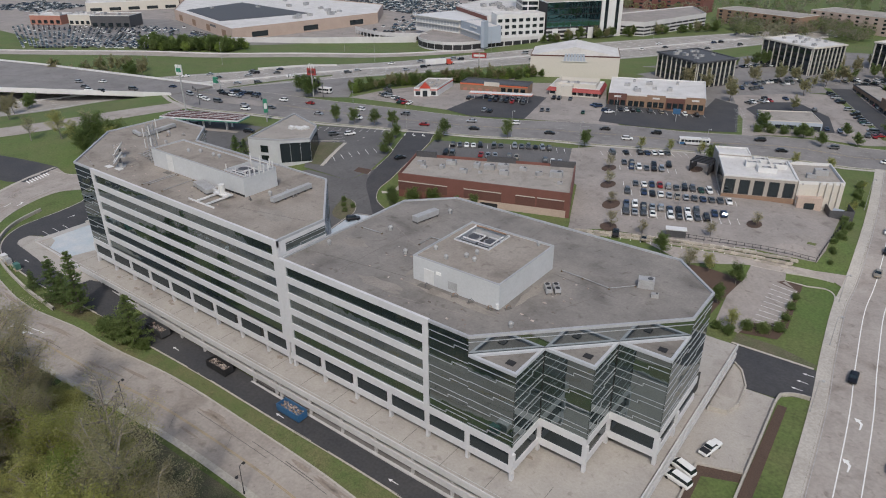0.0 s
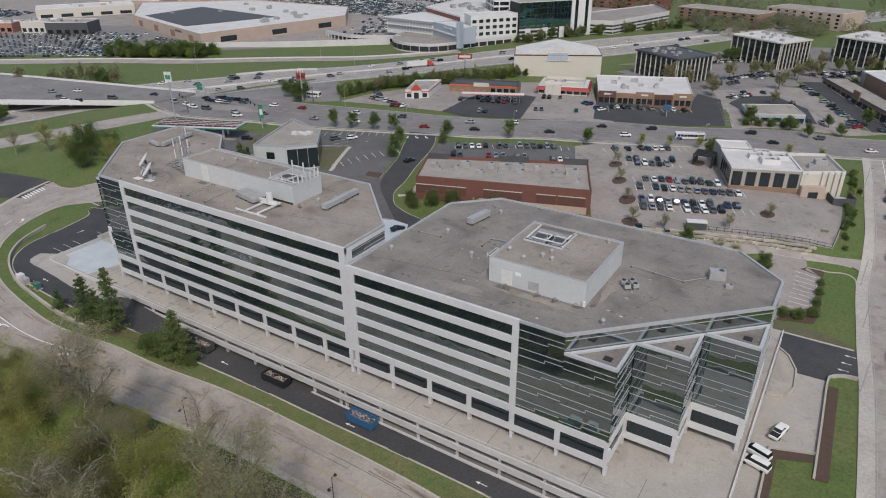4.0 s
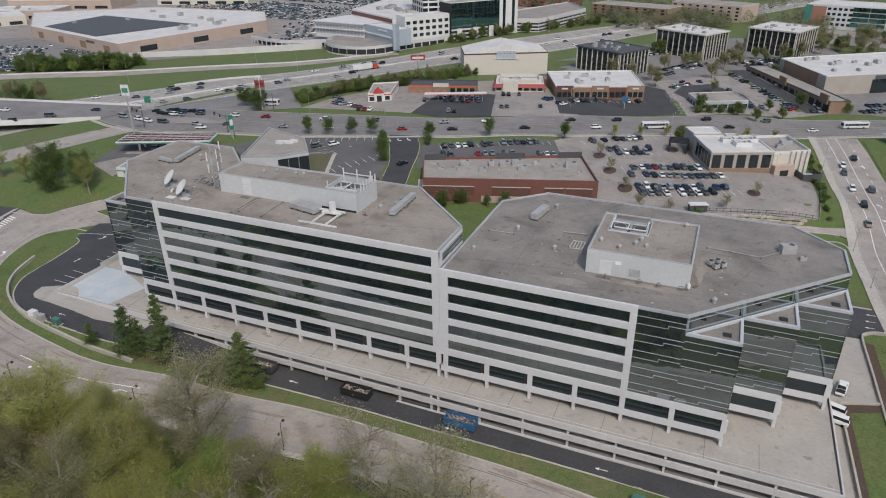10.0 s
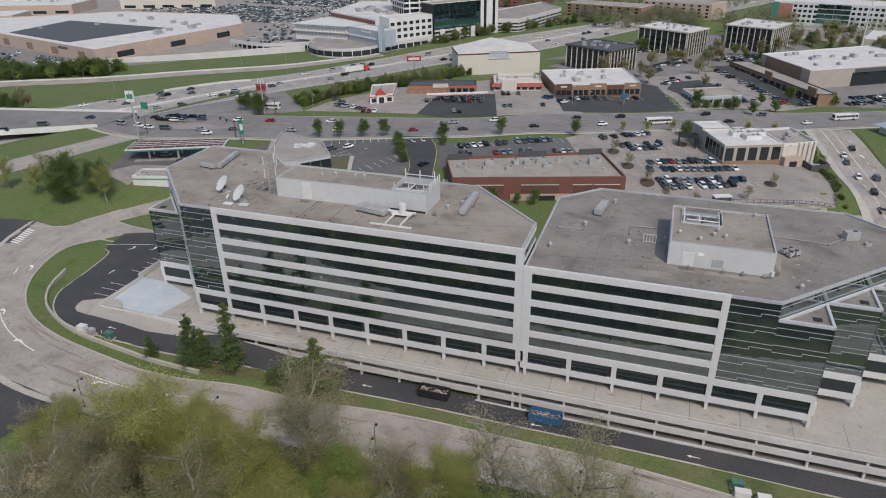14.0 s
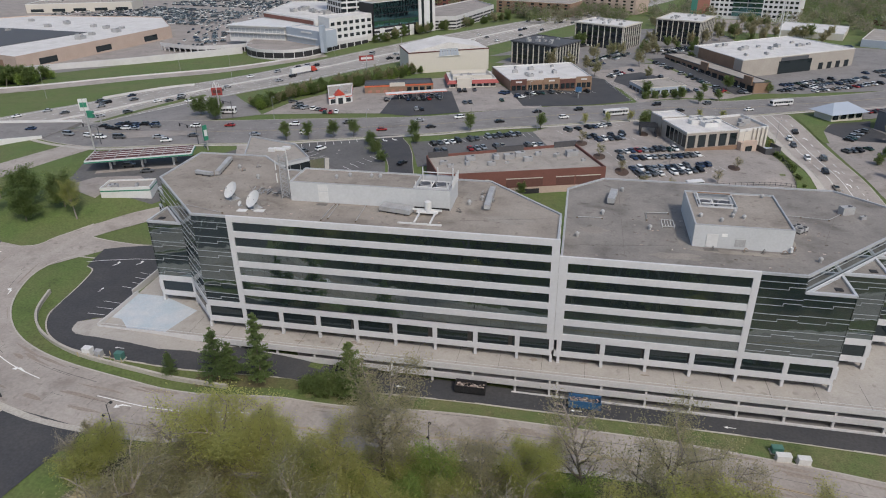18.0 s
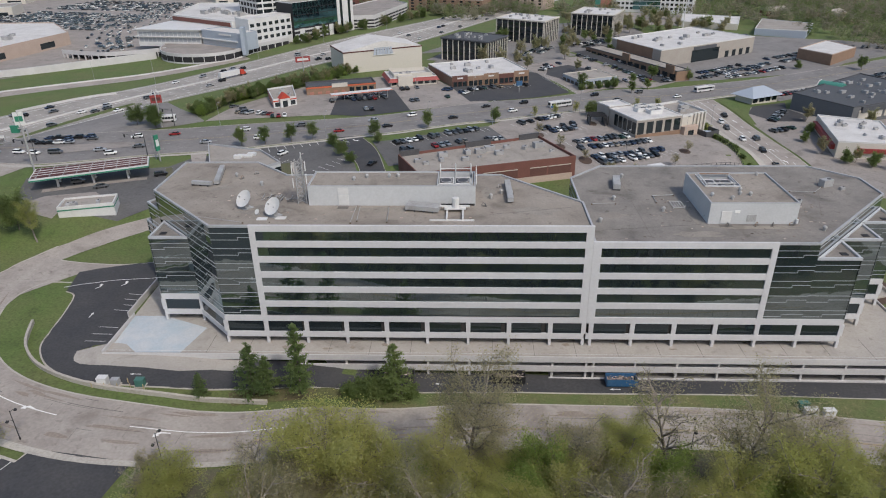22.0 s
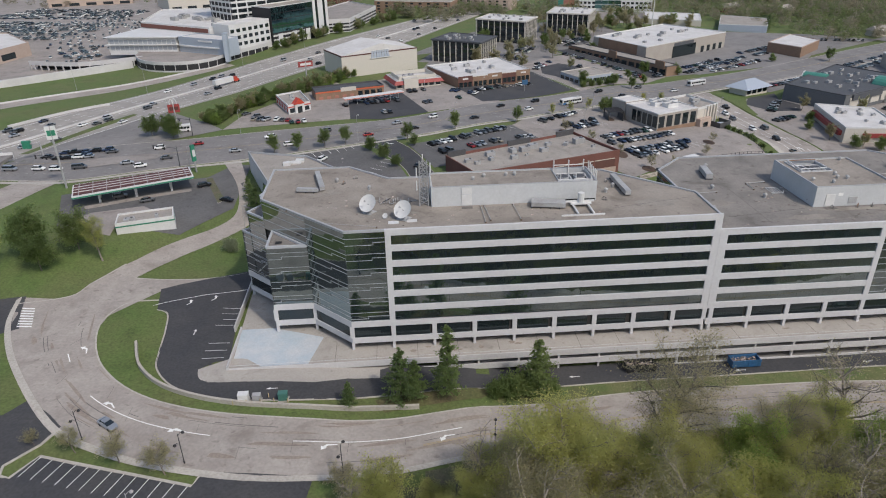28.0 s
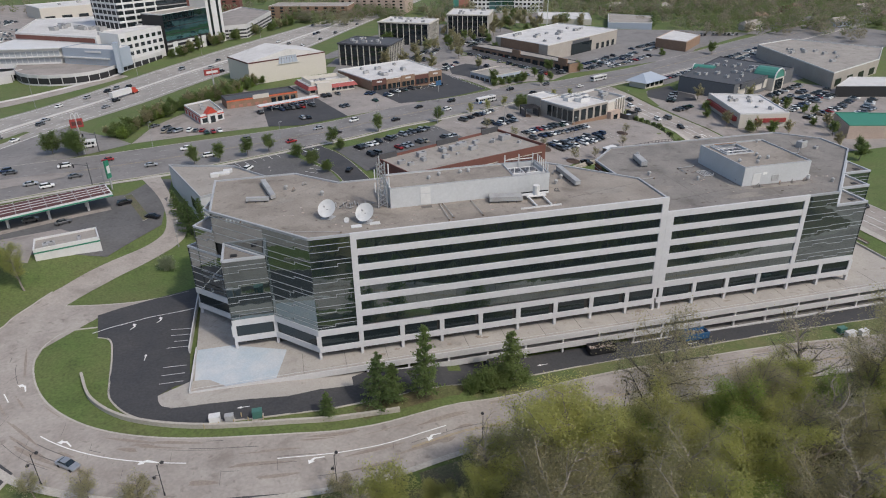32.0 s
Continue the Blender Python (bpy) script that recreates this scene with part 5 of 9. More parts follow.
# burger restaurant
BG = [(-215, 258.5), (-205.5, 265.5), (-213, 289), (-224, 281)]
b = block("burger_restaurant", "white fast-food restaurant with red trim and an arched entrance", BG, 5, 9.6, "white", "roof_grey", 0.8, "white")
part("trim", ring(inset(BG, -0.08), 0.15, 8.2, 8.7), "red", b)
openings(b, BG[0], BG[1], 5.8, 7.8, 3, 0.6)
openings(b, BG[3], BG[0], 5.8, 7.8, 5, 0.5, "red", "panel")
ga = along(BG[0], BG[1])[0]
e = part("entrance_gable", prism([(3.2, -0.8), (8.0, -0.8), (8.0, 1.5), (3.2, 1.5)], 5, 9.4), "white", b)
e.matrix_basis = ga
bm = bmesh.new()
v = [bm.verts.new(p) for p in ((2.8, -1, 9.4), (8.4, -1, 9.4), (5.6, -1, 12.2), (2.8, 2, 9.4), (8.4, 2, 9.4), (5.6, 2, 12.2))]
for f in ((0, 1, 2), (5, 4, 3), (0, 2, 5, 3), (1, 4, 5, 2), (0, 3, 4, 1)):
    bm.faces.new([v[i] for i in f])
e = part("gable_roof", bm, "red", b)
e.matrix_basis = ga
e = part("door", box(4.4, 6.8, -0.9, -0.7, 5, 8.3), "glass_dark", b)
e.matrix_basis = ga
units(BG, 8.86, 6, 11, 0.8, 30)
# drive-in restaurant with stalls
DD = [(-205, 284.5), (-171, 296), (-174.5, 307), (-208, 296)]
b = block("drive_in_restaurant", "low brick drive-in with orange panels", DD, 4.6, 9.5, "brick_brown", "roof_dark", 0.8, "metal_dark")
openings(b, DD[0], DD[1], 5.2, 6.6, 5, 0.5, "terracotta", "panel", 0.02, 0.58, 0.15)
openings(b, DD[0], DD[1], 8.3, 9.0, 1, 1.0, "orange_red", "fascia_stripe", 0.0, 1.0, 0.12)
openings(b, DD[0], DD[1], 5.0, 7.6, 4, 0.7, "glass_dark", "window", 0.6, 0.98)
openings(b, DD[0], DD[1], 8.2, 10.2, 1, 0.9, "cream", "panel", 0.35, 0.6, 0.2)
st = thing("stall_canopy", "long white canopy with an orange stripe over parking stalls", "canopy", -175, 278, 4.6)
SC = [(-189.5, 270.5), (-161, 283), (-162.5, 287), (-191, 274.5)]
part("roof", prism(SC, 8.0, 8.5), "white", st)
part("stripe", ring(inset(SC, -0.06), 0.1, 8.1, 8.4), "orange_red", st)
for k in range(7):
    u = (k + 0.5) / 7
    x, y = SC[0][0] + u * (SC[1][0] - SC[0][0]) - 0.6, SC[0][1] + u * (SC[1][1] - SC[0][1]) + 2
    part("post", tube([(x, y, lie(x, y)), (x, y, 8)], 0.12, 6), "white", st)
# big pale hall with a gable light
GY = [(-195, 339), (-151, 362), (-163, 387), (-207, 364)]
b = block("pale_hall", "large windowless cream hall with a brown eave and a blue skylight", GY, 3.5, 16.6, "cream", "roof_white", 0.3, "brick_brown")
part("eave", ring(inset(GY, -0.1), 0.3, 15.9, 16.6), "dark_red", b)
bm = bmesh.new()
c0, c1 = [(GY[0][i] + GY[1][i]) / 2 for i in (0, 1)], [(GY[2][i] + GY[3][i]) / 2 for i in (0, 1)]
v = [bm.verts.new(p) for p in ((*GY[0], 16.5), (*GY[1], 16.5), (*GY[2], 16.5), (*GY[3], 16.5), (*c0, 21.2), (*c1, 21.2))]
for f in ((0, 4, 5, 3), (4, 1, 2, 5), (0, 1, 4), (2, 3, 5)):
    bm.faces.new([v[i] for i in f])
part("gable_roof", bm, "roof_white", b)
gm, gl = along(GY[0], GY[1])
for k in range(7):
    x0 = gl / 2 - 6.3 + k * 1.8
    lean = (k - 3) * 0.22
    bm = bmesh.new()
    v = [bm.verts.new(p) for p in ((x0, -0.5, 13.6), (x0 + 1.5, -0.5, 13.6), (x0 + 1.35 - lean, -0.12, 17.6), (x0 + 0.15 - lean, -0.12, 17.6), (x0, 0.1, 13.6), (x0 + 1.5, 0.1, 13.6), (x0 + 1.35 - lean, 0.1, 17.6), (x0 + 0.15 - lean, 0.1, 17.6))]
    for f in ((0, 1, 2, 3), (1, 5, 6, 2), (5, 4, 7, 6), (4, 0, 3, 7), (3, 2, 6, 7), (4, 5, 1, 0)):
        bm.faces.new([v[n] for n in f])
    part("skylight_pane", bm, "blue_grey", b).matrix_basis = gm
part("skylight_frame", box((gl / 2 - 6.8, gl / 2 + 6.8, -0.6, 0.05, 13.3, 13.6), (gl / 2 - 5.6, gl / 2 + 5.6, -0.3, 0.05, 17.6, 17.85)), "white", b).matrix_basis = gm
# red-roofed restaurant
RR = [(-164.5, 307), (-140, 314), (-146, 333), (-170, 326)]
b = block("red_roof_restaurant", "restaurant with a bright red sloped eave", RR, 4, 8.6, "cream", "roof_white", 0.8, "white")
bm = bmesh.new()
o, n = ccw(inset(RR, -1.4)), ccw(RR)
lo, hi = [bm.verts.new((x, y, 6.5)) for x, y in o], [bm.verts.new((x, y, 8.3)) for x, y in inset(RR, -0.1)]
for k in range(4):
    bm.faces.new((lo[k], lo[(k + 1) % 4], hi[(k + 1) % 4], hi[k]))
part("eave", bm, "red_dull", b)
tm, tl = along(RR[0], RR[1])
part("entrance_tower", box(4, 12, -1.6, 3, 4, 9.6), "cream", b).matrix_basis = tm
part("upper_wall", ring(inset(RR, 2.2), 0.3, 8.2, 10.2), "cream", b)
openings(b, RR[0], RR[1], 4.8, 6.4, 7, 0.7)
openings(b, RR[1], RR[2], 4.8, 6.4, 5, 0.7)
units(RR, 7.86, 5, 3, 0.9, 15)
# row of shops with a white roof
SH = [(-131.5, 306), (-89.5, 321.5), (-102, 360), (-146, 342)]
b = block("shop_row", "row of shops with brick-and-tan fronts and a white roof", SH, 3.6, 9.6, "brick_brown", "roof_white", 0.6, "white")
for k, mt in enumerate(("brick_dark", "brick_brown", "brick_brown", "brick_dark", "brick_brown")):
    s0 = k / 5
    openings(b, SH[0], SH[1], 3.6, 9.8 if k % 2 == 0 else 8.8, 1, 0.96, mt, "shop_front", s0, s0 + 0.2, 0.25)
    openings(b, SH[0], SH[1], 4.0, 6.6, 3, 0.8, "glass_dark", "window", s0 + 0.01, s0 + 0.19, 0.35)
    if k % 2 == 0:
        openings(b, SH[0], SH[1], 8.0, 8.8, 1, 0.6, "white", "sign_panel", s0 + 0.04, s0 + 0.16, 0.36)
openings(b, SH[1], SH[2], 4.0, 6.6, 2, 0.7)
units(SH, 9.06, 8, 9, 1.2, 22)


def fin_office(poly, z0, z1, label, roof, seed):
    """Dark glazed office with pale vertical fins all round."""
    b = block("fin_office", label, poly, z0, z1, "black", roof, 0.5, "metal_dark" if roof == "roof_dark" else "cream")
    for p, q in zip(poly, poly[1:] + poly[:1]):
        m, L = along(p, q)
        n = 9
        me = mesh_of("fin", box(-0.22, 0.22, -0.6, 0.0, 0, z1 - z0 - 1.2), M["cream"])
        for k in range(n):
            piece("fin", me, b, m @ pose(0.4 + k * (L - 0.8) / (n - 1), 0, z0))
        for f in range(4):
            e = part("window_band", box(0.3, L - 0.3, -0.06, 0.1, z0 + 1 + f * (z1 - z0 - 2) / 4, z0 + 1 + (f + 0.62) * (z1 - z0 - 2) / 4), "glass_dark", b)
            e.matrix_basis = m
    part("cornice", ring(inset(poly, -0.9), 1.2, z1 - 0.9, z1 - 0.1), "roof_dark" if roof == "roof_dark" else "cream", b)
    units(poly, z1 - 0.4, 10, seed, 1.1, -35)


fin_office([(-140, 391), (-111, 372), (-98, 396), (-126, 416)], 2.5, 16.7, "four-storey black office with a dark roof and pale fins", "roof_dark", 21)
fin_office([(-102, 470), (-69, 446.5), (-56, 471), (-88, 496)], 2, 18.2, "four-storey black office with a white roof and pale fins", "roof_white", 22)
fin_office([(-43, 493), (-14, 477), (0, 510), (-28, 529)], 1, 18.2, "distant black office with a white roof and pale fins", "roof_white", 23)
# supermarket and its arcade
BB = [(-3, 378), (73, 428), (44, 474), (-24, 426)]
b = block("supermarket", "large brick supermarket with a broad white roof", BB, -2, 9.8, "greige", "roof_white", 0.6, "white")
openings(b, BB[0], BB[1], -1.5, 6.5, 1, 0.9, "glass_dark", "entrance_glazing", 0.3, 0.62, 0.3)
openings(b, BB[0], BB[1], 2.0, 8.6, 1, 0.8, "roof_dark", "shop_front", 0.3, 0.6, 0.25)
openings(b, BB[0], BB[1], -1.5, 3.0, 4, 0.5, "glass_dark", "window", 0.66, 0.98)
openings(b, BB[3], BB[0], -1, 9.5, 1, 0.98, "brick_brown", "panel", 0.1, 0.85, 0.1)
units(BB, 9.3, 14, 31, 1.4, 33)
AR = [(-42, 424), (-3, 341), (6, 345), (-30, 428)]
b = block("shop_arcade", "low shopping arcade with a dark colonnade", AR, -1.5, 4.6, "brick_brown", "roof_grey", 0.5, "metal_dark")
openings(b, AR[0], AR[1], -1.2, 2.6, 14, 0.72)
for s0 in (0.45, 0.9):
    openings(b, AR[0], AR[1], 2.5, 7.0, 1, 1.0, "brick_brown", "tower", s0, s0 + 0.08, 0.6)
# drive-through bank with a blue fascia
SB = [(-69, 334), (-62.5, 317), (-40, 327), (-48, 345)]
b = block("drive_through_bank", "low bank with a blue fascia and flat tan roof", SB, 0.5, 5.2, "blue_grey", "roof_grey", 0.4, "cream")
openings(b, SB[0], SB[1], 1.2, 3.4, 4, 0.8)
openings(b, SB[1], SB[2], 1.2, 3.4, 5, 0.8)
# pavilion with a blue hip roof
h = thing("hip_roof_bank", "small bank with a pale blue hipped metal roof", "building", 27, 303, -2.3)
HP = [(14, 301), (21, 288.5), (40.5, 298.5), (34, 312)]
part("wall", prism(inset(HP, 2), -3, 1.2), "cream", h)
bm = bmesh.new()
base, apex = [bm.verts.new((x, y, 1.2)) for x, y in ccw(HP)], [bm.verts.new((24, 299, 5)), bm.verts.new((31, 302.5, 5))]
bm.faces.new(base[::-1])
for f in ((base[0], base[1], apex[0]), (base[1], base[2], apex[1], apex[0]), (base[2], base[3], apex[1]), (base[3], base[0], apex[0], apex[1])):
    bm.faces.new(f)
part("roof", bm, "blue_grey", h)
openings(h, inset(HP, 2)[1], inset(HP, 2)[2], -1.6, 0.8, 4, 0.7)
# dark-roofed store with an arched teal entrance
DS = [(38, 284), (53, 255.5), (112, 284), (93, 328)]
b = block("dark_roof_store", "wide low store with a dark roof and grey walls", DS, -3, 5.6, "wall_grey", "roof_dark", 0.5, "metal_dark")
openings(b, DS[1], DS[2], -1, 3.5, 4, 0.8, "cream", "shop_front", 0.05, 0.6, 0.3)
units(DS, 5.1, 22, 41, 1.1, 27)
openings(b, DS[1], DS[2], 2.4, 5.2, 1, 1.0, "roof_dark", "awning", 0.08, 0.46, 1.0)


def arched_entrance(p, q, radius, label):
    ar = thing("arched_entrance", label, "canopy", q[0], q[1], -3)
    am = along(p, q)[0]
    bm = bmesh.new()
    prof = [(radius * math.cos(a * math.pi / 10), 4 + 0.83 * radius * math.sin(a * math.pi / 10)) for a in range(11)]
    fr, bk = [bm.verts.new(am @ Vector((x + radius, -3, z))) for x, z in prof], [bm.verts.new(am @ Vector((x + radius, 9, z))) for x, z in prof]
    for k in range(10):
        bm.faces.new((fr[k], fr[k + 1], bk[k + 1], bk[k]))
    bm.faces.new(fr)
    bm.faces.new(bk[::-1])
    part("vault", bm, "teal", ar)
    part("base", prism([am @ Vector(c) for c in ((0, -3, 0), (2 * radius, -3, 0), (2 * radius, 9, 0), (0, 9, 0))], -3, 4), "cream", ar)
    rim = [am @ Vector((radius + (radius - 0.2) * math.cos(a * math.pi / 10), -3.1, 4 + 0.83 * (radius - 0.2) * math.sin(a * math.pi / 10))) for a in range(11)]
    part("rim", tube(rim, [0.4] * 11, 6), "white", ar, "white rim of the arch")
    front = [am @ Vector((c, -3.12, 0)) for c in (1.4, 2 * radius - 1.4)]
    openings(ar, front[0][:2], front[1][:2], -2.8, 3.2, 3, 0.85)


arched_entrance((85, 270), (97, 276), 6, "round-topped teal metal entrance canopy")
arched_entrance((66.5, 307.1), (61.8, 303.3), 3, "rear teal entrance arch facing the main road")
# red-and-white restaurant east of the side street
RD = [(25, 211), (48, 207), (57, 240), (35, 251)]
b = block("diner", "white-roofed diner with dark red awnings", RD, -4, 3.6, "cream", "roof_white", 0.6, "white")
openings(b, RD[3], RD[0], -0.8, 1.2, 1, 0.95, "red_dull", "awning", 0.05, 0.95, 1.6)
openings(b, RD[0], RD[1], -0.8, 1.0, 1, 0.95, "red_dull", "awning", 0.3, 0.95, 0.8)
units(RD, 3.1, 9, 13, 0.9, 10)
TN = [(120, 262), (174, 287), (207, 318), (176, 366), (140, 354), (129, 303)]
b = block("tan_store", "large tan store with a pale roof edge", TN, -3, 6.4, "greige", "roof_grey", 0.6, "white")
openings(b, TN[0], TN[1], -2, 2, 4, 0.5)
units([TN[0], TN[1], TN[3], TN[4]], 5.9, 12, 14, 1.2)
WB = [(108, 246), (140, 236), (160, 252), (131, 262)]
b = block("white_roof_shop", "low dark-fronted shop with a white roof", WB, -3, 3.4, "black", "roof_white", 0.4, "white")
GR = [(60, 184), (80, 178), (95, 195), (70, 204)]
b = block("green_roof_shop", "shop with a green roof", GR, -4, 2.6, "tan", "green", 0.3, "green")
b = block("brown_restaurant", "brown restaurant with a blue-grey front", [(95, 409), (106, 386), (134, 412), (128, 440)], -2, 5, "brick_brown", "roof_white", 0.5, "tan")
b = block("pale_blue_store", "long pale blue store before the woods", [(100, 497), (132, 480), (155, 520), (126, 550)], -1, 5, "blue_grey", "roof_grey", 0.5, "white")
b = block("white_store", "long low white building before the woods", [(53, 538), (95, 519), (112, 562), (70, 586)], 0, 5, "cream", "roof_white", 0.5, "white")

# signs
sg = sign("station_sign", "tall green-and-white filling station sign on a pole", -278, 169.5, 6, 27.5, 3.2, 4.4, 20, ("white", "green"), 0.35)
sign("station_sign", "short green-and-white station price sign", -238.5, 184, 5, 15, 1.7, 6.0, 60, ("green", "white"), 0.3)
sg = sign("restaurant_sign", "tall red restaurant sign with white arches on top", -257, 229, 4.5, 19, 4.6, 3.4, 20, ("red_dull", "dark_red"), 0.4)
for d in (-1.4, 1.4):
    pts = [(d * 0.75 + 0.95 * math.cos(a * math.pi / 8), 0, 14.4 + 3.4 * math.sin(a * math.pi / 8)) for a in range(9)]
    part("arch", tube([(px * 0.7, 0, 14.4 + (pz - 14.4) * 0.7) for px, _, pz in pts], 0.17, 6), "white", sg, local=True)
sign("roadside_sign", "red restaurant sign with pale bars on a pole", -212, 312, 4, 19.5, 8, 2.8, 28, ("red_dull", "white"), 0.4)
sign("lot_sign", "dark blue lot sign", -96, 302, 2.5, 8, 3.2, 2.4, 15, ("blue", "blue"), 0.2)

# ---- across the motorway: medical centre, garage, mall ----
PV = [(-362, 440), (-314, 433.5), (-304, 452), (-352, 478)]
pv = block("medical_pavilion", "white two-storey pavilion with ribbon windows", PV, 6, 16.4, "white", "roof_white", 0.6, "white")
for z in (8, 12):
    openings(pv, PV[0], PV[1], z - 0.4, z + 2.4, 14, 0.86, "pane_grey", "window", 0.02)
part("canopy_slab", prism(inset(PV, -1.6), 11.1, 11.6), "white", pv)
part("canopy_slab", prism(inset(PV, -1.8), 16.0, 16.5), "white", pv)
PF = smooth([(-338, 419), (-330, 403), (-318, 393), (-304, 389.6), (-290, 393), (-281, 404), (-274, 424)], 2)
pd = block("podium_deck", "concrete podium garage with a curved front and long dark openings", PF + [(-256, 455), (-300, 500), (-350, 480)], 1, 7.4, "garage_conc", "lot_tan", 0.9, "garage_conc")
# black panels on the solid wall paint the shade of open levels
for p, q in zip(PF, PF[1:]):
    openings(pd, p, q, 1.9, 5.4, 1, 0.93, "black", "opening")
openings(pd, PF[-1], (-256, 455), 2, 5, 5, 0.85, "black", "opening")
BW = [(-312, 433), (-277, 411.5), (-270, 425), (-303, 447)]
bw = block("blue_wall_wing", "blue-grey curved wing of the medical centre", BW, 6.5, 16.6, "blue_grey", "roof_white", 0.5, "blue_grey")
openings(bw, BW[0], BW[1], 7.2, 10.4, 8, 0.9, "pane_grey", "window", 0.0, 0.85)
openings(bw, BW[0], BW[1], 10.5, 11.3, 1, 1.0, "white", "panel", 0.0, 0.9, 0.8)
hb = block("medical_centre", "large white medical building with a red brick band", [(-352, 482), (-292, 440), (-270, 470), (-246, 488), (-300, 560), (-360, 560)], 5, 21, "white", "roof_white", 0.8, "white")
openings(hb, (-352, 482), (-292, 440), 17, 19.8, 1, 1, "brick", "band", 0.0, 0.98, 0.2)
hw = block("medical_wing", "tall white wing with dark square windows", [(-276, 428), (-254, 460), (-268, 470), (-290, 442)], 5, 23.5, "white", "roof_white", 0.5, "white")
for z in (9, 13.5, 18):
    openings(hw, (-276, 428), (-254, 460), z, z + 2.3, 7, 0.6)
gb = block("glass_block", "teal-glazed front block of the medical centre on white legs", [(-252, 459), (-226, 495), (-240, 508), (-268, 474)], 3, 31, "black", "roof_grey", 0.8, "white")
for z in (13, 17.5, 22, 26.5):
    openings(gb, (-252, 459), (-226, 495), z, z + 4.1, 9, 0.96, "glass_teal", "window")
openings(gb, (-252, 459), (-226, 495), 3, 12, 3, 0.3, "white", "leg", 0, 1, 0.3)
for z in (4.5, 7.5, 10.5):
    openings(gb, (-252, 459), (-226, 495), z, z + 1.2, 1, 1.0, "garage_conc", "floor_band", 0, 0.75, 0.2)
TW = [(-282, 474), (-240, 508), (-262, 535), (-304, 500)]
tw = block("office_tower", "tall dark office tower with a white window grid", TW, 2, 66, "black", "roof_grey", 0.8, "white")
for z in range(22, 64, 4):
    openings(tw, TW[0], TW[1], z, z + 2.4, 8, 0.95, "glass_dark", "window")
    openings(tw, TW[0], TW[1], z + 2.5, z + 3.9, 1, 1.0, "white", "floor_band", 0, 0.55, 0.25)
    openings(tw, TW[0], TW[1], z + 2.8, z + 3.3, 1, 1.0, "metal", "floor_band", 0.55, 1, 0.25)
    openings(tw, TW[3], TW[0], z + 2.5, z + 3.9, 1, 1.0, "white", "floor_band", 0, 1, 0.25)
openings(tw, TW[0], TW[1], 20, 65, 4, 0.12, "white", "mullion", 0, 0.6, 0.3)
openings(tw, TW[3], TW[0], 20, 65, 6, 0.12, "white", "mullion", 0, 1, 0.3)
wt = block("white_tower", "slender white stair tower", [(-226, 496), (-216, 512), (-228, 522), (-238, 506)], 2, 60, "white", "roof_white", 0.5, "white")
openings(wt, (-226, 496), (-216, 512), 6, 58, 2, 0.3, "glass_dark", "window")
PG = [(-227, 514), (-200, 520), (-180, 604), (-207, 650), (-240, 560)]
pg = block("parking_garage", "open concrete parking garage of five levels", PG, 1, 14.5, "garage_conc", "lot_tan", 1.0, "garage_conc")
# black strips stand for the shaded insides of the garage levels
for z in (2, 4.6, 7.2, 9.8):
    openings(pg, PG[0], PG[1], z, z + 1.3, 4, 0.92, "black", "opening")
    openings(pg, PG[1], PG[2], z, z + 1.3, 10, 0.92, "black", "opening")
units([(-345, 484), (-276, 432), (-256, 480), (-330, 550)], 20.2, 18, 61, 2.2, -35)
part("blue_pylon", box(-276.6, -274, 408.5, 414, 3, 21), "blue_grey", bw)
m, L = along(BW[0], BW[1])
part("sign_bar", box(L * 0.45, L * 0.75, -0.4, -0.05, 14.2, 15.2), "white", bw).matrix_basis = m
rd = thing("ramp_deck", "curved concrete ramp deck with long dark openings", "parking deck", -365, 418, 2)
RP = smooth([(-404, 412), (-385, 405), (-362, 402), (-333, 418)], 4)
for a, c in zip(RP, RP[1:]):
    m, L = along(a, c)
    part("ramp_wall", box(0, L + 0.1, 0, 0.6, 4.4, 7.0), "garage_conc", rd).matrix_basis = m
    part("pier", box(0, 0.7, 0, 0.7, -1, 4.4), "garage_conc", rd).matrix_basis = m
    part("ramp_floor", box(0, L + 0.1, 0.6, 9, 4.4, 5.0), "lot_tan", rd).matrix_basis = m
    # black wall paints the shade behind the open ramp bays
    part("back_wall", box(0, L + 0.1, 6, 6.4, -1, 4.4), "black", rd).matrix_basis = m
# retaining wall and upper roads before the medical centre
rw = solo("retaining_wall", prism([(-470, 305), (-395, 357), (-338, 408), (-337, 409.5), (-396, 358.5), (-471, 306.5)], 0, 5.5), "garage_conc", "long pale concrete retaining wall", "wall", kind="structure")
# mall
ML = [(-600, 372), (-452, 326), (-428, 466), (-470, 520), (-600, 520), (-690, 445)]
ml = block("mall", "wide tan shopping mall with white and dark roofs", ML, 2, 11, "tan", "roof_white", 0.8, "tan")
part("dark_roof", prism([(-590, 378), (-500, 350), (-478, 430), (-600, 450)], 10.3, 10.6), "roof_dark", ml)
openings(ml, ML[1], ML[2], 3, 7, 3, 0.3)
openings(ml, ML[0], ML[1], 3, 8, 4, 0.25, "brick_brown", "panel")
openings(ml, ML[0], ML[1], 7.5, 9.2, 1, 0.5, "metal_dark", "sign_bar", 0.62, 0.8)
units([ML[0], ML[1], ML[2], ML[4]], 10.3, 16, 51, 2.0)
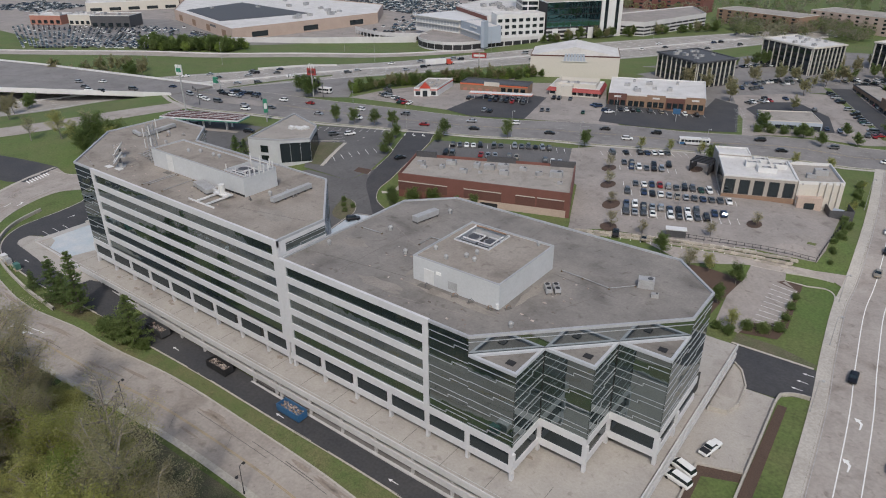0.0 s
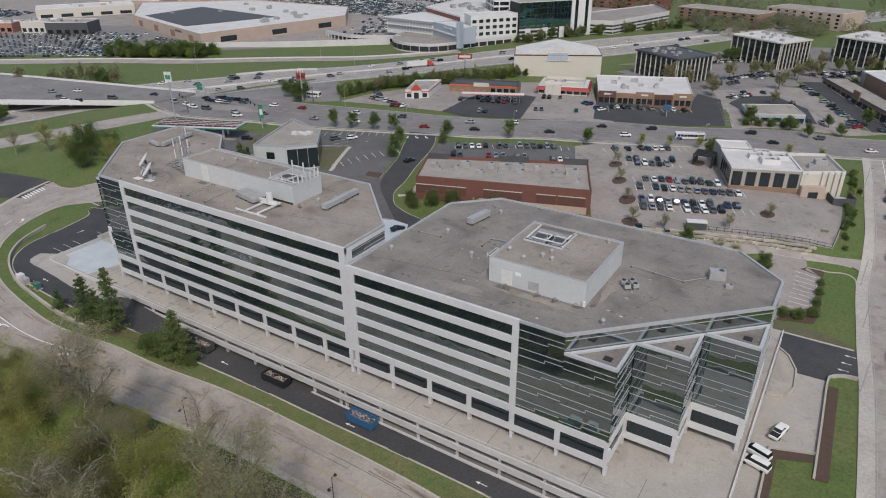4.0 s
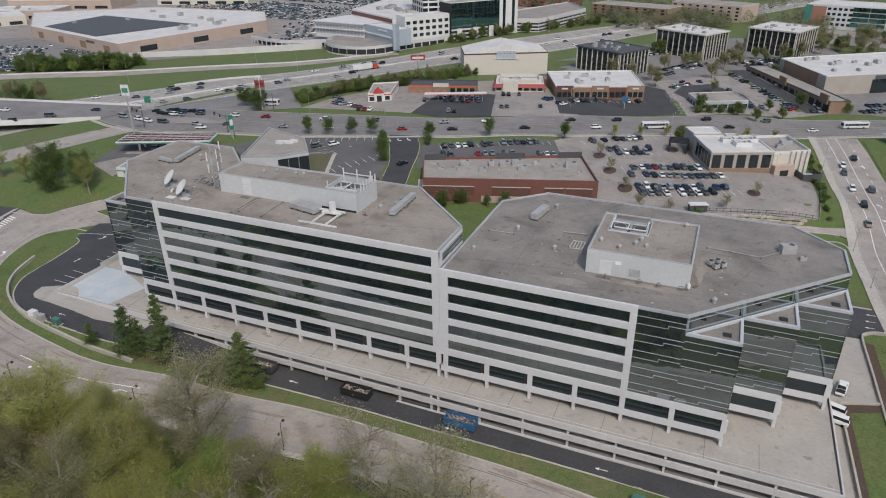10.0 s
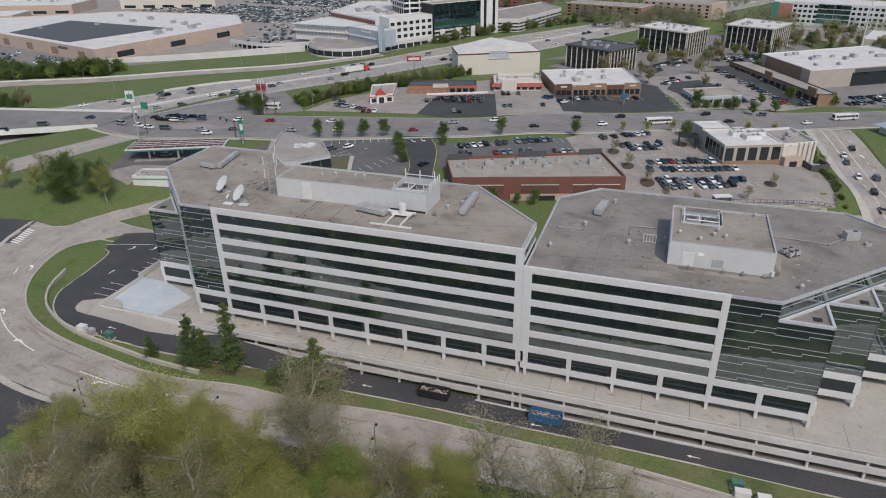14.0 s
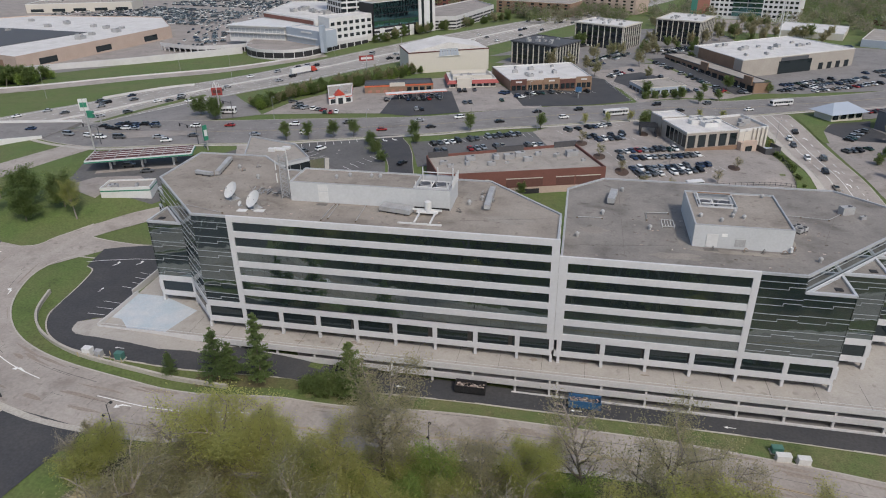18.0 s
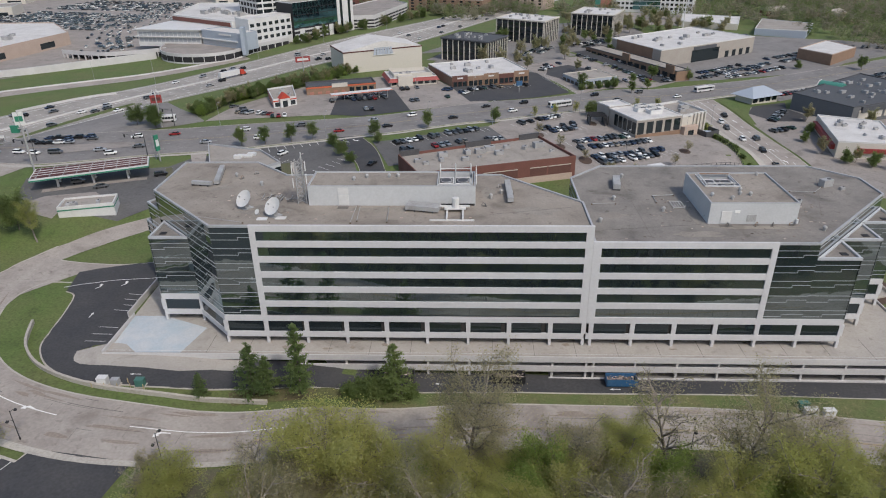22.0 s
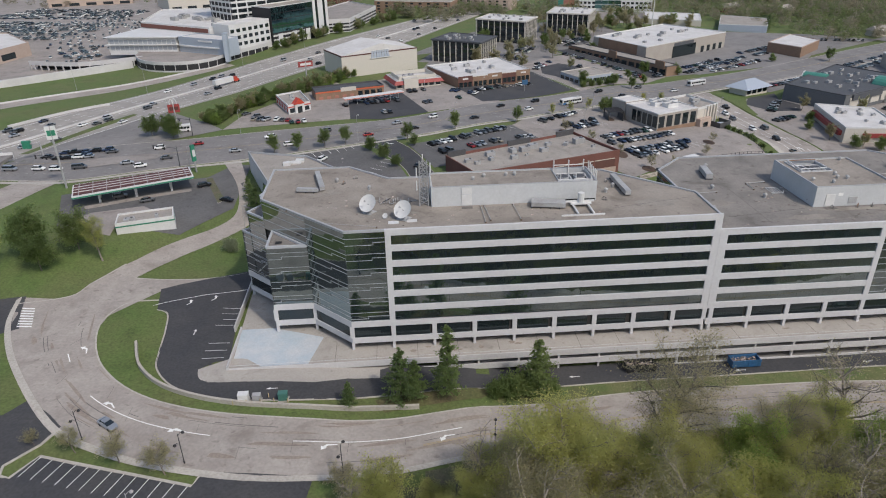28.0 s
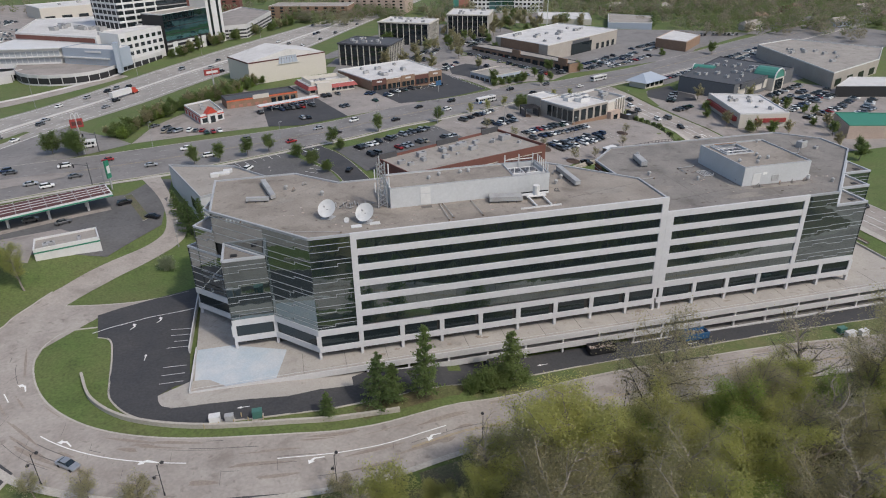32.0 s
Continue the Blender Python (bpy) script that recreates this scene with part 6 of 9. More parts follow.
for x, y, w, d, hgt, rz, wall, roof, lbl in ((-672, 292, 30, 18, 8, 30, "terracotta", "roof_white", "distant mall store with red and cream walls"), (-640, 310, 26, 20, 9, 30, "cream", "roof_white", "distant mall store with plain cream walls"),
                                             (-606, 318, 36, 22, 10, 32, "metal_dark", "roof_grey", "distant dark glazed store"), (-730, 470, 70, 40, 9, 25, "tan", "roof_white", "distant mall store with plain tan walls"),
                                             (-720, 400, 90, 40, 9, 60, "cream", "roof_white", "distant long mall wing with a white roof"), (-770, 560, 120, 60, 10, 20, "tan", "roof_white", "distant long mall wing with a white roof"), (-640, 640, 110, 40, 9, 18, "cream", "roof_grey", "distant long mall wing with a grey roof"), (-700, 760, 120, 50, 10, 12, "cream", "roof_white", "distant long mall wing with a white roof"),
                                             (-520, 820, 90, 50, 10, 15, "tan", "roof_white", "distant mall store with plain tan walls"), (-380, 760, 80, 50, 12, 30, "cream", "roof_white", "distant mall store with plain cream walls")):
    c, s = math.cos(radians(rz)), math.sin(radians(rz))
    poly = [(x + c * a - s * e, y + s * a + c * e) for a, e in ((-w / 2, -d / 2), (w / 2, -d / 2), (w / 2, d / 2), (-w / 2, d / 2))]
    st = block("store", lbl, poly, 1.5, 2 + hgt, wall, roof, 0.6, "white")
    openings(st, poly[0], poly[1], 2.5, 5.5, 5, 0.6)
    units(poly, 2 + hgt - 0.5, 4, int(-x), 1.6, rz)


def flats(poly, z0, z1, label, wall, rows, n):
    b = block("apartment_building", label, poly, z0, z1, wall, "roof_grey", 0.3, "cream")
    step = (z1 - z0 - 1) / rows
    for r in range(rows):
        for p, q in ((poly[0], poly[1]),):
            openings(b, p, q, z0 + 1 + r * step, z0 + 1 + r * step + 1.5, n, 0.35)


flats([(-182, 640), (-110, 612), (-100, 640), (-172, 668)], 3, 15, "distant brick apartment building", "brick_brown", 4, 9)
flats([(-112, 668), (-50, 640), (-36, 670), (-98, 698)], 3, 16, "distant tan apartment building with a grey roof", "tan", 4, 9)
flats([(-300, 700), (-210, 690), (-208, 715), (-298, 725)], 3, 22, "distant brick apartment building", "brick", 5, 9)
tb = block("teal_office", "distant white office with teal window bands", [(0, 640), (85, 610), (100, 650), (15, 680)], 2, 20, "white", "roof_white", 0.5, "white")
for z in (4, 8, 12, 16):
    openings(tb, (0, 640), (85, 610), z, z + 2.0, 22, 0.62)
openings(tb, (0, 640), (85, 610), 3, 19.4, 1, 1.0, "teal", "corner_bay", 0.0, 0.06, 0.5)
openings(tb, (0, 640), (85, 610), 3, 18.6, 1, 1.0, "terracotta", "panel", 0.06, 0.18, 0.25)
for z in (4, 8, 12, 16):
    openings(tb, (0, 640), (85, 610), z, z + 3.2, 4, 0.94, "glass_teal", "teal_window", 0.4, 0.68, 0.3)
pl = thing("mast", "very tall slender white flag mast", "mast", 46, 502, 0)
part("pole", tube([(0, 0, 0), (0, 0, 45)], [0.5, 0.25], 8), "white", pl, local=True)
sheet("parking_lot", [[(-1000, 220), (-760, 250), (-600, 240), (-520, 285), (-471, 307), (-396, 358.5), (-340, 412), (-352, 482), (-300, 560), (-250, 600), (-240, 700), (-420, 900), (-1000, 900)]], 0.1, "lot_tan", "vast tan paved ground of the mall", "parking lot")
# lots across the motorway
sheet("parking_lot", [[(-552, 226), (-450, 292), (-396, 352), (-450, 326), (-600, 372), (-720, 300)]], 0.12, "asphalt_old", "vast grey mall parking lot", "parking lot")
sheet("parking_lot", [[(-428, 466), (-396, 360), (-340, 412), (-352, 482), (-360, 600), (-300, 760), (-640, 800), (-470, 520)]], 0.12, "lot_tan", "pale mall parking lot", "parking lot")
sheet("parking_lot", [[(-3, 340), (-3, 378), (73, 428), (120, 470), (160, 440), (100, 372)]], 0.12, "asphalt_old", "grey asphalt lot of the supermarket", "parking lot")
sheet("parking_lot", [[(12, 200), (10, 282), (38, 284), (53, 255), (112, 284), (140, 230), (70, 170), (14, 170)]], 0.12, "lot_tan", "tan lots east of the side street", "parking lot")
sheet("parking_lot", [[(40, 300), (38, 318), (140, 366), (150, 300), (112, 284), (93, 328), (60, 312)]], 0.12, "asphalt_old", "grey lots beside the road", "parking lot")
sheet("parking_lot", [[(-20, 562), (60, 540), (110, 600), (84, 607), (0, 636), (-40, 612)]], 0.12, "lot_tan", "pale lot before the distant teal office", "parking lot")
sheet("parking_lot", [[(-158, 412), (-141, 421), (-60, 521), (8, 560), (-24, 560), (-66, 545), (-110, 500)]], 0.11, "asphalt_old", "grey lane behind the black offices", "parking lot")
sheet("parking_lot", [[(14, 275), (22, 263), (36, 262), (41, 272), (36.5, 284), (41, 297), (21, 287)]], 0.19, "asphalt_new", "dark asphalt lot beside the hip-roofed bank", "parking lot")
sheet("lawn", [[(9.5, 258), (12, 258), (14, 274), (20, 287), (13, 301), (7, 297)]], 0.2, "grass", "narrow lawn beside the hip-roofed bank", "ground")
sheet("parking_lot", [[(-77, 347), (-69.5, 336), (-48, 346.5), (-39, 327), (-35, 331), (-42, 358), (-60, 377), (-74, 366)]], 0.2, "asphalt_new", "dark asphalt lot behind the drive-through bank", "parking lot")
sheet("drive", [[(-43, 423.5), (-4, 340.5), (-13, 336), (-52, 419)]], 0.2, "asphalt_new", "dark asphalt drive along the shopping arcade", "road")
sheet("lawn", [[(-52.4, 419), (-14.4, 338), (-17, 336.6), (-55, 417.6)]], 0.2, "grass", "grass strip beside the arcade drive", "ground")
sheet("parking_lot", [[(-150, 386), (-140, 420), (-60, 520), (10, 560), (20, 470), (-40, 430), (-60, 400), (-95, 372)]], 0.12, "asphalt_old", "grey asphalt lots of the offices", "parking lot")


# small houses and shops in the wooded quarter beyond
def house(x, y, w, d, rz, wall, roof, lbl):
    z = lie(x, y)
    h = thing("house", lbl, "house", x, y, z, rz, group="distant houses")
    part("wall", box(-w / 2, w / 2, -d / 2, d / 2, -0.5, 4.2), wall, h, local=True)
    bm = bmesh.new()
    v = [bm.verts.new(p) for p in ((-w / 2 - .6, -d / 2 - .6, 4.1), (w / 2 + .6, -d / 2 - .6, 4.1), (w / 2 + .6, d / 2 + .6, 4.1), (-w / 2 - .6, d / 2 + .6, 4.1), (-w / 2 + 1, 0, 7.4), (w / 2 - 1, 0, 7.4))]
    for f in ((0, 1, 5, 4), (2, 3, 4, 5), (1, 2, 5), (3, 0, 4), (3, 2, 1, 0)):
        bm.faces.new([v[i] for i in f])
    part("roof", bm, roof, h, local=True)
    for k in range(4):
        part("window", box(-w / 2 + (k + 0.3) * w / 4, -w / 2 + (k + 0.7) * w / 4, -d / 2 - 0.05, -d / 2 + 0.1, 1.2, 2.8), "glass_dark", h, local=True)


for x, y, w, d, rz, wall, roof, lbl in ((212, 459, 22, 10, 20, "cream", "roof_grey", "white house with a grey roof among trees"), (318, 541, 30, 14, 30, "brick", "brick", "red brick house among trees"), (290, 450, 18, 12, 10, "blue_grey", "roof_grey", "blue-grey house with a grey roof among trees"),
                                        (349, 464, 24, 12, 40, "tan", "brick_brown", "tan house with a brown roof among trees"), (250, 500, 18, 10, 25, "cream", "brick_brown", "cream house with a brown roof among trees"), (380, 520, 20, 12, 15, "white", "roof_grey", "white house with a grey roof among trees"),
                                        (205, 590, 20, 12, 35, "cream", "roof_grey", "white house with a grey roof among trees"), (160, 610, 24, 12, 20, "brick", "roof_grey", "red brick house among trees")):
    house(x, y, w, d, rz, wall, roof, lbl)
sheet("parking_lot", [[(180, 366), (240, 430), (300, 440), (310, 400), (240, 350), (210, 330)]], 0.13, "asphalt_old", "grey lots beyond the tan store", "parking lot")
sheet("road", between(smooth([(200, 430), (260, 470), (330, 500), (420, 520)]), smooth([(194, 440), (254, 481), (326, 512), (420, 533)])), 0.16, "asphalt_old", "grey lane into the wooded quarter", "road")

# ---- on the office roofs ----
def dish(x, y, r, az, name="satellite_dish", label="large white satellite dish on a tilted mount"):
    """Bowl, rim ribs, feed on struts, pedestal."""
    d = thing(name, label, "dish", x, y, RW, az, group="satellite dishes")
    part("pedestal", box((-0.25 * r, 0.25 * r, -0.25 * r, 0.25 * r, 0, 0.5 * r), (-0.6 * r, 0.6 * r, -0.6 * r, 0.6 * r, 0, 0.12)), "metal", d, local=True)
    bm = bmesh.new()
    rings = []
    tilt = Matrix.Translation((0, 0, 1.0 * r)) @ Matrix.Rotation(radians(50), 4, "X")
    for k in range(7):
        q = r * k / 6
        rings.append([bm.verts.new(tilt @ Vector((q * math.cos(a * math.pi / 12), q * math.sin(a * math.pi / 12), 0.22 * q * q / r))) for a in range(24)] if k else [bm.verts.new(tilt @ Vector((0, 0, 0)))])
    for a in range(24):
        bm.faces.new((rings[0][0], rings[1][a], rings[1][(a + 1) % 24]))
        for k in range(1, 6):
            bm.faces.new((rings[k][a], rings[k + 1][a], rings[k + 1][(a + 1) % 24], rings[k][(a + 1) % 24]))
    bowl = part("bowl", bm, "white", d, local=True)
    for a in range(3):
        e = tilt @ Vector((0.9 * r * math.cos(a * 2.09), 0.9 * r * math.sin(a * 2.09), 0.2 * r))
        part("strut", tube([e, tilt @ Vector((0, 0, 0.8 * r))], 0.012 * r, 4), "white", bowl)
    part("feed", tube([tilt @ Vector((0, 0, 0.72 * r)), tilt @ Vector((0, 0, 0.88 * r))], 0.09 * r, 8), "metal", bowl)
    part("mount", tube([(0, 0.1 * r, 0.4 * r), (0, 0.06 * r, 1.0 * r)], 0.14 * r, 6), "metal_dark", d, local=True)
    return d


dish(-171.8, 83.4, 2.05, -35)
dish(-164.3, 79.2, 2.05, -35)
dish(-168.2, 79.8, 0.6, -30, label="small white satellite dish")
for x, y in ((-166.5, 77.3), (-162.6, 77.8)):
    solo("paver_slab", box(x - 1.1, x + 1.1, y - 0.7, y + 0.7, RW, RW + 0.12), "white", "pale concrete ballast slab on the roof", "slab")
rnd = random.Random(3)
jk = thing("cable_rack", "tangle of dark cable trays and pipes on the roof", "pipes", -166, 87.5, RW)
for k in range(22):
    x, y, a, l = rnd.uniform(-3.6, 3.6), rnd.uniform(-1.5, 1.5), rnd.choice((0, 0, 1.57, 0.8)), rnd.uniform(0.8, 3)
    part("tray", tube([(x, y, rnd.uniform(0.15, 0.6)), (x + l * math.cos(a), y + l * math.sin(a), rnd.uniform(0.15, 0.6))], 0.09, 4), rnd.choice(("metal", "metal_dark", "metal")), jk, local=True)
# lattice mast
lm = thing("lattice_mast", "grey steel lattice antenna mast beside the plant room", "mast", -159.6, 86.5, RW)
for cx, cy in ((-1.0, -0.9), (1.0, -0.9), (0, 1.1)):
    part("leg", tube([(cx, cy, 0), (cx * 0.8, cy * 0.8, 10.5)], 0.13, 5), "metal", lm, local=True)
pts = ((-1.0, -0.9), (1.0, -0.9), (0, 1.1))
for k in range(9):
    for i in range(3):
        a, b = pts[i], pts[(i + 1) % 3]
        part("brace", tube([(*a, 0.3 + k * 1.1), (*b, 1.4 + k * 1.1)], 0.07, 4), "metal", lm, local=True)
        part("brace", tube([(*b, 0.3 + k * 1.1), (*a, 1.4 + k * 1.1)], 0.07, 4), "metal", lm, local=True)
for k in range(6):
    part("antenna", tube([(pts[k % 3][0] * 1.5, pts[k % 3][1] * 1.5, 4 + k), (pts[k % 3][0] * 1.5, pts[k % 3][1] * 1.5, 6.2 + k)], 0.14, 6), "white", lm, local=True)
# cradle rig, ducts, fans
rg = thing("window_cleaning_rig", "white steel window-cleaning rig on rails", "rig", -125.5, 80, RW)
part("rail", box((-5.2, 4.2, -3.6, -3.3, 0, 0.3)), "white", rg, local=True)
for x in (-1.8, 1.6):
    part("beam", box(x, x + 0.35, -3.6, 3.4, 0.3, 0.65), "white", rg, local=True)
part("platform", box((-2.2, 2.4, 1.0, 2.8, 0.65, 0.95)), "white", rg, local=True)
part("winch", tube([(0.2, 1.8, 0.95), (0.2, 1.8, 3.1)], 0.75, 10), "white", rg, local=True)
part("jib", box((-3.4, 3.2, 1.7, 2.1, 0.95, 1.3)), "white", rg, local=True)


def duct(pts, w, h, z, label):
    d = thing("duct", label, "duct", pts[0][0], pts[0][1], z)
    for p, q in zip(pts, pts[1:]):
        m, L = along(p, q)
        e = part("run", box(0, L, -w / 2, w / 2, z + 0.4, z + 0.4 + h), "metal", d)
        e.matrix_basis = m
        for k in range(int(L // 2) + 1):
            e = part("support", box(k * 2, k * 2 + 0.15, -w / 2, w / 2, z, z + 0.4), "metal_dark", d)
            e.matrix_basis = m
    return d


duct([(-113.4, 97.5), (-113.2, 86)], 1.3, 1.0, RW, "long grey sheet-metal roof duct")
duct([(-136, 82.9), (-128.8, 81.4)], 2.6, 1.0, RW, "broad grey sheet-metal roof duct")
duct([(-185.3, 108.3), (-183, 97)], 1.2, 0.9, RW, "long grey sheet-metal roof duct")
duct([(-189, 97.3), (-184, 96.4)], 0.9, 0.8, RW, "short grey sheet-metal roof duct")
duct([(-86.2, 103), (-85.2, 109.5)], 1.7, 1.2, RE, "grey sheet-metal air unit with a duct")


def vent(x, y, z, r=0.5, h=0.9):
    v = thing("roof_vent", "pale mushroom roof vent", "vent", x, y, z, group="roof vents")
    part("vent_pipe", tube([(0, 0, 0), (0, 0, h)], r * 0.6, 8), "metal", v, local=True)
    part("cap", tube([(0, 0, h * 0.7), (0, 0, h), (0, 0, h + 0.25)], [r * 0.85, r * 0.85, r * 0.4], 10), "metal", v, local=True)


for x, y, z in ((-117.5, 89, RW), (-115, 92, RW), (-88.1, 97, RE), (-83.2, 112, RE), (-78.2, 90.2, RE), (-70, 86, RE), (-148.3, 89.2, 32.75), (-145.6, 90.8, 32.75), (-140.5, 91, 32.75), (-138.5, 91.2, 32.75),
                (-64.9, 86.1, 29.45), (-62.3, 88.9, 29.45), (-61.5, 91.1, 29.45), (-60.2, 88.4, 29.45), (-68.7, 88, 29.45), (-54.1, 101, 29.45), (-180, 103, RW), (-172, 97, RW), (-47, 80, RE), (-93.5, 84, RE)):
    vent(x, y, z, 0.55 if z < 29 else 0.5)
rtu(-34.5, 106.2, RE, 20, 1.1, 1.3)
rtu(-31.8, 103.6, RE, 20, 0.5)
for x, y in ((-48.4, 94.6), (-47.2, 95.6), (-47.4, 93.4), (-46.2, 94.4)):
    cu = thing("condenser", "dark grey condenser with a round fan on a rack", "air unit", x, y, RE, 40, group="condensers on the roof")
    part("casing", box(-0.55, 0.55, -0.5, 0.5, 0.35, 1.15), "metal", cu, local=True)
    part("fan", tube([(0, 0, 1.15), (0, 0, 1.22)], 0.42, 12), "black", cu, local=True)
    for dx in (-0.5, 0.42):
        part("foot", box(dx, dx + 0.08, -0.5, 0.5, 0, 0.35), "metal_dark", cu, local=True)
jr = random.Random(61)
for x, y, z in ((-66.5, 81.9, RE), (-60.5, 82.3, RE), (-57, 82.2, RE), (-53.2, 82.6, RE), (-50.6, 84.4, RE), (-112.5, 91.5, RW), (-115.6, 95.6, RW), (-118.8, 84.5, RW), (-176, 105, RW), (-178.5, 101.5, RW)):
    jb = thing("pipe_stub", "short rusty pipe stub and valve on the roof", "pipe", x, y, z, jr.uniform(0, 180))
    part("riser", tube([(0, 0, 0), (0, 0, 0.6), (0.5, 0, 0.75), (0.9, 0, 0.3)], 0.09, 6), jr.choice(("metal", "brick_brown", "metal_dark")), jb, local=True)
    part("base", box(-0.35, 0.9, -0.3, 0.3, 0, 0.1), "roof_patch", jb, local=True)
part("wall_sign", box(-65, -63.9, 83.22, 83.3, RE + 2.6, RE + 3.2), "paint", pe)
part("globe_lamp", tube([(-51.6, 83, RE + 0.4), (-51.6, 83, RE + 1.3)], [0.35, 0.3], 8), "white", pe)


def pipe(pts, z, r=0.08):
    p = thing("roof_pipe", "thin roof pipe on blocks", "pipe", pts[0][0], pts[0][1], z)
    part("run", tube([(x, y, z + 0.3) for x, y in pts], r, 5), "metal", p)
    for x, y in pts:
        part("block", box(x - 0.15, x + 0.15, y - 0.15, y + 0.15, z, z + 0.3), "wood", p)


pipe([(-49.5, 102.3), (-45, 102), (-39.4, 101.3), (-36, 105)], RE)
pipe([(-93.7, 94.1), (-88.2, 94.3)], RE)
pipe([(-78.5, 95), (-78.5, 99), (-73.5, 99.5)], RE, 0.12)
pipe([(-147.2, 84), (-147.2, 75)], RW)
pipe([(-146.4, 84), (-146, 76)], RW)
pipe([(-140, 84), (-139.6, 75.5)], RW)
pipe([(-190, 86), (-181, 78), (-170, 75)], RW, 0.05)
fr = thing("roof_walkway_grate", "low white steel grate on the roof", "grate", -74.2, 93.5, RE)
for d in ((-1.3, 1.3, -1.9, -1.8), (-1.3, 1.3, 1.8, 1.9), (-1.3, -1.2, -1.9, 1.9), (1.2, 1.3, -1.9, 1.9), (-0.05, 0.05, -1.9, 1.9), (-0.65, -0.55, -1.9, 1.9), (0.55, 0.65, -1.9, 1.9)):
    part("bar", box(*d, 0.3, 0.42), "white", fr, local=True)
for d in (-1.25, 1.25):
    part("riser", box(d - 0.06, d + 0.06, -1.9, -1.78, 0, 1.0), "white", fr, local=True)
# cooling plant in the wells
for x0, y0, z in ((-66.5, 97.3, 26.6), (-62.6, 97.3, 26.6), (-127.5, 89.8, 29.9), (-123.8, 89.8, 29.9)):
    c = thing("cooling_tower", "grey cooling tower cell with a dark fan", "cooling tower", x0, y0, z)
    part("casing", box(-1.7, 1.7, -2.4, 2.4, -2.0, 2.4), "metal_dark", c, local=True)
    part("fan_ring", tube([(0, 0, 2.4), (0, 0, 2.9)], 1.35, 14), "metal", c, local=True)
    for dy in (-1.9, 1.9):
        part("pipe", tube([(-1.6, dy, 2.75), (1.6, dy, 2.75)], 0.14, 6), "white", c, local=True)
    part("pipe", tube([(1.55, -1.9, 2.75), (1.55, 1.9, 2.75)], 0.14, 6), "white", c, local=True)
    part("fan", tube([(0, 0, 2.88), (0, 0, 2.92)], 1.15, 14), "metal_dark", c, local=True)
for n, z, m in (("rust_rail", 30.35, pe),):
    part("pipe_run", tube([(-68, 100.4, z), (-61, 100.4, z)], 0.16, 6), "brick_brown", m)
    part("pipe_run", tube([(-68, 94, z - 0.2), (-68, 100.4, z)], 0.16, 6), "white", m)
    part("pipe_run", tube([(-67.5, 95, z - 0.3), (-61.2, 95, z - 0.3), (-61.2, 99.6, z - 0.3)], 0.16, 6), "white", m)
for x in (-129, -125.5, -122):
    part("frame_post", tube([(x, 86.3, 31), (x, 86.3, 34.6)], 0.13, 5), "white", pw)
    part("frame_post", tube([(x, 93.3, 31), (x, 93.3, 35.4)], 0.16, 5), "white", pw)
part("frame_beam", tube([(-129, 93.3, 34.2), (-122, 93.3, 34.2)], 0.12, 5), "white", pw)
for k in range(6):
    part("panel_antenna", box(-120.9, -120.7, 86.5 + k * 1.3, 86.8 + k * 1.3, 33.0, 35.0), "white", pw)
part("door", box((-67.8, -65.6, 83.2, 83.35, RE + 0.2, RE + 3.0)), "white", pe, "rust-stained white door")
part("vent_grille", box((-62.3, -60.3, 83.2, 83.36, RE + 0.6, RE + 2.2)), "metal", pe)
part("door", box((-151.3, -149, 84.7, 84.85, RW + 0.2, RW + 2.6)), "white", pw)
part("louvre", box((-151.3, -149, 84.7, 84.84, RW + 2.8, RW + 4.2)), "white", pw)
# black strip on the wall paints the shaded gap at its foot
part("base_gap", box((-130, -121.2, 84.74, 84.8, RW + 0.05, RW + 0.5)), "black", pw)
solo("roof_mat", box(-68.2, -65.4, 81.6, 82.8, RE, RE + 0.05), "roof_patch", "dark rubber walk mat on the roof", "mat")
solo("roof_mat", box(-151.4, -149, 83, 84.2, RW, RW + 0.05), "roof_patch", "dark rubber walk mat on the roof", "mat")

# seams of the felt and sandy worn patches
for p, q, z in (((-50.8, 100.6), (-37, 99.2), RE), ((-93, 80), (-72, 83), RE), ((-90, 100), (-72, 91), RE), ((-84, 76), (-84, 118), RE), ((-62, 104), (-62, 119), RE), ((-44, 88), (-34, 112), RE), ((-70, 76), (-54, 79), RE),
                ((-160, 76), (-172, 92), RW), ((-150, 97), (-118, 96), RW), ((-118, 80), (-100, 84), RW), ((-190, 92), (-172, 104), RW), ((-140, 95), (-140, 103), RW)):
    mm, LL = along(p, q)
    part("roof_seam", box(0, LL, -0.06, 0.06, z, z + 0.015), jr.choice(("roof_patch", "roof_patch2", "roof_sand")), office).matrix_basis = mm
for x, y, rx, ry, z in ((-60, 81.6, 9, 1.0, RE), (-72, 88, 1.2, 5, RE), (-50, 92, 0.9, 5, RE), (-74, 78, 5, 1.6, RE), (-90, 88, 3, 1.6, RE), (-140, 82.6, 13, 1.2, RW), (-168, 82, 6, 2.6, RW), (-108, 82, 5, 2, RW), (-183, 96, 4, 2, RW), (-118, 92, 1.5, 4, RW)):
    a0 = jr.uniform(0, 6)
    ragged = [(x + rx * (1 + 0.22 * math.sin(5 * a * 0.35 + a0) + 0.12 * math.sin(11 * a * 0.35 + a0)) * math.cos(a * 0.35), y + ry * (1 + 0.25 * math.sin(4 * a * 0.35 + a0)) * math.sin(a * 0.35)) for a in range(18)]
    part("worn_patch", prism(ragged, z, z + 0.008), "roof_sand", office)
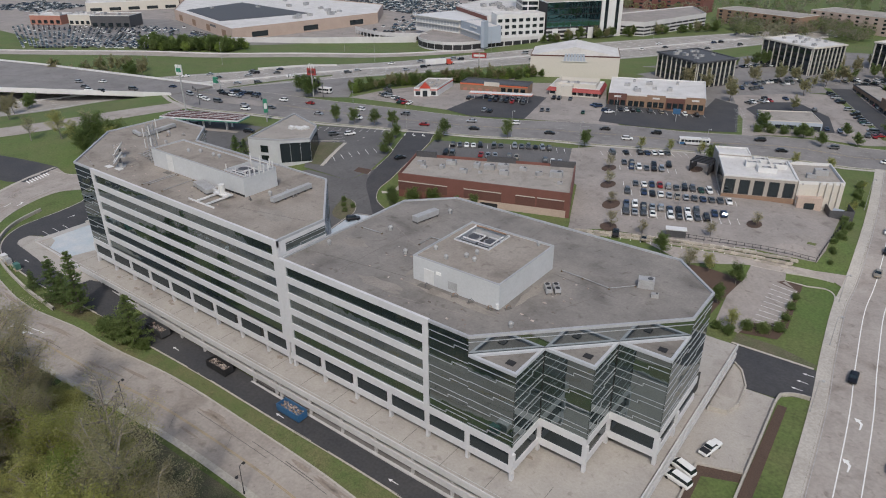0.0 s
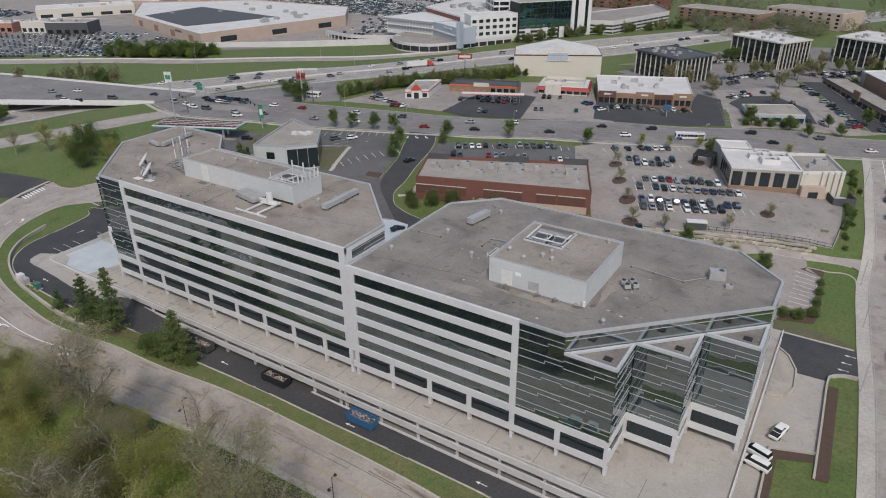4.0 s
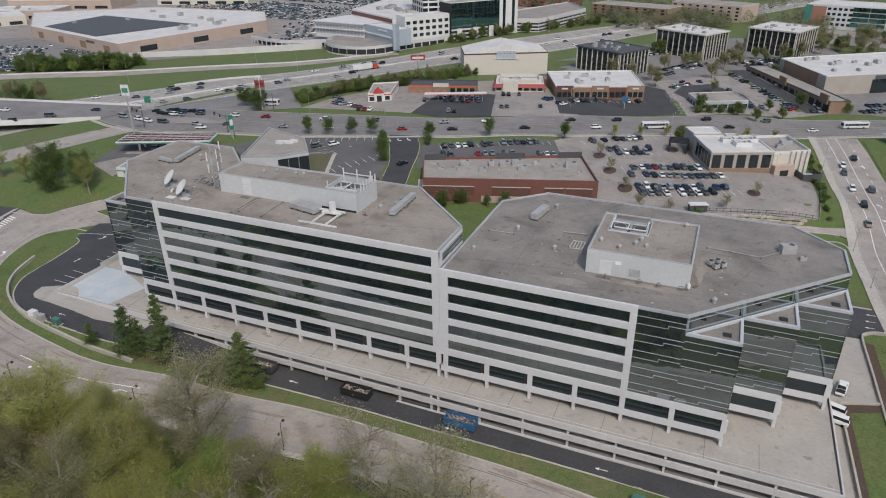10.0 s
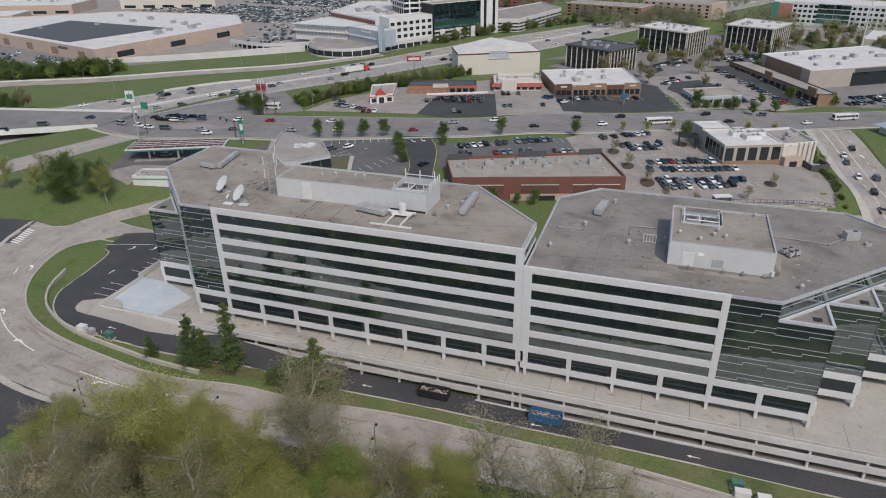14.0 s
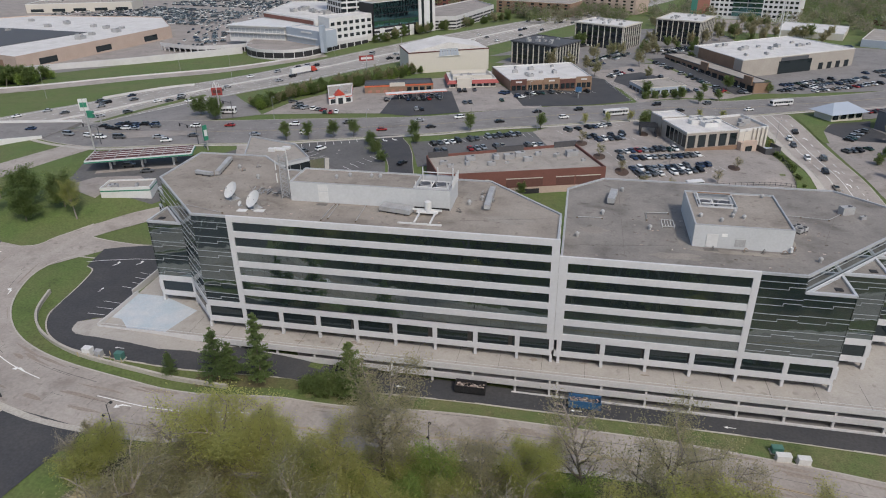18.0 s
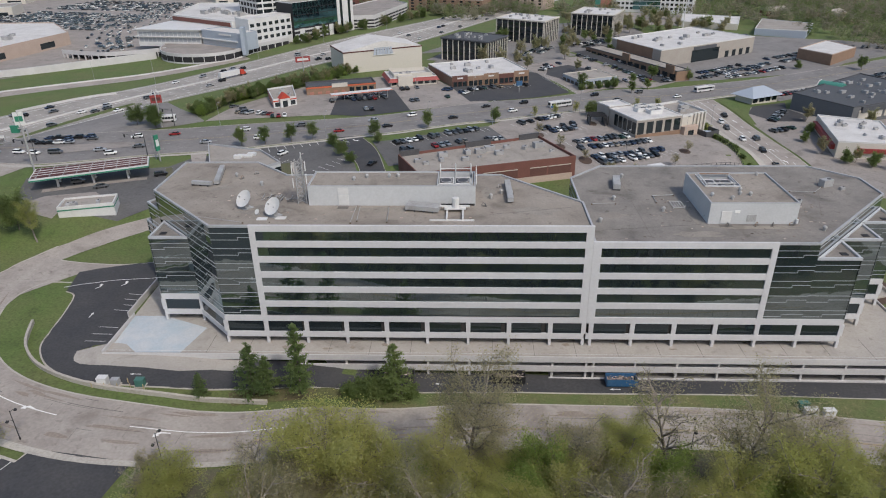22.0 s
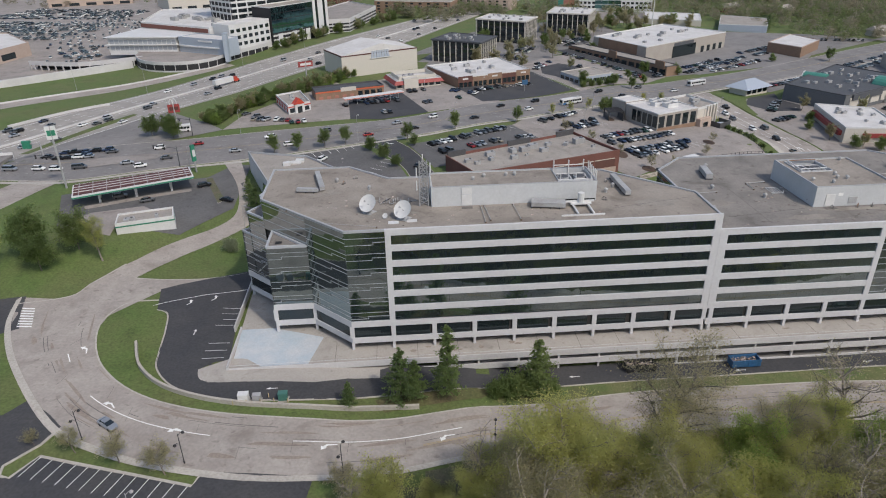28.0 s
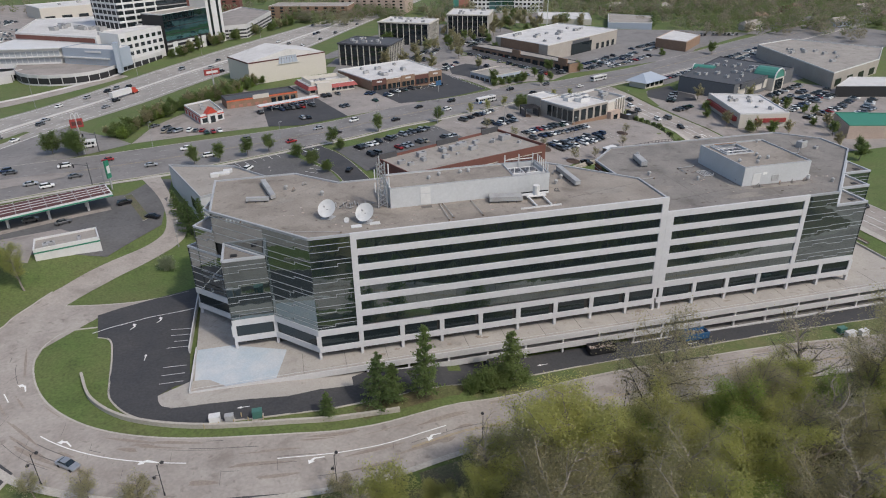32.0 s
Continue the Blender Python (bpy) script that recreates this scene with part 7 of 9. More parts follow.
# scraps, felt cuttings and gravel left on the roofs
dr = random.Random(44)
bm = bmesh.new()
for k in range(110):
    zone = dr.randrange(5)
    x, y, z = ((dr.uniform(-184, -166), dr.uniform(76, 92), RW) if zone == 0 else (dr.uniform(-166, -122), dr.uniform(75.5, 83.5), RW) if zone == 1 else (dr.uniform(-90, -50), dr.uniform(75, 82.5), RE) if zone == 2
               else (dr.uniform(-82, -71), dr.uniform(84, 100), RE) if zone == 3 else (dr.uniform(-50.5, -42), dr.uniform(80, 100), RE))
    e, f = dr.uniform(0.08, 0.35), dr.uniform(0.05, 0.2)
    add_box(bm, x - e, x + e, y - f, y + f, z, z + dr.uniform(0.03, 0.14))
solo("roof_debris", bm, "rubble", "small scraps and cuttings scattered on the roof", "debris", kind="stuff")

# ---- street furniture, walls, markings ----
def line(name, pts, w, up, mat="paint", dash=None, label="white painted lane line"):
    polys, run = [], 0.0
    for q in strip(pts, -w / 2, w / 2):
        L = math.hypot(q[1][0] - q[0][0], q[1][1] - q[0][1])
        if dash is None:
            polys.append(q)
        else:
            n = max(1, round(L / (dash * 3)))
            for k in range(n):
                f = lambda a, b, t: tuple(a[i] + (b[i] - a[i]) * t for i in (0, 1))
                t0, t1 = k / n, (k + 0.33) / n
                polys.append([f(q[0], q[1], t0), f(q[0], q[1], t1), f(q[3], q[2], t1), f(q[3], q[2], t0)])
    return sheet(name, polys, up, mat, label, "road marking")


def mixline(a, b, s):
    n = min(len(a), len(b))
    return [tuple(a[i][k] * (1 - s) + b[i][k] * s for k in (0, 1)) for i in range(n)]


def arrow(x, y, rz, s=1.0, bend=True, up=0.19):
    shape = [(-2, -.15), (0.2, -.15), (0.9, 0.45), (0.55, 0.75), (2.0, 1.3), (2.0, -0.2), (1.55, 0.1), (0.6, -.65), (-2, -.45)] if bend else [(-2, -.15), (0.6, -.15), (0.6, -.6), (2, 0), (0.6, .6), (0.6, .15), (-2, .15)]
    c, q = math.cos(radians(rz)), math.sin(radians(rz))
    sheet("road_arrow", [[(x + s * (c * u - q * v), y + s * (q * u + c * v)) for u, v in shape]], up, "paint", "white painted turn arrow on the road", "road marking")


mid = mixline(ST_N, ST_S, 0.42)
line("lane_line", mid[20:33], 0.22, 0.17)
line("lane_line", mid[37:47], 0.22, 0.17)
line("lane_line", mid[14:16], 0.22, 0.17)
line("centre_line", mixline(ST_N, ST_S, 0.62)[44:72], 0.16, 0.17, "paint_yellow", label="worn yellow centre line")
line("centre_line", mixline(ST_N, ST_S, 0.645)[44:72], 0.16, 0.17, "paint_yellow", label="worn yellow centre line")
for x, y, rz in ((-224.5, 58.5, 128), (-209, 49.6, 155), (-180, 43.6, 185), (-158, 45.5, 190), (-237, 78, 110)):
    arrow(x, y, rz, 0.75)
for x, y in ((-128.5, 65), (-91, 64.4), (-61, 65), (-193, 61)):
    arrow(x, y, 180, 0.6, False, 0.22)
for x, y, rz, bd in ((-214.5, 84, 90, False), (-219, 97, 60, True), (-213.5, 99.5, 60, True)):
    arrow(x, y, rz, 0.62, bd, 0.22)
# tar seams and patches on the pale street
rnd = random.Random(8)
seams = []
for k in range(30):
    i = rnd.randrange(8, 74)
    s = rnd.uniform(0.05, 0.95)
    a, b = mixline(ST_N, ST_S, s), mixline(ST_N, ST_S, min(1, s + rnd.uniform(-0.06, 0.06)))
    seams += strip(a[i:i + rnd.randrange(2, 7)], -rnd.uniform(0.03, 0.09), rnd.uniform(0.03, 0.09))
for i in range(10, 76, 3):
    s0 = rnd.uniform(0.02, 0.6)
    seams += strip([mixline(ST_N, ST_S, s0)[i], mixline(ST_N, ST_S, s0 + rnd.uniform(0.1, 0.35))[i]], -0.03, 0.03)
sheet("road_seams", seams, 0.15, "tar", "dark tar seams and patches on the worn street", "road marking", kind="stuff")
blots = []
for k in range(60):
    i, s = rnd.randrange(6, 74), rnd.choice((rnd.uniform(0.05, 0.3), rnd.uniform(0.45, 0.8)))
    cx, cy = mixline(ST_N, ST_S, s)[i]
    d = Vector(mixline(ST_N, ST_S, s)[i + 1]) - Vector((cx, cy))
    ang, rx, ry = math.atan2(d.y, d.x), rnd.uniform(1.5, 6), rnd.uniform(0.12, 0.6)
    blots.append([(cx + math.cos(ang) * rx * math.cos(a) * (1 + 0.3 * math.sin(3 * a + k)) - math.sin(ang) * ry * math.sin(a), cy + math.sin(ang) * rx * math.cos(a) * (1 + 0.3 * math.sin(3 * a + k)) + math.cos(ang) * ry * math.sin(a)) for a in [q * 0.57 for q in range(11)]])
sheet("road_stains", blots, 0.145, "stain", "brownish worn patches on the concrete street", "road marking", kind="stuff")
# stall lines of the lots
def stalls(p, q, n, length, up=0.2, label="white parking stall lines"):
    m, L = along(p, q)
    polys = []
    for k in range(n + 1):
        x = L * k / n
        polys.append([tuple((m @ Vector((x + a, b, 0)))[:2]) for a, b in ((-0.07, 0), (0.07, 0), (0.07, length), (-0.07, length))])
    sheet("stall_lines", polys, up, "paint", label, "road marking")


stalls((-205.4, 73), (-205.4, 79), 2, 4.8)
stalls((-205.6, 87), (-205.6, 95), 3, 4.8)
line("lot_line", [(-227.5, 95.8), (-216, 101), (-206, 104.5)], 0.2, 0.22)
stalls((-231.4, 44.3), (-203, 34.4), 12, -5)
stalls((-250, 22), (-204, 17), 17, 5.2)
stalls((-213, 193), (-184, 206), 10, -5)
stalls((-205, 190), (-190, 178), 5, 5)
stalls((-154, 207), (-116, 232), 15, -5)
stalls((-124, 300), (-90, 322), 14, -5)
stalls((-82, 345), (-70, 304), 15, 5)
stalls((-180, 164), (-166, 186), 8, 5)
stalls((-23.6, 158.6), (-24, 178), 8, -5.2)
for p, q in (((-104, 240), (-77, 260)), ((-91, 229), (-73, 238)), ((-83, 214), (-52, 229)), ((-80, 207), (-47, 222)), ((-74, 192), (-42, 207)), ((-70, 176), (-32, 190))):
    stalls(p, q, int(math.dist(p, q) // 2.7), -4.8)
# lanes on the main road and the motorway
ms, mn = smooth(MN_S), smooth(MN_N)
for s in (0.2, 0.38, 0.62, 0.8):
    line("lane_line", mixline(ms, mn, s), 0.2, 0.19, "paint_worn", dash=3)
for s in (0.49, 0.51):
    line("centre_line", mixline(ms, mn, s), 0.18, 0.19, "paint_yellow", label="worn yellow centre line of the street")
for s in (0.06, 0.45, 0.55, 0.94):
    line("lane_line", mixline(HW_S, HW_N, s), 0.4, 0.16)
for s in (0.16, 0.26, 0.36, 0.64, 0.74, 0.84):
    line("lane_line", mixline(HW_S, HW_N, s), 0.26, 0.16, dash=3)
br = kerb(mixline(HW_S, HW_N, 0.5), "median_barrier", 0.6, 0.9, "garage_conc", "pale concrete motorway median barrier")
re_w, re_e = smooth(RE_W), smooth([(x + 17, y + 4) for x, y in RE_W])
line("lane_line", mixline(re_w, re_e, 0.26)[12:], 0.22, 0.18)
line("lane_line", mixline(re_w, re_e, 0.5)[12:], 0.22, 0.18)
line("lane_line", mixline(re_w, re_e, 0.74), 0.22, 0.18, dash=3)
line("lane_line", mixline(re_w, re_e, 0.03), 0.14, 0.18, "paint_worn")
for y in (118, 132, 205, 219, 262):
    arrow(3.5, y, 90, 0.85, True, 0.2)
for x, y in ((-8, 143.4), (-8.6, 140), (-9, 136.8)):
    arrow(x, y, 180, 0.6, False, 0.22)
for sx, sy in ((-172, 206), (-168.5, 208), (-175, 204)):
    arrow(sx, sy, -62, 0.9, sx != -175, 0.22)
# footpaths
sheet("footpath", between(smooth([(x - 2.7, y) for x, y in RE_W]), smooth([(x - 0.2, y) for x, y in RE_W])), 0.2, "kerb", "narrow pale concrete footpath beside the street", "path")
sheet("footpath", between(smooth([(x, y - 3.6) for x, y in MN_S]), smooth([(x, y - 1.4) for x, y in MN_S])), 0.18, "kerb", "narrow pale concrete footpath beside the street", "path")
sheet("footpath", between(ST_S, [(p[0] - 0.6, p[1] - 1.3) for p in ST_S]), 0.2, "kerb", "narrow pale concrete footpath beside the street", "path")
sheet("footpath", between([(x, 64.2) for x in range(-207, -165, 6)], [(x, 68.2) for x in range(-207, -165, 6)]), 0.22, "plaza", "tan concrete apron beside the deck", "path")
# curved retaining wall in the verge
kerb(smooth([(-226.5, 80), (-222.5, 70.5), (-214, 62.5), (-200, 56.8), (-183, 54.4), (-163, 54)]), "garden_wall", 0.55, 1.0, "stone_plain", "low pale concrete garden wall in the verge")
sheet("verge_bed", [[(-170, 53), (-150, 57), (-146, 61), (-158, 59.5), (-172, 57)]], 0.1, "mulch_grass", "rough grass under the pines", "bed")
va, vb = [p for p in ST_N if -150 < p[0] < 6], [p for p in SV_N if -150 < p[0] < -20]
sheet("verge", [va + [(6, 60), (-8, 61)] + vb[::-1]], 0.07, "verge", "patchy straw-coloured and green verge between street and drive", "ground")
# stone-faced terrace below the bank lot
tr = thing("stone_terrace", "rough pale stone terrace wall below the parking lot", "wall", -48, 180, -2)
rnd = random.Random(12)
shapes = []
for k in range(6):
    bm = box(-0.9, 0.9, -0.35, 0.35, -0.35, 0.35)
    for vv in bm.verts:
        vv.co += Vector((rnd.uniform(-.18, .18), rnd.uniform(-.1, .1), rnd.uniform(-.1, .1)))
    shapes.append(mesh_of("stone", bm, M["stone"]))
for row in range(4):
    for k in range(34):
        u = (k + 0.5 * (row % 2)) / 34
        x, y = -79 + 58 * u, 168.5 + 24 * u + 1.5 * math.sin(5 * u) - 1.1 * (3 - row)
        piece("stone", rnd.choice(shapes), tr, pose(x, y, lie(x, y + 3) + 0.6 * row - 1.2, 0, 0, 22 + rnd.uniform(-6, 6)))
# transformers with bollards
for x, s, mt, lbl in ((-198, 1.0, "white", "white steel transformer cabinet"), (-195.4, 0.8, "metal", "grey steel transformer cabinet"), (-190.2, 0.9, "teal_box", "green steel transformer cabinet")):
    t = thing("transformer", lbl, "transformer", x, 57.4, lie(x, 57.4) + 0.1, group="transformers")
    part("cabinet", box(-1.0 * s, 1.0 * s, -0.7 * s, 0.7 * s, 0.15, 1.9 * s), mt, t, local=True)
    part("base", box(-1.2 * s, 1.2 * s, -0.9 * s, 0.9 * s, -0.2, 0.15), "kerb", t, local=True)
    part("lid", box(-1.05 * s, 1.05 * s, -0.75 * s, 0.75 * s, 1.9 * s, 2.0 * s), mt, t, local=True)
for x, y, w, mt, lbl in ((-53.6, 59.6, 1.0, "teal_box", "green steel utility cabinet on the verge"), (-52.9, 57.6, 1.3, "white", "white steel utility cabinet on the verge"), (-49.4, 57.4, 1.1, "white", "white steel utility cabinet on the verge")):
    t = thing("utility_cabinet", lbl, "cabinet", x, y, lie(x, y) + 0.1, 4, group="cabinets on the verge")
    part("cabinet", box(-w, w, -0.6, 0.6, 0.12, 1.3), mt, t, local=True)
    part("base", box(-w - 0.2, w + 0.2, -0.8, 0.8, -0.2, 0.12), "kerb", t, local=True)
    part("lid", box(-w - 0.05, w + 0.05, -0.66, 0.66, 1.3, 1.4), mt, t, local=True)
for k in range(9):
    x, y = -200 + k * 1.35, 58.2 if k % 2 else 56.4
    bl = thing("bollard", "pale steel bollard beside the transformers", "bollard", x, y, lie(x, y), group="bollards")
    part("post", tube([(0, 0, -0.1), (0, 0, 1.2), (0, 0, 1.28)], [0.1, 0.1, 0.04], 8), "straw", bl, local=True)
# skips
def skip(x, y, mt, lbl, rz=0, fill=True):
    s = thing("skip", lbl, "skip", x, y, lie(x, y) + 0.16, rz, group="skips")
    bm = bmesh.new()
    for d in ((-3.3, 3.3, -1.2, -1.1, 0.2, 1.9), (-3.3, 3.3, 1.1, 1.2, 0.2, 1.9), (-3.3, -3.2, -1.1, 1.1, 0.2, 1.9), (3.2, 3.3, -1.1, 1.1, 0.2, 1.9), (-3.3, 3.3, -1.2, 1.2, 0.2, 0.3)):
        add_box(bm, *d)
    part("tub", bm, mt, s, local=True)
    for k in range(8):
        for sd in (-1.26, 1.2):
            part("rib", box(-3.2 + k * 0.9, -3.1 + k * 0.9, sd, sd + 0.06, 0.3, 1.8), mt, s, local=True)
    part("rim", box((-3.35, 3.35, -1.28, -1.1, 1.9, 2.0), (-3.35, 3.35, 1.1, 1.28, 1.9, 2.0)), mt, s, local=True)
    for dx in (-2.6, 2.6):
        part("roller", tube([(dx, -1.0, 0.1), (dx, 1.0, 0.1)], 0.12, 8), "metal_dark", s, local=True)
    r = random.Random(int(-x))
    bm = bmesh.new()
    for k in range(170):
        px, py, pz, e = r.uniform(-3, 3), r.uniform(-1, 1), r.uniform(0.8, 1.45), r.uniform(0.06, 0.3) * r.uniform(0.5, 1)
        add_box(bm, px - e, px + e, py - e * 0.6, py + e * 0.6, pz - e * 0.4, pz + e * 0.4)
    tagged(part("rubble", bm, "rubble", s, local=True), "mixed building rubble", kind="stuff")


skip(-89.4, 66.3, "blue", "blue steel skip full of rubble on the service drive")
skip(-113.4, 66.4, "black", "black steel skip full of rubble on the service drive")
skip(-137.5, 66.2, "metal_dark", "dark grey skip heaped with scrap")


def street_lamp(x, y, rz, hgt=6.5, heads=1, mt="black", lbl="black ornamental street lamp"):
    l = thing("street_lamp", lbl, "lamp", x, y, lie(x, y), rz, group="street lamps")
    part("post", tube([(0, 0, -0.2), (0, 0, 0.6), (0, 0, 0.7), (0, 0, hgt)], [0.16, 0.14, 0.08, 0.06], 8), mt, l, local=True)
    for k in range(heads):
        sd = 1 if k == 0 else -1
        zz = hgt if k == 0 else hgt * 0.72
        part("arm", tube([(0, 0, zz - 0.4), (0.5 * sd, 0, zz + 0.1), (0.9 * sd, 0, zz)], 0.05, 5), mt, l, local=True)
        part("head", tube([(0.9 * sd, 0, zz + 0.15), (0.9 * sd, 0, zz - 0.15), (0.9 * sd, 0, zz - 0.35)], [0.12, 0.34, 0.2], 8), mt, l, local=True)
    return l


for x, y, rz in ((-177, 36.5, 60), (-205, 40.3, 40), (-226, 48.6, 20), (-149.5, 42, 80), (-118, 46.5, 90), (-80, 47, 90)):
    street_lamp(x, y, rz, 6.8, 2)
for x, y, h in ((-213, 139, 8), (-241, 186, 9), (-181, 212, 11), (-112, 237, 11), (-70, 262, 11), (-12, 250, 11), (-8.2, 181, 8), (-6.4, 158, 8), (-5.2, 130.6, 8), (-140, 231, 11), (-232, 232, 10), (-150, 292, 9), (-120, 290, 9), (-60, 205, 9), (-84, 226, 9), (-30, 228, 9), (-240, 26, 9), (-208, 25, 9)):
    street_lamp(x, y, 30, h, 1, "metal", "tall grey parking-lot lamp")
# overhead gantries and lamps of the motorway
for x, y in ((-420, 235), (-378, 262), (-300, 322), (-265, 405), (-230, 455), (-190, 515), (-460, 225), (-345, 340)):
    street_lamp(x, y, 120, 14, 1, "metal", "tall slender grey steel motorway lamp")
gt = thing("sign_gantry", "cantilever motorway sign with a green panel", "sign", -302, 206, 2.4)
part("post", tube([(0, 0, 0), (0, 0, 9)], 0.3, 8), "metal", gt, local=True)
part("beam", tube([(0, 0, 8.4), (-9, 3, 8.4)], 0.2, 6), "metal", gt, local=True)
part("panel", box(-7.5, -4.5, 1.2, 2.4, 6.5, 9.5), "green", gt, local=True)
# traffic signals on a span over the junction
for x, y in ((-252, 231), (-284, 181), (-246, 190)):
    tp = thing("signal_mast", "dark traffic signal mast with an arm", "traffic signal", x, y, lie(x, y))
    part("post", tube([(0, 0, 0), (0, 0, 8)], [0.2, 0.12], 8), "metal_dark", tp, local=True)
    part("arm", tube([(0, 0, 7), (-10, 4, 7.4)], 0.1, 6), "metal_dark", tp, local=True)
    for k in (0.5, 0.95):
        part("signal_head", box(-10 * k - 0.2, -10 * k + 0.2, 4 * k - 0.2, 4 * k + 0.2, 6.0, 7.2), "black", tp, local=True)
# truck shelter in the bank lot
sh = thing("cart_shelter", "small dark shelter with a white roof in the parking lot", "shelter", -53.5, 184.5, lie(-53.5, 184.5), 22)
part("body", box(-2.8, 2.8, -1.1, 1.1, 0.2, 2.4), "metal_dark", sh, local=True)
part("roof", box(-3, 3, -1.3, 1.3, 2.4, 2.7), "white", sh, local=True)
# planted islands in the bank lot
for k, (x, y, rx, ry) in enumerate(((-93, 224, 2.4, 4), (-86, 208, 2.4, 4), (-78, 193, 2.6, 4.2), (-72, 178, 2.6, 3), (-36.7, 206, 2.2, 3.4), (-67, 244, 2, 4))):
    poly = [(x + rx * math.cos(a * 0.5236), y + ry * math.sin(a * 0.5236)) for a in range(12)]
    sheet("planting_bed", [poly], 0.22, "mulch", "oval mulched planting bed", "bed")
# straw-roofed shed at the edge of the woods
hd = thing("garden_shed", "small shed with a straw-coloured roof and a pale glazed end", "shed", -166, 21, lie(-166, 21) - 0.3, 25)
part("wall", box(-5, 5, -3, 3, 0, 2.6), "wood", hd, local=True)
bm = bmesh.new()
v = [bm.verts.new(p) for p in ((-6, -4, 2.4), (6, -4, 2.4), (6, 0, 4.6), (-6, 0, 4.6), (-6, 4, 2.4), (6, 4, 2.4))]
for f in ((0, 1, 2, 3), (3, 2, 5, 4), (0, 3, 4), (1, 5, 2)):
    bm.faces.new([v[i] for i in f])
part("roof", bm, "straw", hd, local=True)
for k in range(4):
    part("pane", box(5.0, 5.1, -2.6 + k * 1.3, -1.5 + k * 1.3, 0.5, 2.3), "blue_grey", hd, local=True)

# ---- vehicles ----
WHEEL = mesh_of("wheel", tube([(0, -0.11, 0), (0, 0.11, 0)], 0.33, 12), M["rubber"])
RIM = mesh_of("rim", tube([(0, -0.125, 0), (0, 0.125, 0)], 0.2, 8), M["metal"])


def loft(bm, sections):
    """Closed skin over cross-sections of equal point count."""
    rows = [[bm.verts.new(p) for p in s] for s in sections]
    n = len(rows[0])
    for a, b in zip(rows, rows[1:]):
        for k in range(n):
            bm.faces.new((a[k], a[(k + 1) % n], b[(k + 1) % n], b[k]))
    bm.faces.new(rows[0][::-1])
    bm.faces.new(rows[-1])


def section(x, w, z0, z1, r=0.12):
    return [(x, -w + r, z0), (x, -w, z0 + r), (x, -w, z1 - r), (x, -w + r, z1), (x, w - r, z1), (x, w, z1 - r), (x, w, z0 + r), (x, w - r, z0)]


CARS = {
    # length, half width, sill, shoulder at nose, middle, tail; cabin x: foot, top, top, foot; roof height
    "sedan": (4.7, 0.90, 0.28, 0.78, 0.95, 0.98, (1.15, 0.35, -1.05, -1.75), 1.45),
    "suv": (4.6, 0.93, 0.34, 0.98, 1.08, 1.10, (1.2, 0.55, -1.75, -2.15), 1.72),
    "van": (5.2, 0.98, 0.34, 0.95, 1.15, 1.15, (1.75, 0.95, -2.35, -2.52), 1.95),
    "pickup": (5.6, 0.97, 0.42, 1.05, 1.12, 1.12, (1.25, 0.6, -0.75, -1.0), 1.82),
}


def build_car(kind, colour, far=False):
    L, w, z0, zn, zm, zt, cab, zr = CARS[kind]
    names = {"sedan": "sedan", "suv": "sport utility car", "van": "van", "pickup": "pickup truck"}
    c = thing(kind + "_car" if kind in ("sedan", "suv") else kind, colour.replace("_", " ") + " " + names[kind] + " standing on the asphalt", "car", 0, 0, -900)
    h = L / 2
    bm = bmesh.new()
    loft(bm, [section(h, w * 0.72, z0 + 0.12, zn - 0.12), section(h - 0.18, w * 0.93, z0, zn - 0.04), section(cab[0], w, z0, zm), section(0, w, z0, zm), section(cab[3], w, z0, zt), section(-h + 0.15, w * 0.95, z0 + 0.05, zt - 0.03), section(-h, w * 0.85, z0 + 0.15, zt - 0.15)])
    body = part("body", bm, CAR_PAINT[colour], c, local=True)
    if kind == "pickup":
        part("bed", box(-h + 0.15, cab[3] - 0.15, -w + 0.12, w - 0.12, zt, zt + 0.015), "black", c, local=True)
    bm = bmesh.new()
    loft(bm, [section(cab[0], w * 0.86, zm - 0.05, zm + 0.02, 0.02), section(cab[1], w * 0.74, zm - 0.05, zr - 0.05, 0.1), section(cab[2], w * 0.74, zm - 0.05, zr - 0.05, 0.1), section(cab[3], w * 0.84, zm - 0.05, zt + 0.03, 0.02)])
    part("cabin_glass", bm, "glass_car", c, local=True)
    part("roof", box(cab[2] + 0.05, cab[1] - 0.05, -w * 0.7, w * 0.7, zr - 0.055, zr), CAR_PAINT[colour], c, local=True)
    if far:
        for x in (h * 0.62, -h * 0.60):
            part("wheel_pair", tube([(x, -w, 0.33), (x, w, 0.33)], 0.33, 8), "rubber", c, local=True)
    else:
        for x in (h * 0.62, -h * 0.60):
            for y in (-w + 0.1, w - 0.1):
                piece("wheel", WHEEL, c, pose(x, y, 0.33), local=True)
    return c


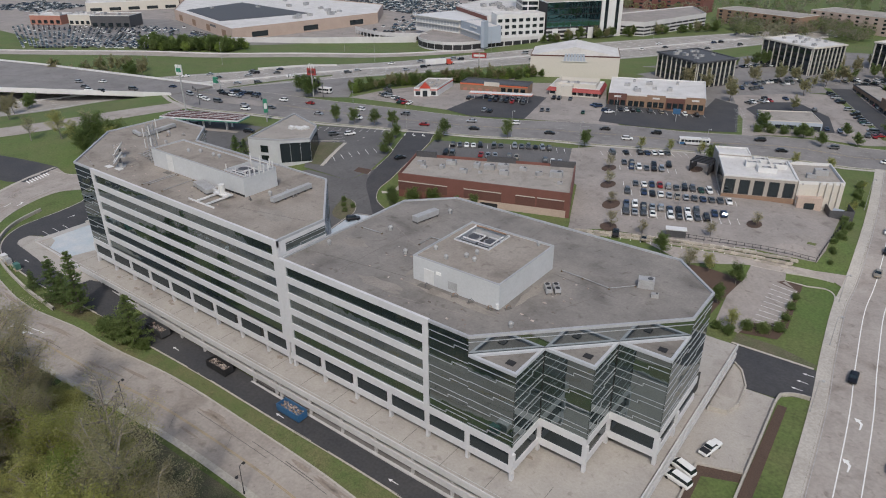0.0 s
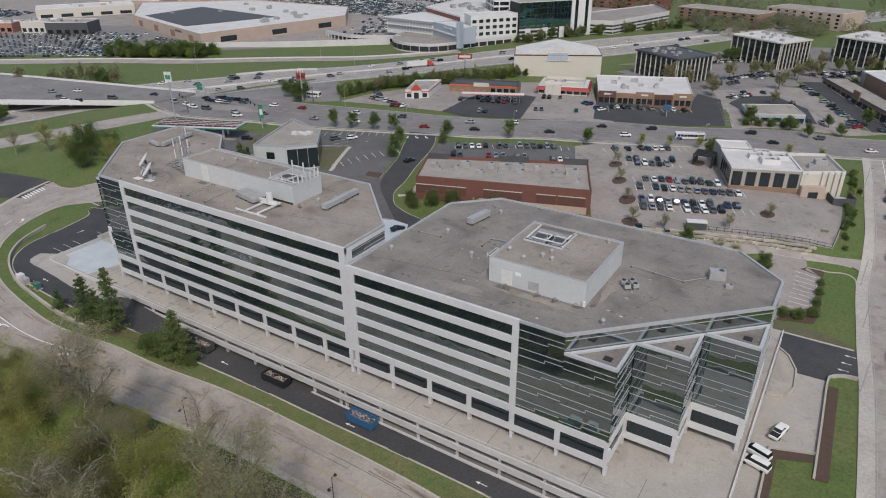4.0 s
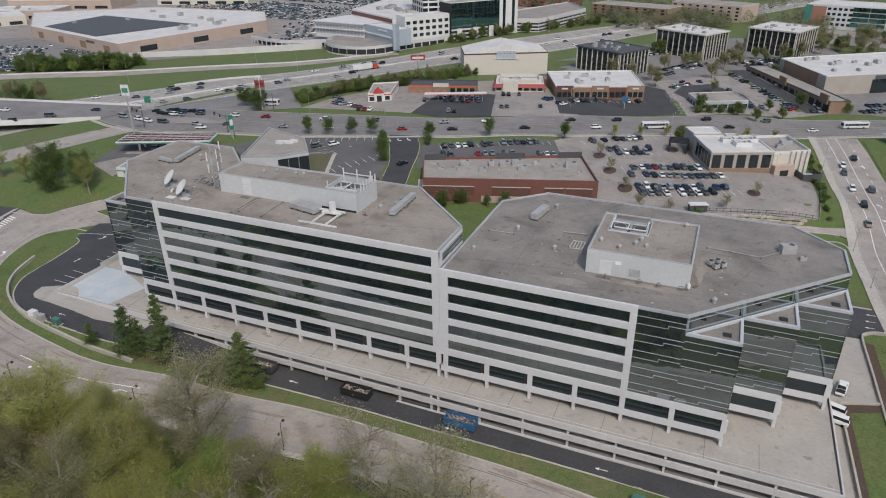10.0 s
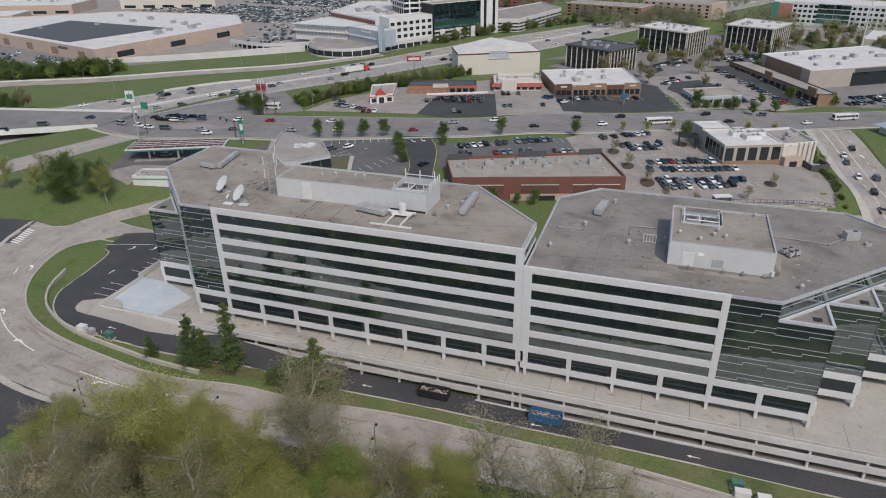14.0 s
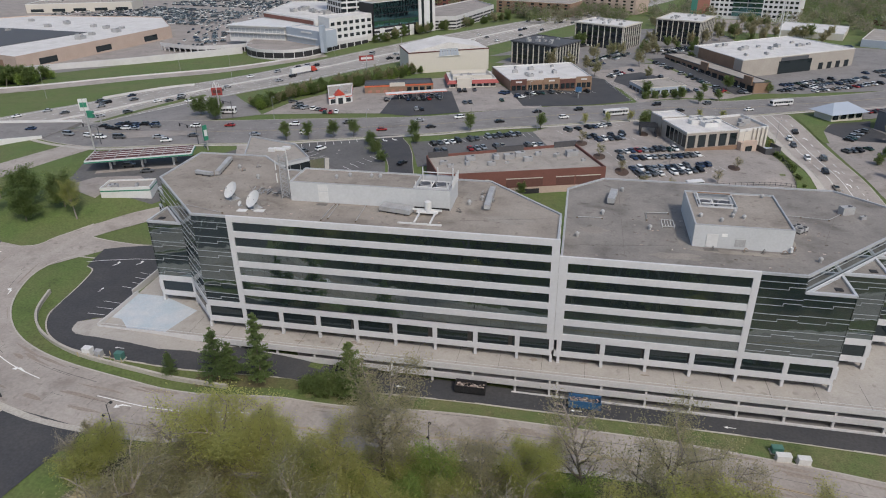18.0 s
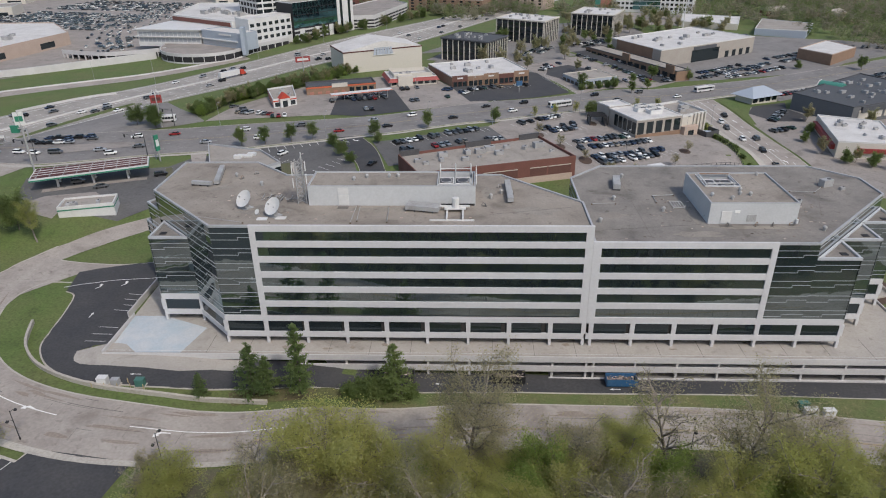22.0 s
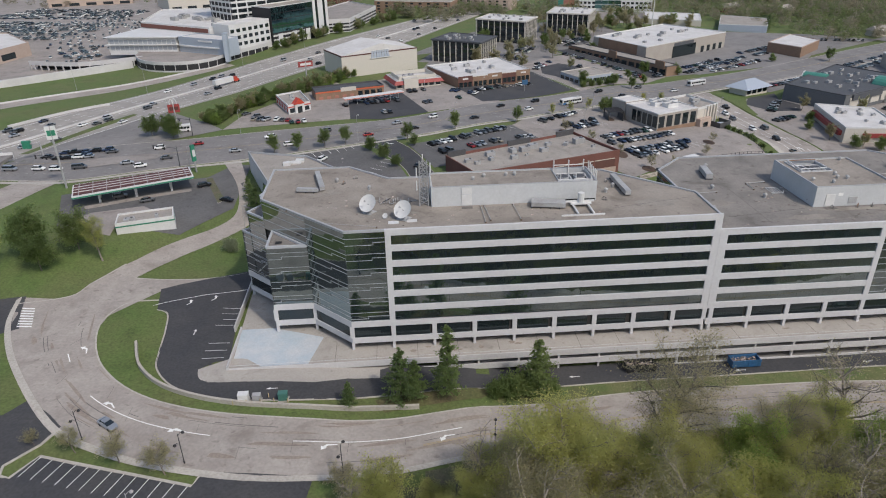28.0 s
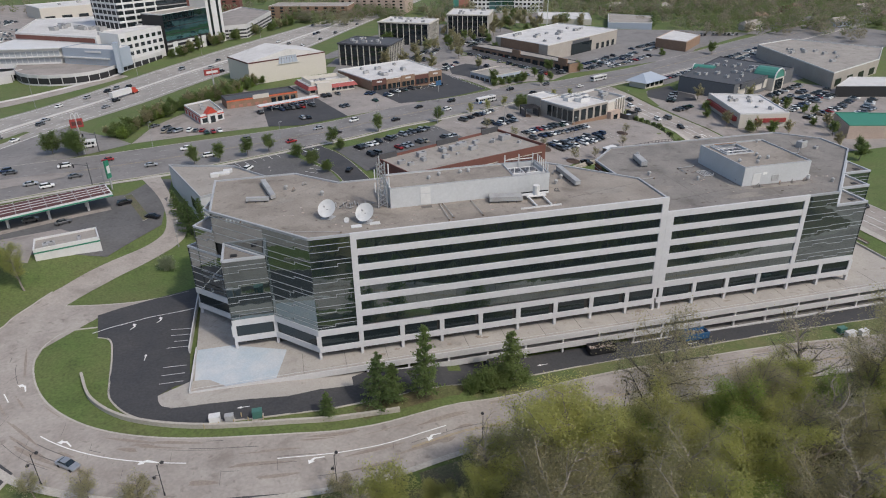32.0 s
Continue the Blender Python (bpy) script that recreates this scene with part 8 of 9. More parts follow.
FLEET, USED = {}, set()
for kind, cols in (("sedan", ("white", "silver", "grey", "black", "dark_blue", "red", "beige", "dark_green")), ("suv", ("white", "silver", "grey", "black", "red", "dark_blue")), ("van", ("white", "silver", "grey")), ("pickup", ("white", "black", "red"))):
    for col in cols:
        FLEET[kind, col, False] = build_car(kind, col)
        FLEET[kind, col, True] = build_car(kind, col, True)
MIX = [("sedan", "black")] * 4 + [("sedan", "grey")] * 5 + [("sedan", "silver")] * 3 + [("sedan", "white")] * 3 + [("sedan", "dark_blue")] * 3 + [("sedan", "red")] + [("sedan", "beige"), ("sedan", "dark_green")] \
    + [("suv", "black")] * 4 + [("suv", "grey")] * 3 + [("suv", "white")] * 3 + [("suv", "silver")] * 2 + [("suv", "dark_blue"), ("van", "silver"), ("van", "grey"), ("pickup", "black"), ("sedan", "white"), ("suv", "white"), ("sedan", "silver")]
crnd = random.Random(77)


def put_car(x, y, rz, what=None, up=0.2, z=None):
    """A car on the ground; the first of its kind is the built one, the others are copies."""
    what = (what or crnd.choice(MIX)) + (y > 262 or x < -270 or x > 12,)
    m = pose(x, y, (lie(x, y) if z is None else z) + up, 0, 0, rz)
    if what not in USED:
        USED.add(what)
        FLEET[what].matrix_basis = m
        return FLEET[what]
    return copy_thing(FLEET[what], m)


def row(p, q, fill, back=0.0, flip=0, step=2.72):
    """A row of parked cars between p and q, set back to the left of the line."""
    m, L = along(p, q)
    a = math.degrees(math.atan2(q[1] - p[1], q[0] - p[0]))
    for k in range(int(L // step)):
        if crnd.random() < fill:
            v = m @ Vector(((k + 0.5) * step, back + crnd.uniform(-0.3, 0.3), 0))
            put_car(v.x, v.y, a + 90 + flip + crnd.choice((0, 180)) + crnd.uniform(-2, 2))


# bank lot, in six rows
row((-104, 240), (-77, 260), 0.75, -2.4)
row((-91, 229), (-73, 238), 0.85, -2.4)
row((-93, 234), (-75, 243), 0.7, -2.4)
row((-83, 214), (-52, 229), 0.85, -2.4)
row((-80, 207), (-47, 222), 0.92, -2.4)
row((-74, 192), (-46, 205), 0.85, -2.4)
row((-76, 197), (-46, 210), 0.9, -2.4)
row((-70, 176), (-58, 180.5), 0.6, -2.4)
# lot behind the brick shop
row((-154, 207), (-116, 232), 0.8, -2.4)
row((-152, 195), (-109, 219), 0.7, -1.5)
put_car(-193.5, 190.5, 60, ("suv", "white"))
put_car(-199.5, 187, 60, ("suv", "grey"))
put_car(-158, 181, 65, ("sedan", "black"))
# restaurants and shops
row((-236, 262), (-222, 247), 0.6)
row((-231, 251), (-212, 247), 0.8)
row((-213, 243), (-198, 247), 0.5)
row((-190, 268), (-162, 280), 0.85, 2.0)
row((-190, 274), (-164, 286), 0.7, 2.4)
row((-172, 256), (-154, 262), 0.35)
row((-160, 302), (-142, 309), 0.5, -3)
row((-152, 275), (-130, 285), 0.4)
row((-136, 300), (-122, 290), 0.7)
row((-124, 300), (-90, 322), 0.6, -2.4)
row((-119, 286), (-100, 292), 0.4)
row((-96, 384), (-72, 398), 0.4)
row((-82, 366), (-64, 380), 0.4)
row((-84, 350), (-70, 372), 0.5)
row((-56, 362), (-30, 372), 0.5)
row((-40, 332), (-6, 342), 0.55)
row((-36, 410), (-6, 346), 0.7, 2.6)
row((-52, 404), (-20, 336), 0.6, 2.6)
row((12, 348), (60, 380), 0.6)
row((16, 362), (60, 392), 0.55)
row((30, 352), (76, 380), 0.5)
row((20, 262), (34, 280), 0.4)
row((62, 238), (104, 262), 0.75)
row((66, 228), (112, 254), 0.7)
row((64, 214), (100, 228), 0.6)
row((74, 206), (112, 222), 0.6)
row((14, 246), (30, 254), 0.5)
row((44, 312), (84, 330), 0.6)
row((90, 340), (130, 362), 0.6)
row((-130, 428), (-86, 470), 0.6)
row((-50, 440), (-20, 466), 0.6)
# beside the deck, and the yard in the east
put_car(-18, 107, 75, ("pickup", "white"))
put_car(-20.6, 99, 160, ("van", "white"))
put_car(-20.3, 95.8, 165, ("van", "white"))
put_car(-248, 24, 92)
put_car(-222.5, 52, -38, ("sedan", "silver"))
put_car(-232, 169, 30, ("suv", "black"))
put_car(-247, 156, 25, ("sedan", "grey"))
put_car(-350, 168, 22, z=5.55)
put_car(-358, 165, 22, z=5.55)
put_car(-368, 168, 20, z=5.55)
put_car(-341, 180, 20, z=5.55)
put_car(-382, 172, 20, z=5.55)
put_car(-330, 196, 195, z=5.55)
put_car(-372, 180, 200, z=5.55)
put_car(-222, 157, -20, ("sedan", "black"))
put_car(-257, 160, 25, ("suv", "grey"))
put_car(-132.4, 138, 55, ("sedan", "black"))
put_car(-141.8, 138.4, 50, ("suv", "black"))
put_car(-135.5, 131.5, 50, ("sedan", "white"))
# traffic on the main road, both ways
for i, s, w in ((4, .3, None), (6, .7, None), (7, .3, None), (9, .28, None), (10, .7, None), (11, .3, None), (12, .72, None), (14, .28, None), (15, .12, None), (15, .7, None), (16, .3, None), (17, .72, ("sedan", "red")), (19, .3, None), (20, .7, ("suv", "white")),
                (21, .3, None), (22, .72, None), (24, .28, ("sedan", "red")), (25, .7, None), (26, .3, None), (27, .72, None), (29, .28, None), (31, .7, None), (32, .3, ("suv", "white")), (33, .72, None), (35, .3, None), (37, .7, None), (38, .25, None), (40, .72, None), (42, .3, None), (44, .7, None)):
    c = mixline(ms, mn, s)
    d = Vector(c[i + 1]) - Vector(c[i])
    put_car(*c[i], math.degrees(math.atan2(d.y, d.x)) + (0 if s < 0.5 else 180), w)
for k in range(9):
    c = mixline(ms, mn, .62 if k % 2 else .8)
    i = 7 + k // 2
    d = Vector(c[i + 1]) - Vector(c[i])
    put_car(c[i][0] + d.x * 0.5, c[i][1] + d.y * 0.5, math.degrees(math.atan2(d.y, d.x)) + 180)
for i, s in ((11, .3), (15, .75), (22, .25), (36, .25), (38, .3), (40, .25), (40, .62), (42, .25), (43, .3), (44, .62)):
    put_car(*mixline(re_w, re_e, s)[i], 90 if s > 0.5 else -90)
for k in range(60):
    s = crnd.choice((.11, .21, .31, .40, .60, .69, .79, .89))
    i = crnd.randrange(20, 66)
    c = mixline(HW_S, HW_N, s)
    d = Vector(c[i + 1]) - Vector(c[i])
    f = crnd.random()
    put_car(c[i][0] + d.x * f, c[i][1] + d.y * f, math.degrees(math.atan2(d.y, d.x)) + (0 if s < 0.5 else 180))


def bus(x, y, rz, n, front, lbl, scale=1.0):
    b = thing("bus", lbl, "bus", x, y, lie(x, y) + 0.2, rz)
    bm = bmesh.new()
    L = n / 2
    loft(bm, [section(L, 1.2, 0.4, 2.9), section(L - 0.15, 1.27, 0.35, 3.05), section(-L + 0.1, 1.27, 0.35, 3.05), section(-L, 1.22, 0.4, 2.95)])
    part("body", bm, "white", b, local=True)
    for sd in (-1, 1):
        k = int(n // 1.5)
        for j in range(k):
            part("window", box(-L + 0.5 + j * (n - 1) / k, -L + 0.5 + (j + 0.86) * (n - 1) / k, 1.27 * sd - 0.02, 1.27 * sd + 0.02, 1.45, 2.4), "glass_car", b, local=True)
    part("windscreen", box(L - 0.02, L + 0.03, -1.05, 1.05, 1.3, 2.6), "glass_car", b, local=True)
    part("front_panel", box(L - 2.4, L - 0.3, -1.29, 1.29, 0.4, 1.35), front, b, local=True)
    part("roof_unit", box(-L + 1, -L + 3.4, -0.8, 0.8, 3.05, 3.35), "metal", b, local=True)
    for xx in (L * 0.62, -L * 0.58):
        for yy in (-1.15, 1.15):
            piece("wheel", WHEEL, b, pose(xx, yy, 0.45) @ Matrix.Scale(1.4, 4), local=True)


bus(-78, 273.5, 205, 12, "blue", "white city bus with a blue front panel")
bus(-258, 238, 12, 7.5, "white", "white shuttle bus parked by the trees")
bus(6, 318, 205, 12, "white", "white city bus at the junction")
tk = thing("box_trailer_truck", "semi truck with a white box trailer on the motorway", "truck", -262, 338, lie(-262, 338) + 0.2, 56)
part("trailer", box(-7.5, 6, -1.25, 1.25, 1.1, 3.9), "white", tk, local=True)
part("cab", box((6.6, 9.2, -1.15, 1.15, 0.7, 3.3), (9.2, 10.4, -0.95, 0.95, 0.7, 1.9)), "red", tk, local=True)
for xx in (-6, -4.8, 6.8, 9.6):
    for yy in (-1.1, 1.1):
        piece("wheel", WHEEL, tk, pose(xx, yy, 0.5) @ Matrix.Scale(1.5, 4), local=True)
# the far mall lots: too many to count
def far_cars(areas, step, fill, seed, name, lbl):
    r = random.Random(seed)
    mats = [CAR_PAINT[k] for k in ("white", "silver", "grey", "black", "dark_blue", "silver", "grey", "white")]
    verts, faces, slots = [], [], []
    for (a, b, c, d) in areas:
        n, mrows = max(1, int(math.dist(a, b) // step)), max(1, int(math.dist(a, d) // 8.2))
        ang = math.atan2(d[1] - a[1], d[0] - a[0])
        ca, sa = math.cos(ang), math.sin(ang)
        for j in range(mrows):
            for i in range(n):
                if r.random() > fill:
                    continue
                u, v = (i + 0.5) / n, (j + 0.5 + r.uniform(-.04, .04)) / mrows
                x = (1 - u) * (1 - v) * a[0] + u * (1 - v) * b[0] + u * v * c[0] + (1 - u) * v * d[0]
                y = (1 - u) * (1 - v) * a[1] + u * (1 - v) * b[1] + u * v * c[1] + (1 - u) * v * d[1]
                z, k = lie(x, y) + 0.35, r.randrange(len(mats))
                for (x0, x1, w, z0, z1, t, slot) in ((-2.3, 2.3, 0.9, 0, 0.72, 1.0, k), (-1.7, 1.1, 0.8, 0.72, 1.25, 0.72, 8)):
                    base = len(verts)
                    for zz, f in ((z0, 1.0), (z1, t)):
                        for px, py in ((x0, -w), (x1, -w), (x1, w), (x0, w)):
                            px, py = (px - (x0 + x1) / 2) * f + (x0 + x1) / 2, py * (f if f == 1 else 0.85)
                            verts.append((x + ca * px - sa * py, y + sa * px + ca * py, z + zz))
                    faces.extend(tuple(base + q for q in f) for f in ((4, 5, 6, 7), (0, 1, 5, 4), (1, 2, 6, 5), (2, 3, 7, 6), (3, 0, 4, 7)))
                    slots.extend([slot] * 5)
    me = bpy.data.meshes.new(name)
    me.from_pydata(verts, [], faces)
    for mt in mats + [M["glass_car"]]:
        me.materials.append(mt)
    me.polygons.foreach_set("material_index", slots)
    return tagged(new(name, me), lbl, "parked cars", kind="stuff")


far_cars([((-552, 214), (-470, 268), (-545, 348), (-690, 262)), ((-468, 282), (-420, 318), (-448, 322), (-520, 338))], 2.9, 0.72, 5, "far_parked_cars", "hundreds of parked cars in the distant mall lot")
far_cars([((-425, 478), (-372, 480), (-380, 560), (-452, 560)), ((-452, 570), (-340, 580), (-330, 640), (-500, 660)), ((-640, 560), (-480, 545), (-470, 640), (-660, 660))], 2.9, 0.32, 6, "far_parked_cars", "many parked cars in the pale mall lot")
far_cars([((-600, 560), (-440, 530), (-420, 620), (-600, 680)), ((-580, 690), (-430, 650), (-420, 720), (-560, 770)), ((-415, 470), (-392, 440), (-372, 452), (-395, 500)), ((-860, 300), (-760, 320), (-780, 380), (-880, 380))], 2.9, 0.5, 16, "far_parked_cars", "hundreds of parked cars round the mall")
far_cars([((-400, 420), (-372, 440), (-372, 466), (-412, 456)), ((-232, 556), (-205, 545), (-192, 600), (-212, 630))], 2.9, 0.4, 7, "far_parked_cars", "parked cars near the medical centre")
far_cars([((72, 262), (108, 280), (112, 268), (78, 250)), ((84, 250), (116, 264), (122, 250), (92, 234)), ((96, 234), (118, 246), (124, 232), (104, 214)), ((70, 206), (96, 222), (102, 206), (80, 196))], 2.9, 0.7, 8, "far_parked_cars", "many parked cars before the stores")
far_cars([((104, 352), (150, 378), (156, 366), (112, 336)), ((60, 326), (92, 344), (96, 334), (66, 318)), ((150, 382), (200, 402), (206, 394), (160, 372))], 2.9, 0.7, 9, "far_parked_cars", "rows of parked cars behind the dark-roofed store")
far_cars([((20, 366), (66, 398), (74, 384), (30, 354)), ((70, 408), (100, 426), (108, 408), (80, 390)), ((40, 480), (90, 500), (96, 486), (52, 470)), ((150, 452), (190, 440), (184, 428), (140, 440))], 2.9, 0.55, 10, "far_parked_cars", "many parked cars before the supermarket")
far_cars([((-136, 420), (-104, 466), (-92, 456), (-122, 416)), ((-94, 400), (-72, 440), (-60, 434), (-84, 384)), ((-48, 436), (-22, 470), (-12, 462), (-36, 430))], 2.9, 0.5, 11, "far_parked_cars", "parked cars between the black offices")
for key, proto in FLEET.items():
    if key not in USED:
        for o in list(proto.children_recursive) + [proto]:
            bpy.data.objects.remove(o)

# ---- trees ----
def leaf_material(name, a, b, c):
    m = bpy.data.materials.new(name)
    m.use_nodes = True
    nt = m.node_tree
    p = nt.nodes["Principled BSDF"]
    p.inputs["Roughness"].default_value = 0.85
    p.inputs["Specular IOR Level"].default_value = 0.15
    geo, info = nt.nodes.new("ShaderNodeNewGeometry"), nt.nodes.new("ShaderNodeObjectInfo")
    ramp = nt.nodes.new("ShaderNodeValToRGB")
    ramp.color_ramp.elements[0].color, ramp.color_ramp.elements[1].color = (*a, 1), (*c, 1)
    e = ramp.color_ramp.elements.new(0.5)
    e.color = (*b, 1)
    mx = nt.nodes.new("ShaderNodeMath")
    mx.operation = "MULTIPLY_ADD"
    mx.inputs[1].default_value = 0.2
    md = nt.nodes.new("ShaderNodeMath")
    md.operation = "MULTIPLY"
    md.inputs[1].default_value = 0.8
    nt.links.new(info.outputs["Random"], md.inputs[0])
    nt.links.new(geo.outputs["Random Per Island"], mx.inputs[0])
    nt.links.new(md.outputs[0], mx.inputs[2])
    nt.links.new(mx.outputs[0], ramp.inputs["Fac"])
    nt.links.new(ramp.outputs["Color"], p.inputs["Base Color"])
    tr = nt.nodes.new("ShaderNodeBsdfTranslucent")
    nt.links.new(ramp.outputs["Color"], tr.inputs["Color"])
    mixs = nt.nodes.new("ShaderNodeMixShader")
    mixs.inputs["Fac"].default_value = 0.68
    nt.links.new(p.outputs[0], mixs.inputs[1])
    nt.links.new(tr.outputs[0], mixs.inputs[2])
    nt.links.new(mixs.outputs[0], nt.nodes["Material Output"].inputs["Surface"])
    return m


M["leaf_olive"] = leaf_material("leaf_olive", (0.424, 0.413, 0.165), (0.435, 0.435, 0.16), (0.374, 0.402, 0.138))
M["leaf_fresh"] = leaf_material("leaf_fresh", (0.253, 0.341, 0.094), (0.297, 0.385, 0.11), (0.341, 0.418, 0.132))
M["leaf_yellow"] = leaf_material("leaf_yellow", (0.479, 0.473, 0.176), (0.435, 0.451, 0.16), (0.495, 0.484, 0.193))
M["leaf_brown"] = leaf_material("leaf_brown", (0.363, 0.33, 0.204), (0.396, 0.369, 0.22), (0.352, 0.358, 0.182))
M["leaf_green"] = leaf_material("leaf_green", (0.17, 0.225, 0.085), (0.20, 0.265, 0.095), (0.25, 0.30, 0.12))
M["needle"] = leaf_material("needle", (0.15, 0.21, 0.085), (0.19, 0.26, 0.10), (0.25, 0.31, 0.12))
M["blossom"] = leaf_material("blossom", (0.5, 0.5, 0.42), (0.25, 0.3, 0.15), (0.6, 0.6, 0.55))
# distant foliage is lightened, with the distance haze put into its colours
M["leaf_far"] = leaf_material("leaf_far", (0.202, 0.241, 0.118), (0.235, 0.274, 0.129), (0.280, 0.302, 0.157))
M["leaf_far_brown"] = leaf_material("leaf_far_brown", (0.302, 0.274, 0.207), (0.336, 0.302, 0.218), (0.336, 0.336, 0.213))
M["bark"] = material("bark", (0.19, 0.16, 0.13), 0.95, vary=0.25, scale=5, tint=(0.12, 0.10, 0.085), stain=0.6)
M["bark_pale"] = material("bark_pale", (0.235, 0.21, 0.175), 0.95, vary=0.25, scale=5, tint=(0.2, 0.17, 0.145), stain=0.6)


def limb_pts(r, a, d, length, n, bend):
    pts, p, d = [a.copy()], a.copy(), d.normalized()
    for k in range(n):
        d = (d + Vector((r.gauss(0, bend), r.gauss(0, bend), r.gauss(0, bend) + 0.06))).normalized()
        p = p + d * (length / n)
        pts.append(p.copy())
    return pts, d


def leaf_mesh(name, centres, sizes, mat, r):
    rs = np.random.RandomState(r.randrange(10 ** 6))
    c, s = np.array([tuple(v) for v in centres]), np.array(sizes)
    n = len(c)
    face = rs.normal(size=(n, 3)) + np.array([0.0, 0.0, 1.7])      # leaves tend to face the sky
    u = np.cross(face, rs.normal(size=(n, 3)))
    u /= np.linalg.norm(u, axis=1, keepdims=True)
    w = np.cross(face, u)
    w /= np.linalg.norm(w, axis=1, keepdims=True)
    su, sw = (s * rs.uniform(.7, 1.2, n))[:, None] * u, (s * rs.uniform(.4, .8, n))[:, None] * w
    v = np.stack([c - su - sw * 0.5, c + su * 0.2 + sw, c + su - sw * 0.6], 1).reshape(-1, 3)
    me = bpy.data.meshes.new(name)
    me.from_pydata(v.tolist(), [], np.arange(3 * n).reshape(-1, 3).tolist())
    me.materials.append(M[mat])
    return me


def broadleaf(seed, h, spread, leaves, size, mat, bark="bark", label="", name="tree", fork=0.32, clump=1.0, stems=1, twigs=2, limbs=11, sub=5):
    """Tapered trunk, forking limbs, twigs, and loose clumps of leaves at their ends."""
    r = random.Random(seed)
    t = thing(name, label, "tree", 0, 0, -800)
    bm = bmesh.new()
    tips = []
    for s in range(stems):
        lean = Vector((r.gauss(0, 0.1), r.gauss(0, 0.1), 1)) if stems == 1 else Vector((r.gauss(0, 0.35), r.gauss(0, 0.35), 1))
        trunk, _ = limb_pts(r, Vector((0, 0, -0.3)), lean, h * 0.8, 6, 0.07)
        rad = h * 0.016
        add_tube(bm, trunk, [rad * (1.25 - 0.19 * k) for k in range(7)], 6)
        for k in range(limbs):
            f = fork + (1 - fork) * (k + r.random()) / limbs
            i = min(5, int(f * 6))
            a = trunk[i].lerp(trunk[i + 1], f * 6 - i) if i < 6 else trunk[6]
            az = k * 2.4 + r.uniform(-.4, .4)
            up = 0.35 + 0.9 * f
            limb, d = limb_pts(r, a, Vector((math.cos(az), math.sin(az), up)), spread * (1.15 - 0.55 * f) * r.uniform(0.7, 1.15), 4, 0.16)
            add_tube(bm, limb, [rad * 0.5 * (1 - 0.2 * q) for q in range(5)], 3)
            for q in range(sub):
                b0 = limb[1 + q * 3 // 4 if q < 4 else 4]
                az2 = az + r.uniform(-1.3, 1.3)
                tw, _ = limb_pts(r, b0, Vector((math.cos(az2), math.sin(az2), r.uniform(0.1, 1.1))), spread * r.uniform(0.22, 0.5), 3, 0.22)
                add_tube(bm, tw, [rad * 0.2, rad * 0.15, rad * 0.1, rad * 0.05], 3)
                tips += tw[1:]
                for z in range(twigs):
                    az3 = az2 + r.uniform(-1.5, 1.5)
                    t3, _ = limb_pts(r, tw[1 + z % 2], Vector((math.cos(az3), math.sin(az3), r.uniform(0, 1))), spread * r.uniform(0.12, 0.28), 2, 0.25)
                    add_tube(bm, t3, [rad * 0.1, rad * 0.08, rad * 0.04], 3)
                    tips += t3[1:]
    part("trunk", bm, bark, t, local=True)
    centres, sizes = [], []
    for k in range(leaves):
        c = r.choice(tips)
        g = spread * 0.1 * clump
        centres.append(c + Vector((r.gauss(0, g), r.gauss(0, g), r.gauss(0, g * 0.8))))
        sizes.append(size * r.uniform(0.6, 1.3))
    cr = new("crown", leaf_mesh("crown", centres, sizes, mat, r))
    cr.parent = t
    return t


def conifer(seed, h, spread, label):
    r = random.Random(seed)
    t = thing("pine_tree", label, "tree", 0, 0, -800, group="pines by the deck")
    bm = tube([(0, 0, -0.3), (0, 0, h * 0.5), (0, 0, h)], [h * 0.016, h * 0.01, 0.02], 6)
    centres, sizes = [], []
    for k in range(int(h * 4)):
        z = round(h * (0.06 + 0.92 * k / (h * 4)) / 0.95) * 0.95 + r.gauss(0, 0.12)
        z = min(z, h * 0.985)
        L = spread * (1 - (z / h)) ** 0.8 * r.uniform(0.6, 1.15) + 0.25
        az = k * 2.399 + r.uniform(-.3, .3)
        d = Vector((math.cos(az), math.sin(az), r.uniform(-0.1, 0.3)))
        pts, _ = limb_pts(r, Vector((0, 0, z)), d, L, 3, 0.06)
        add_tube(bm, pts, [0.06, 0.045, 0.03, 0.015], 3)
        for q in range(int(18 + L * 18)):
            f = r.random() ** 0.7
            c = pts[0].lerp(pts[3], f) + Vector((r.gauss(0, .16 + .12 * L * f), r.gauss(0, .16 + .12 * L * f), r.gauss(0, 0.1)))
            centres.append(c)
            sizes.append(r.uniform(0.2, 0.4))
    part("trunk", bm, "bark", t, local=True)
    cr = new("crown", leaf_mesh("crown", centres, sizes, "needle", r))
    cr.parent = t
    return t


def plant(proto, x, y, s=1.0, rz=None, r=random.Random(5), first=set(), up=0.0):
    rz = r.uniform(0, 360) if rz is None else rz
    m = pose(x, y, lie(x, y) + up, 0, 0, rz) @ Matrix.Diagonal((s, s, s * r.uniform(0.92, 1.08), 1))
    if proto.name not in first:
        first.add(proto.name)
        proto.matrix_basis = m
        return proto
    c = copy_thing(proto, Matrix.Identity(4))
    c.matrix_basis = m
    return c


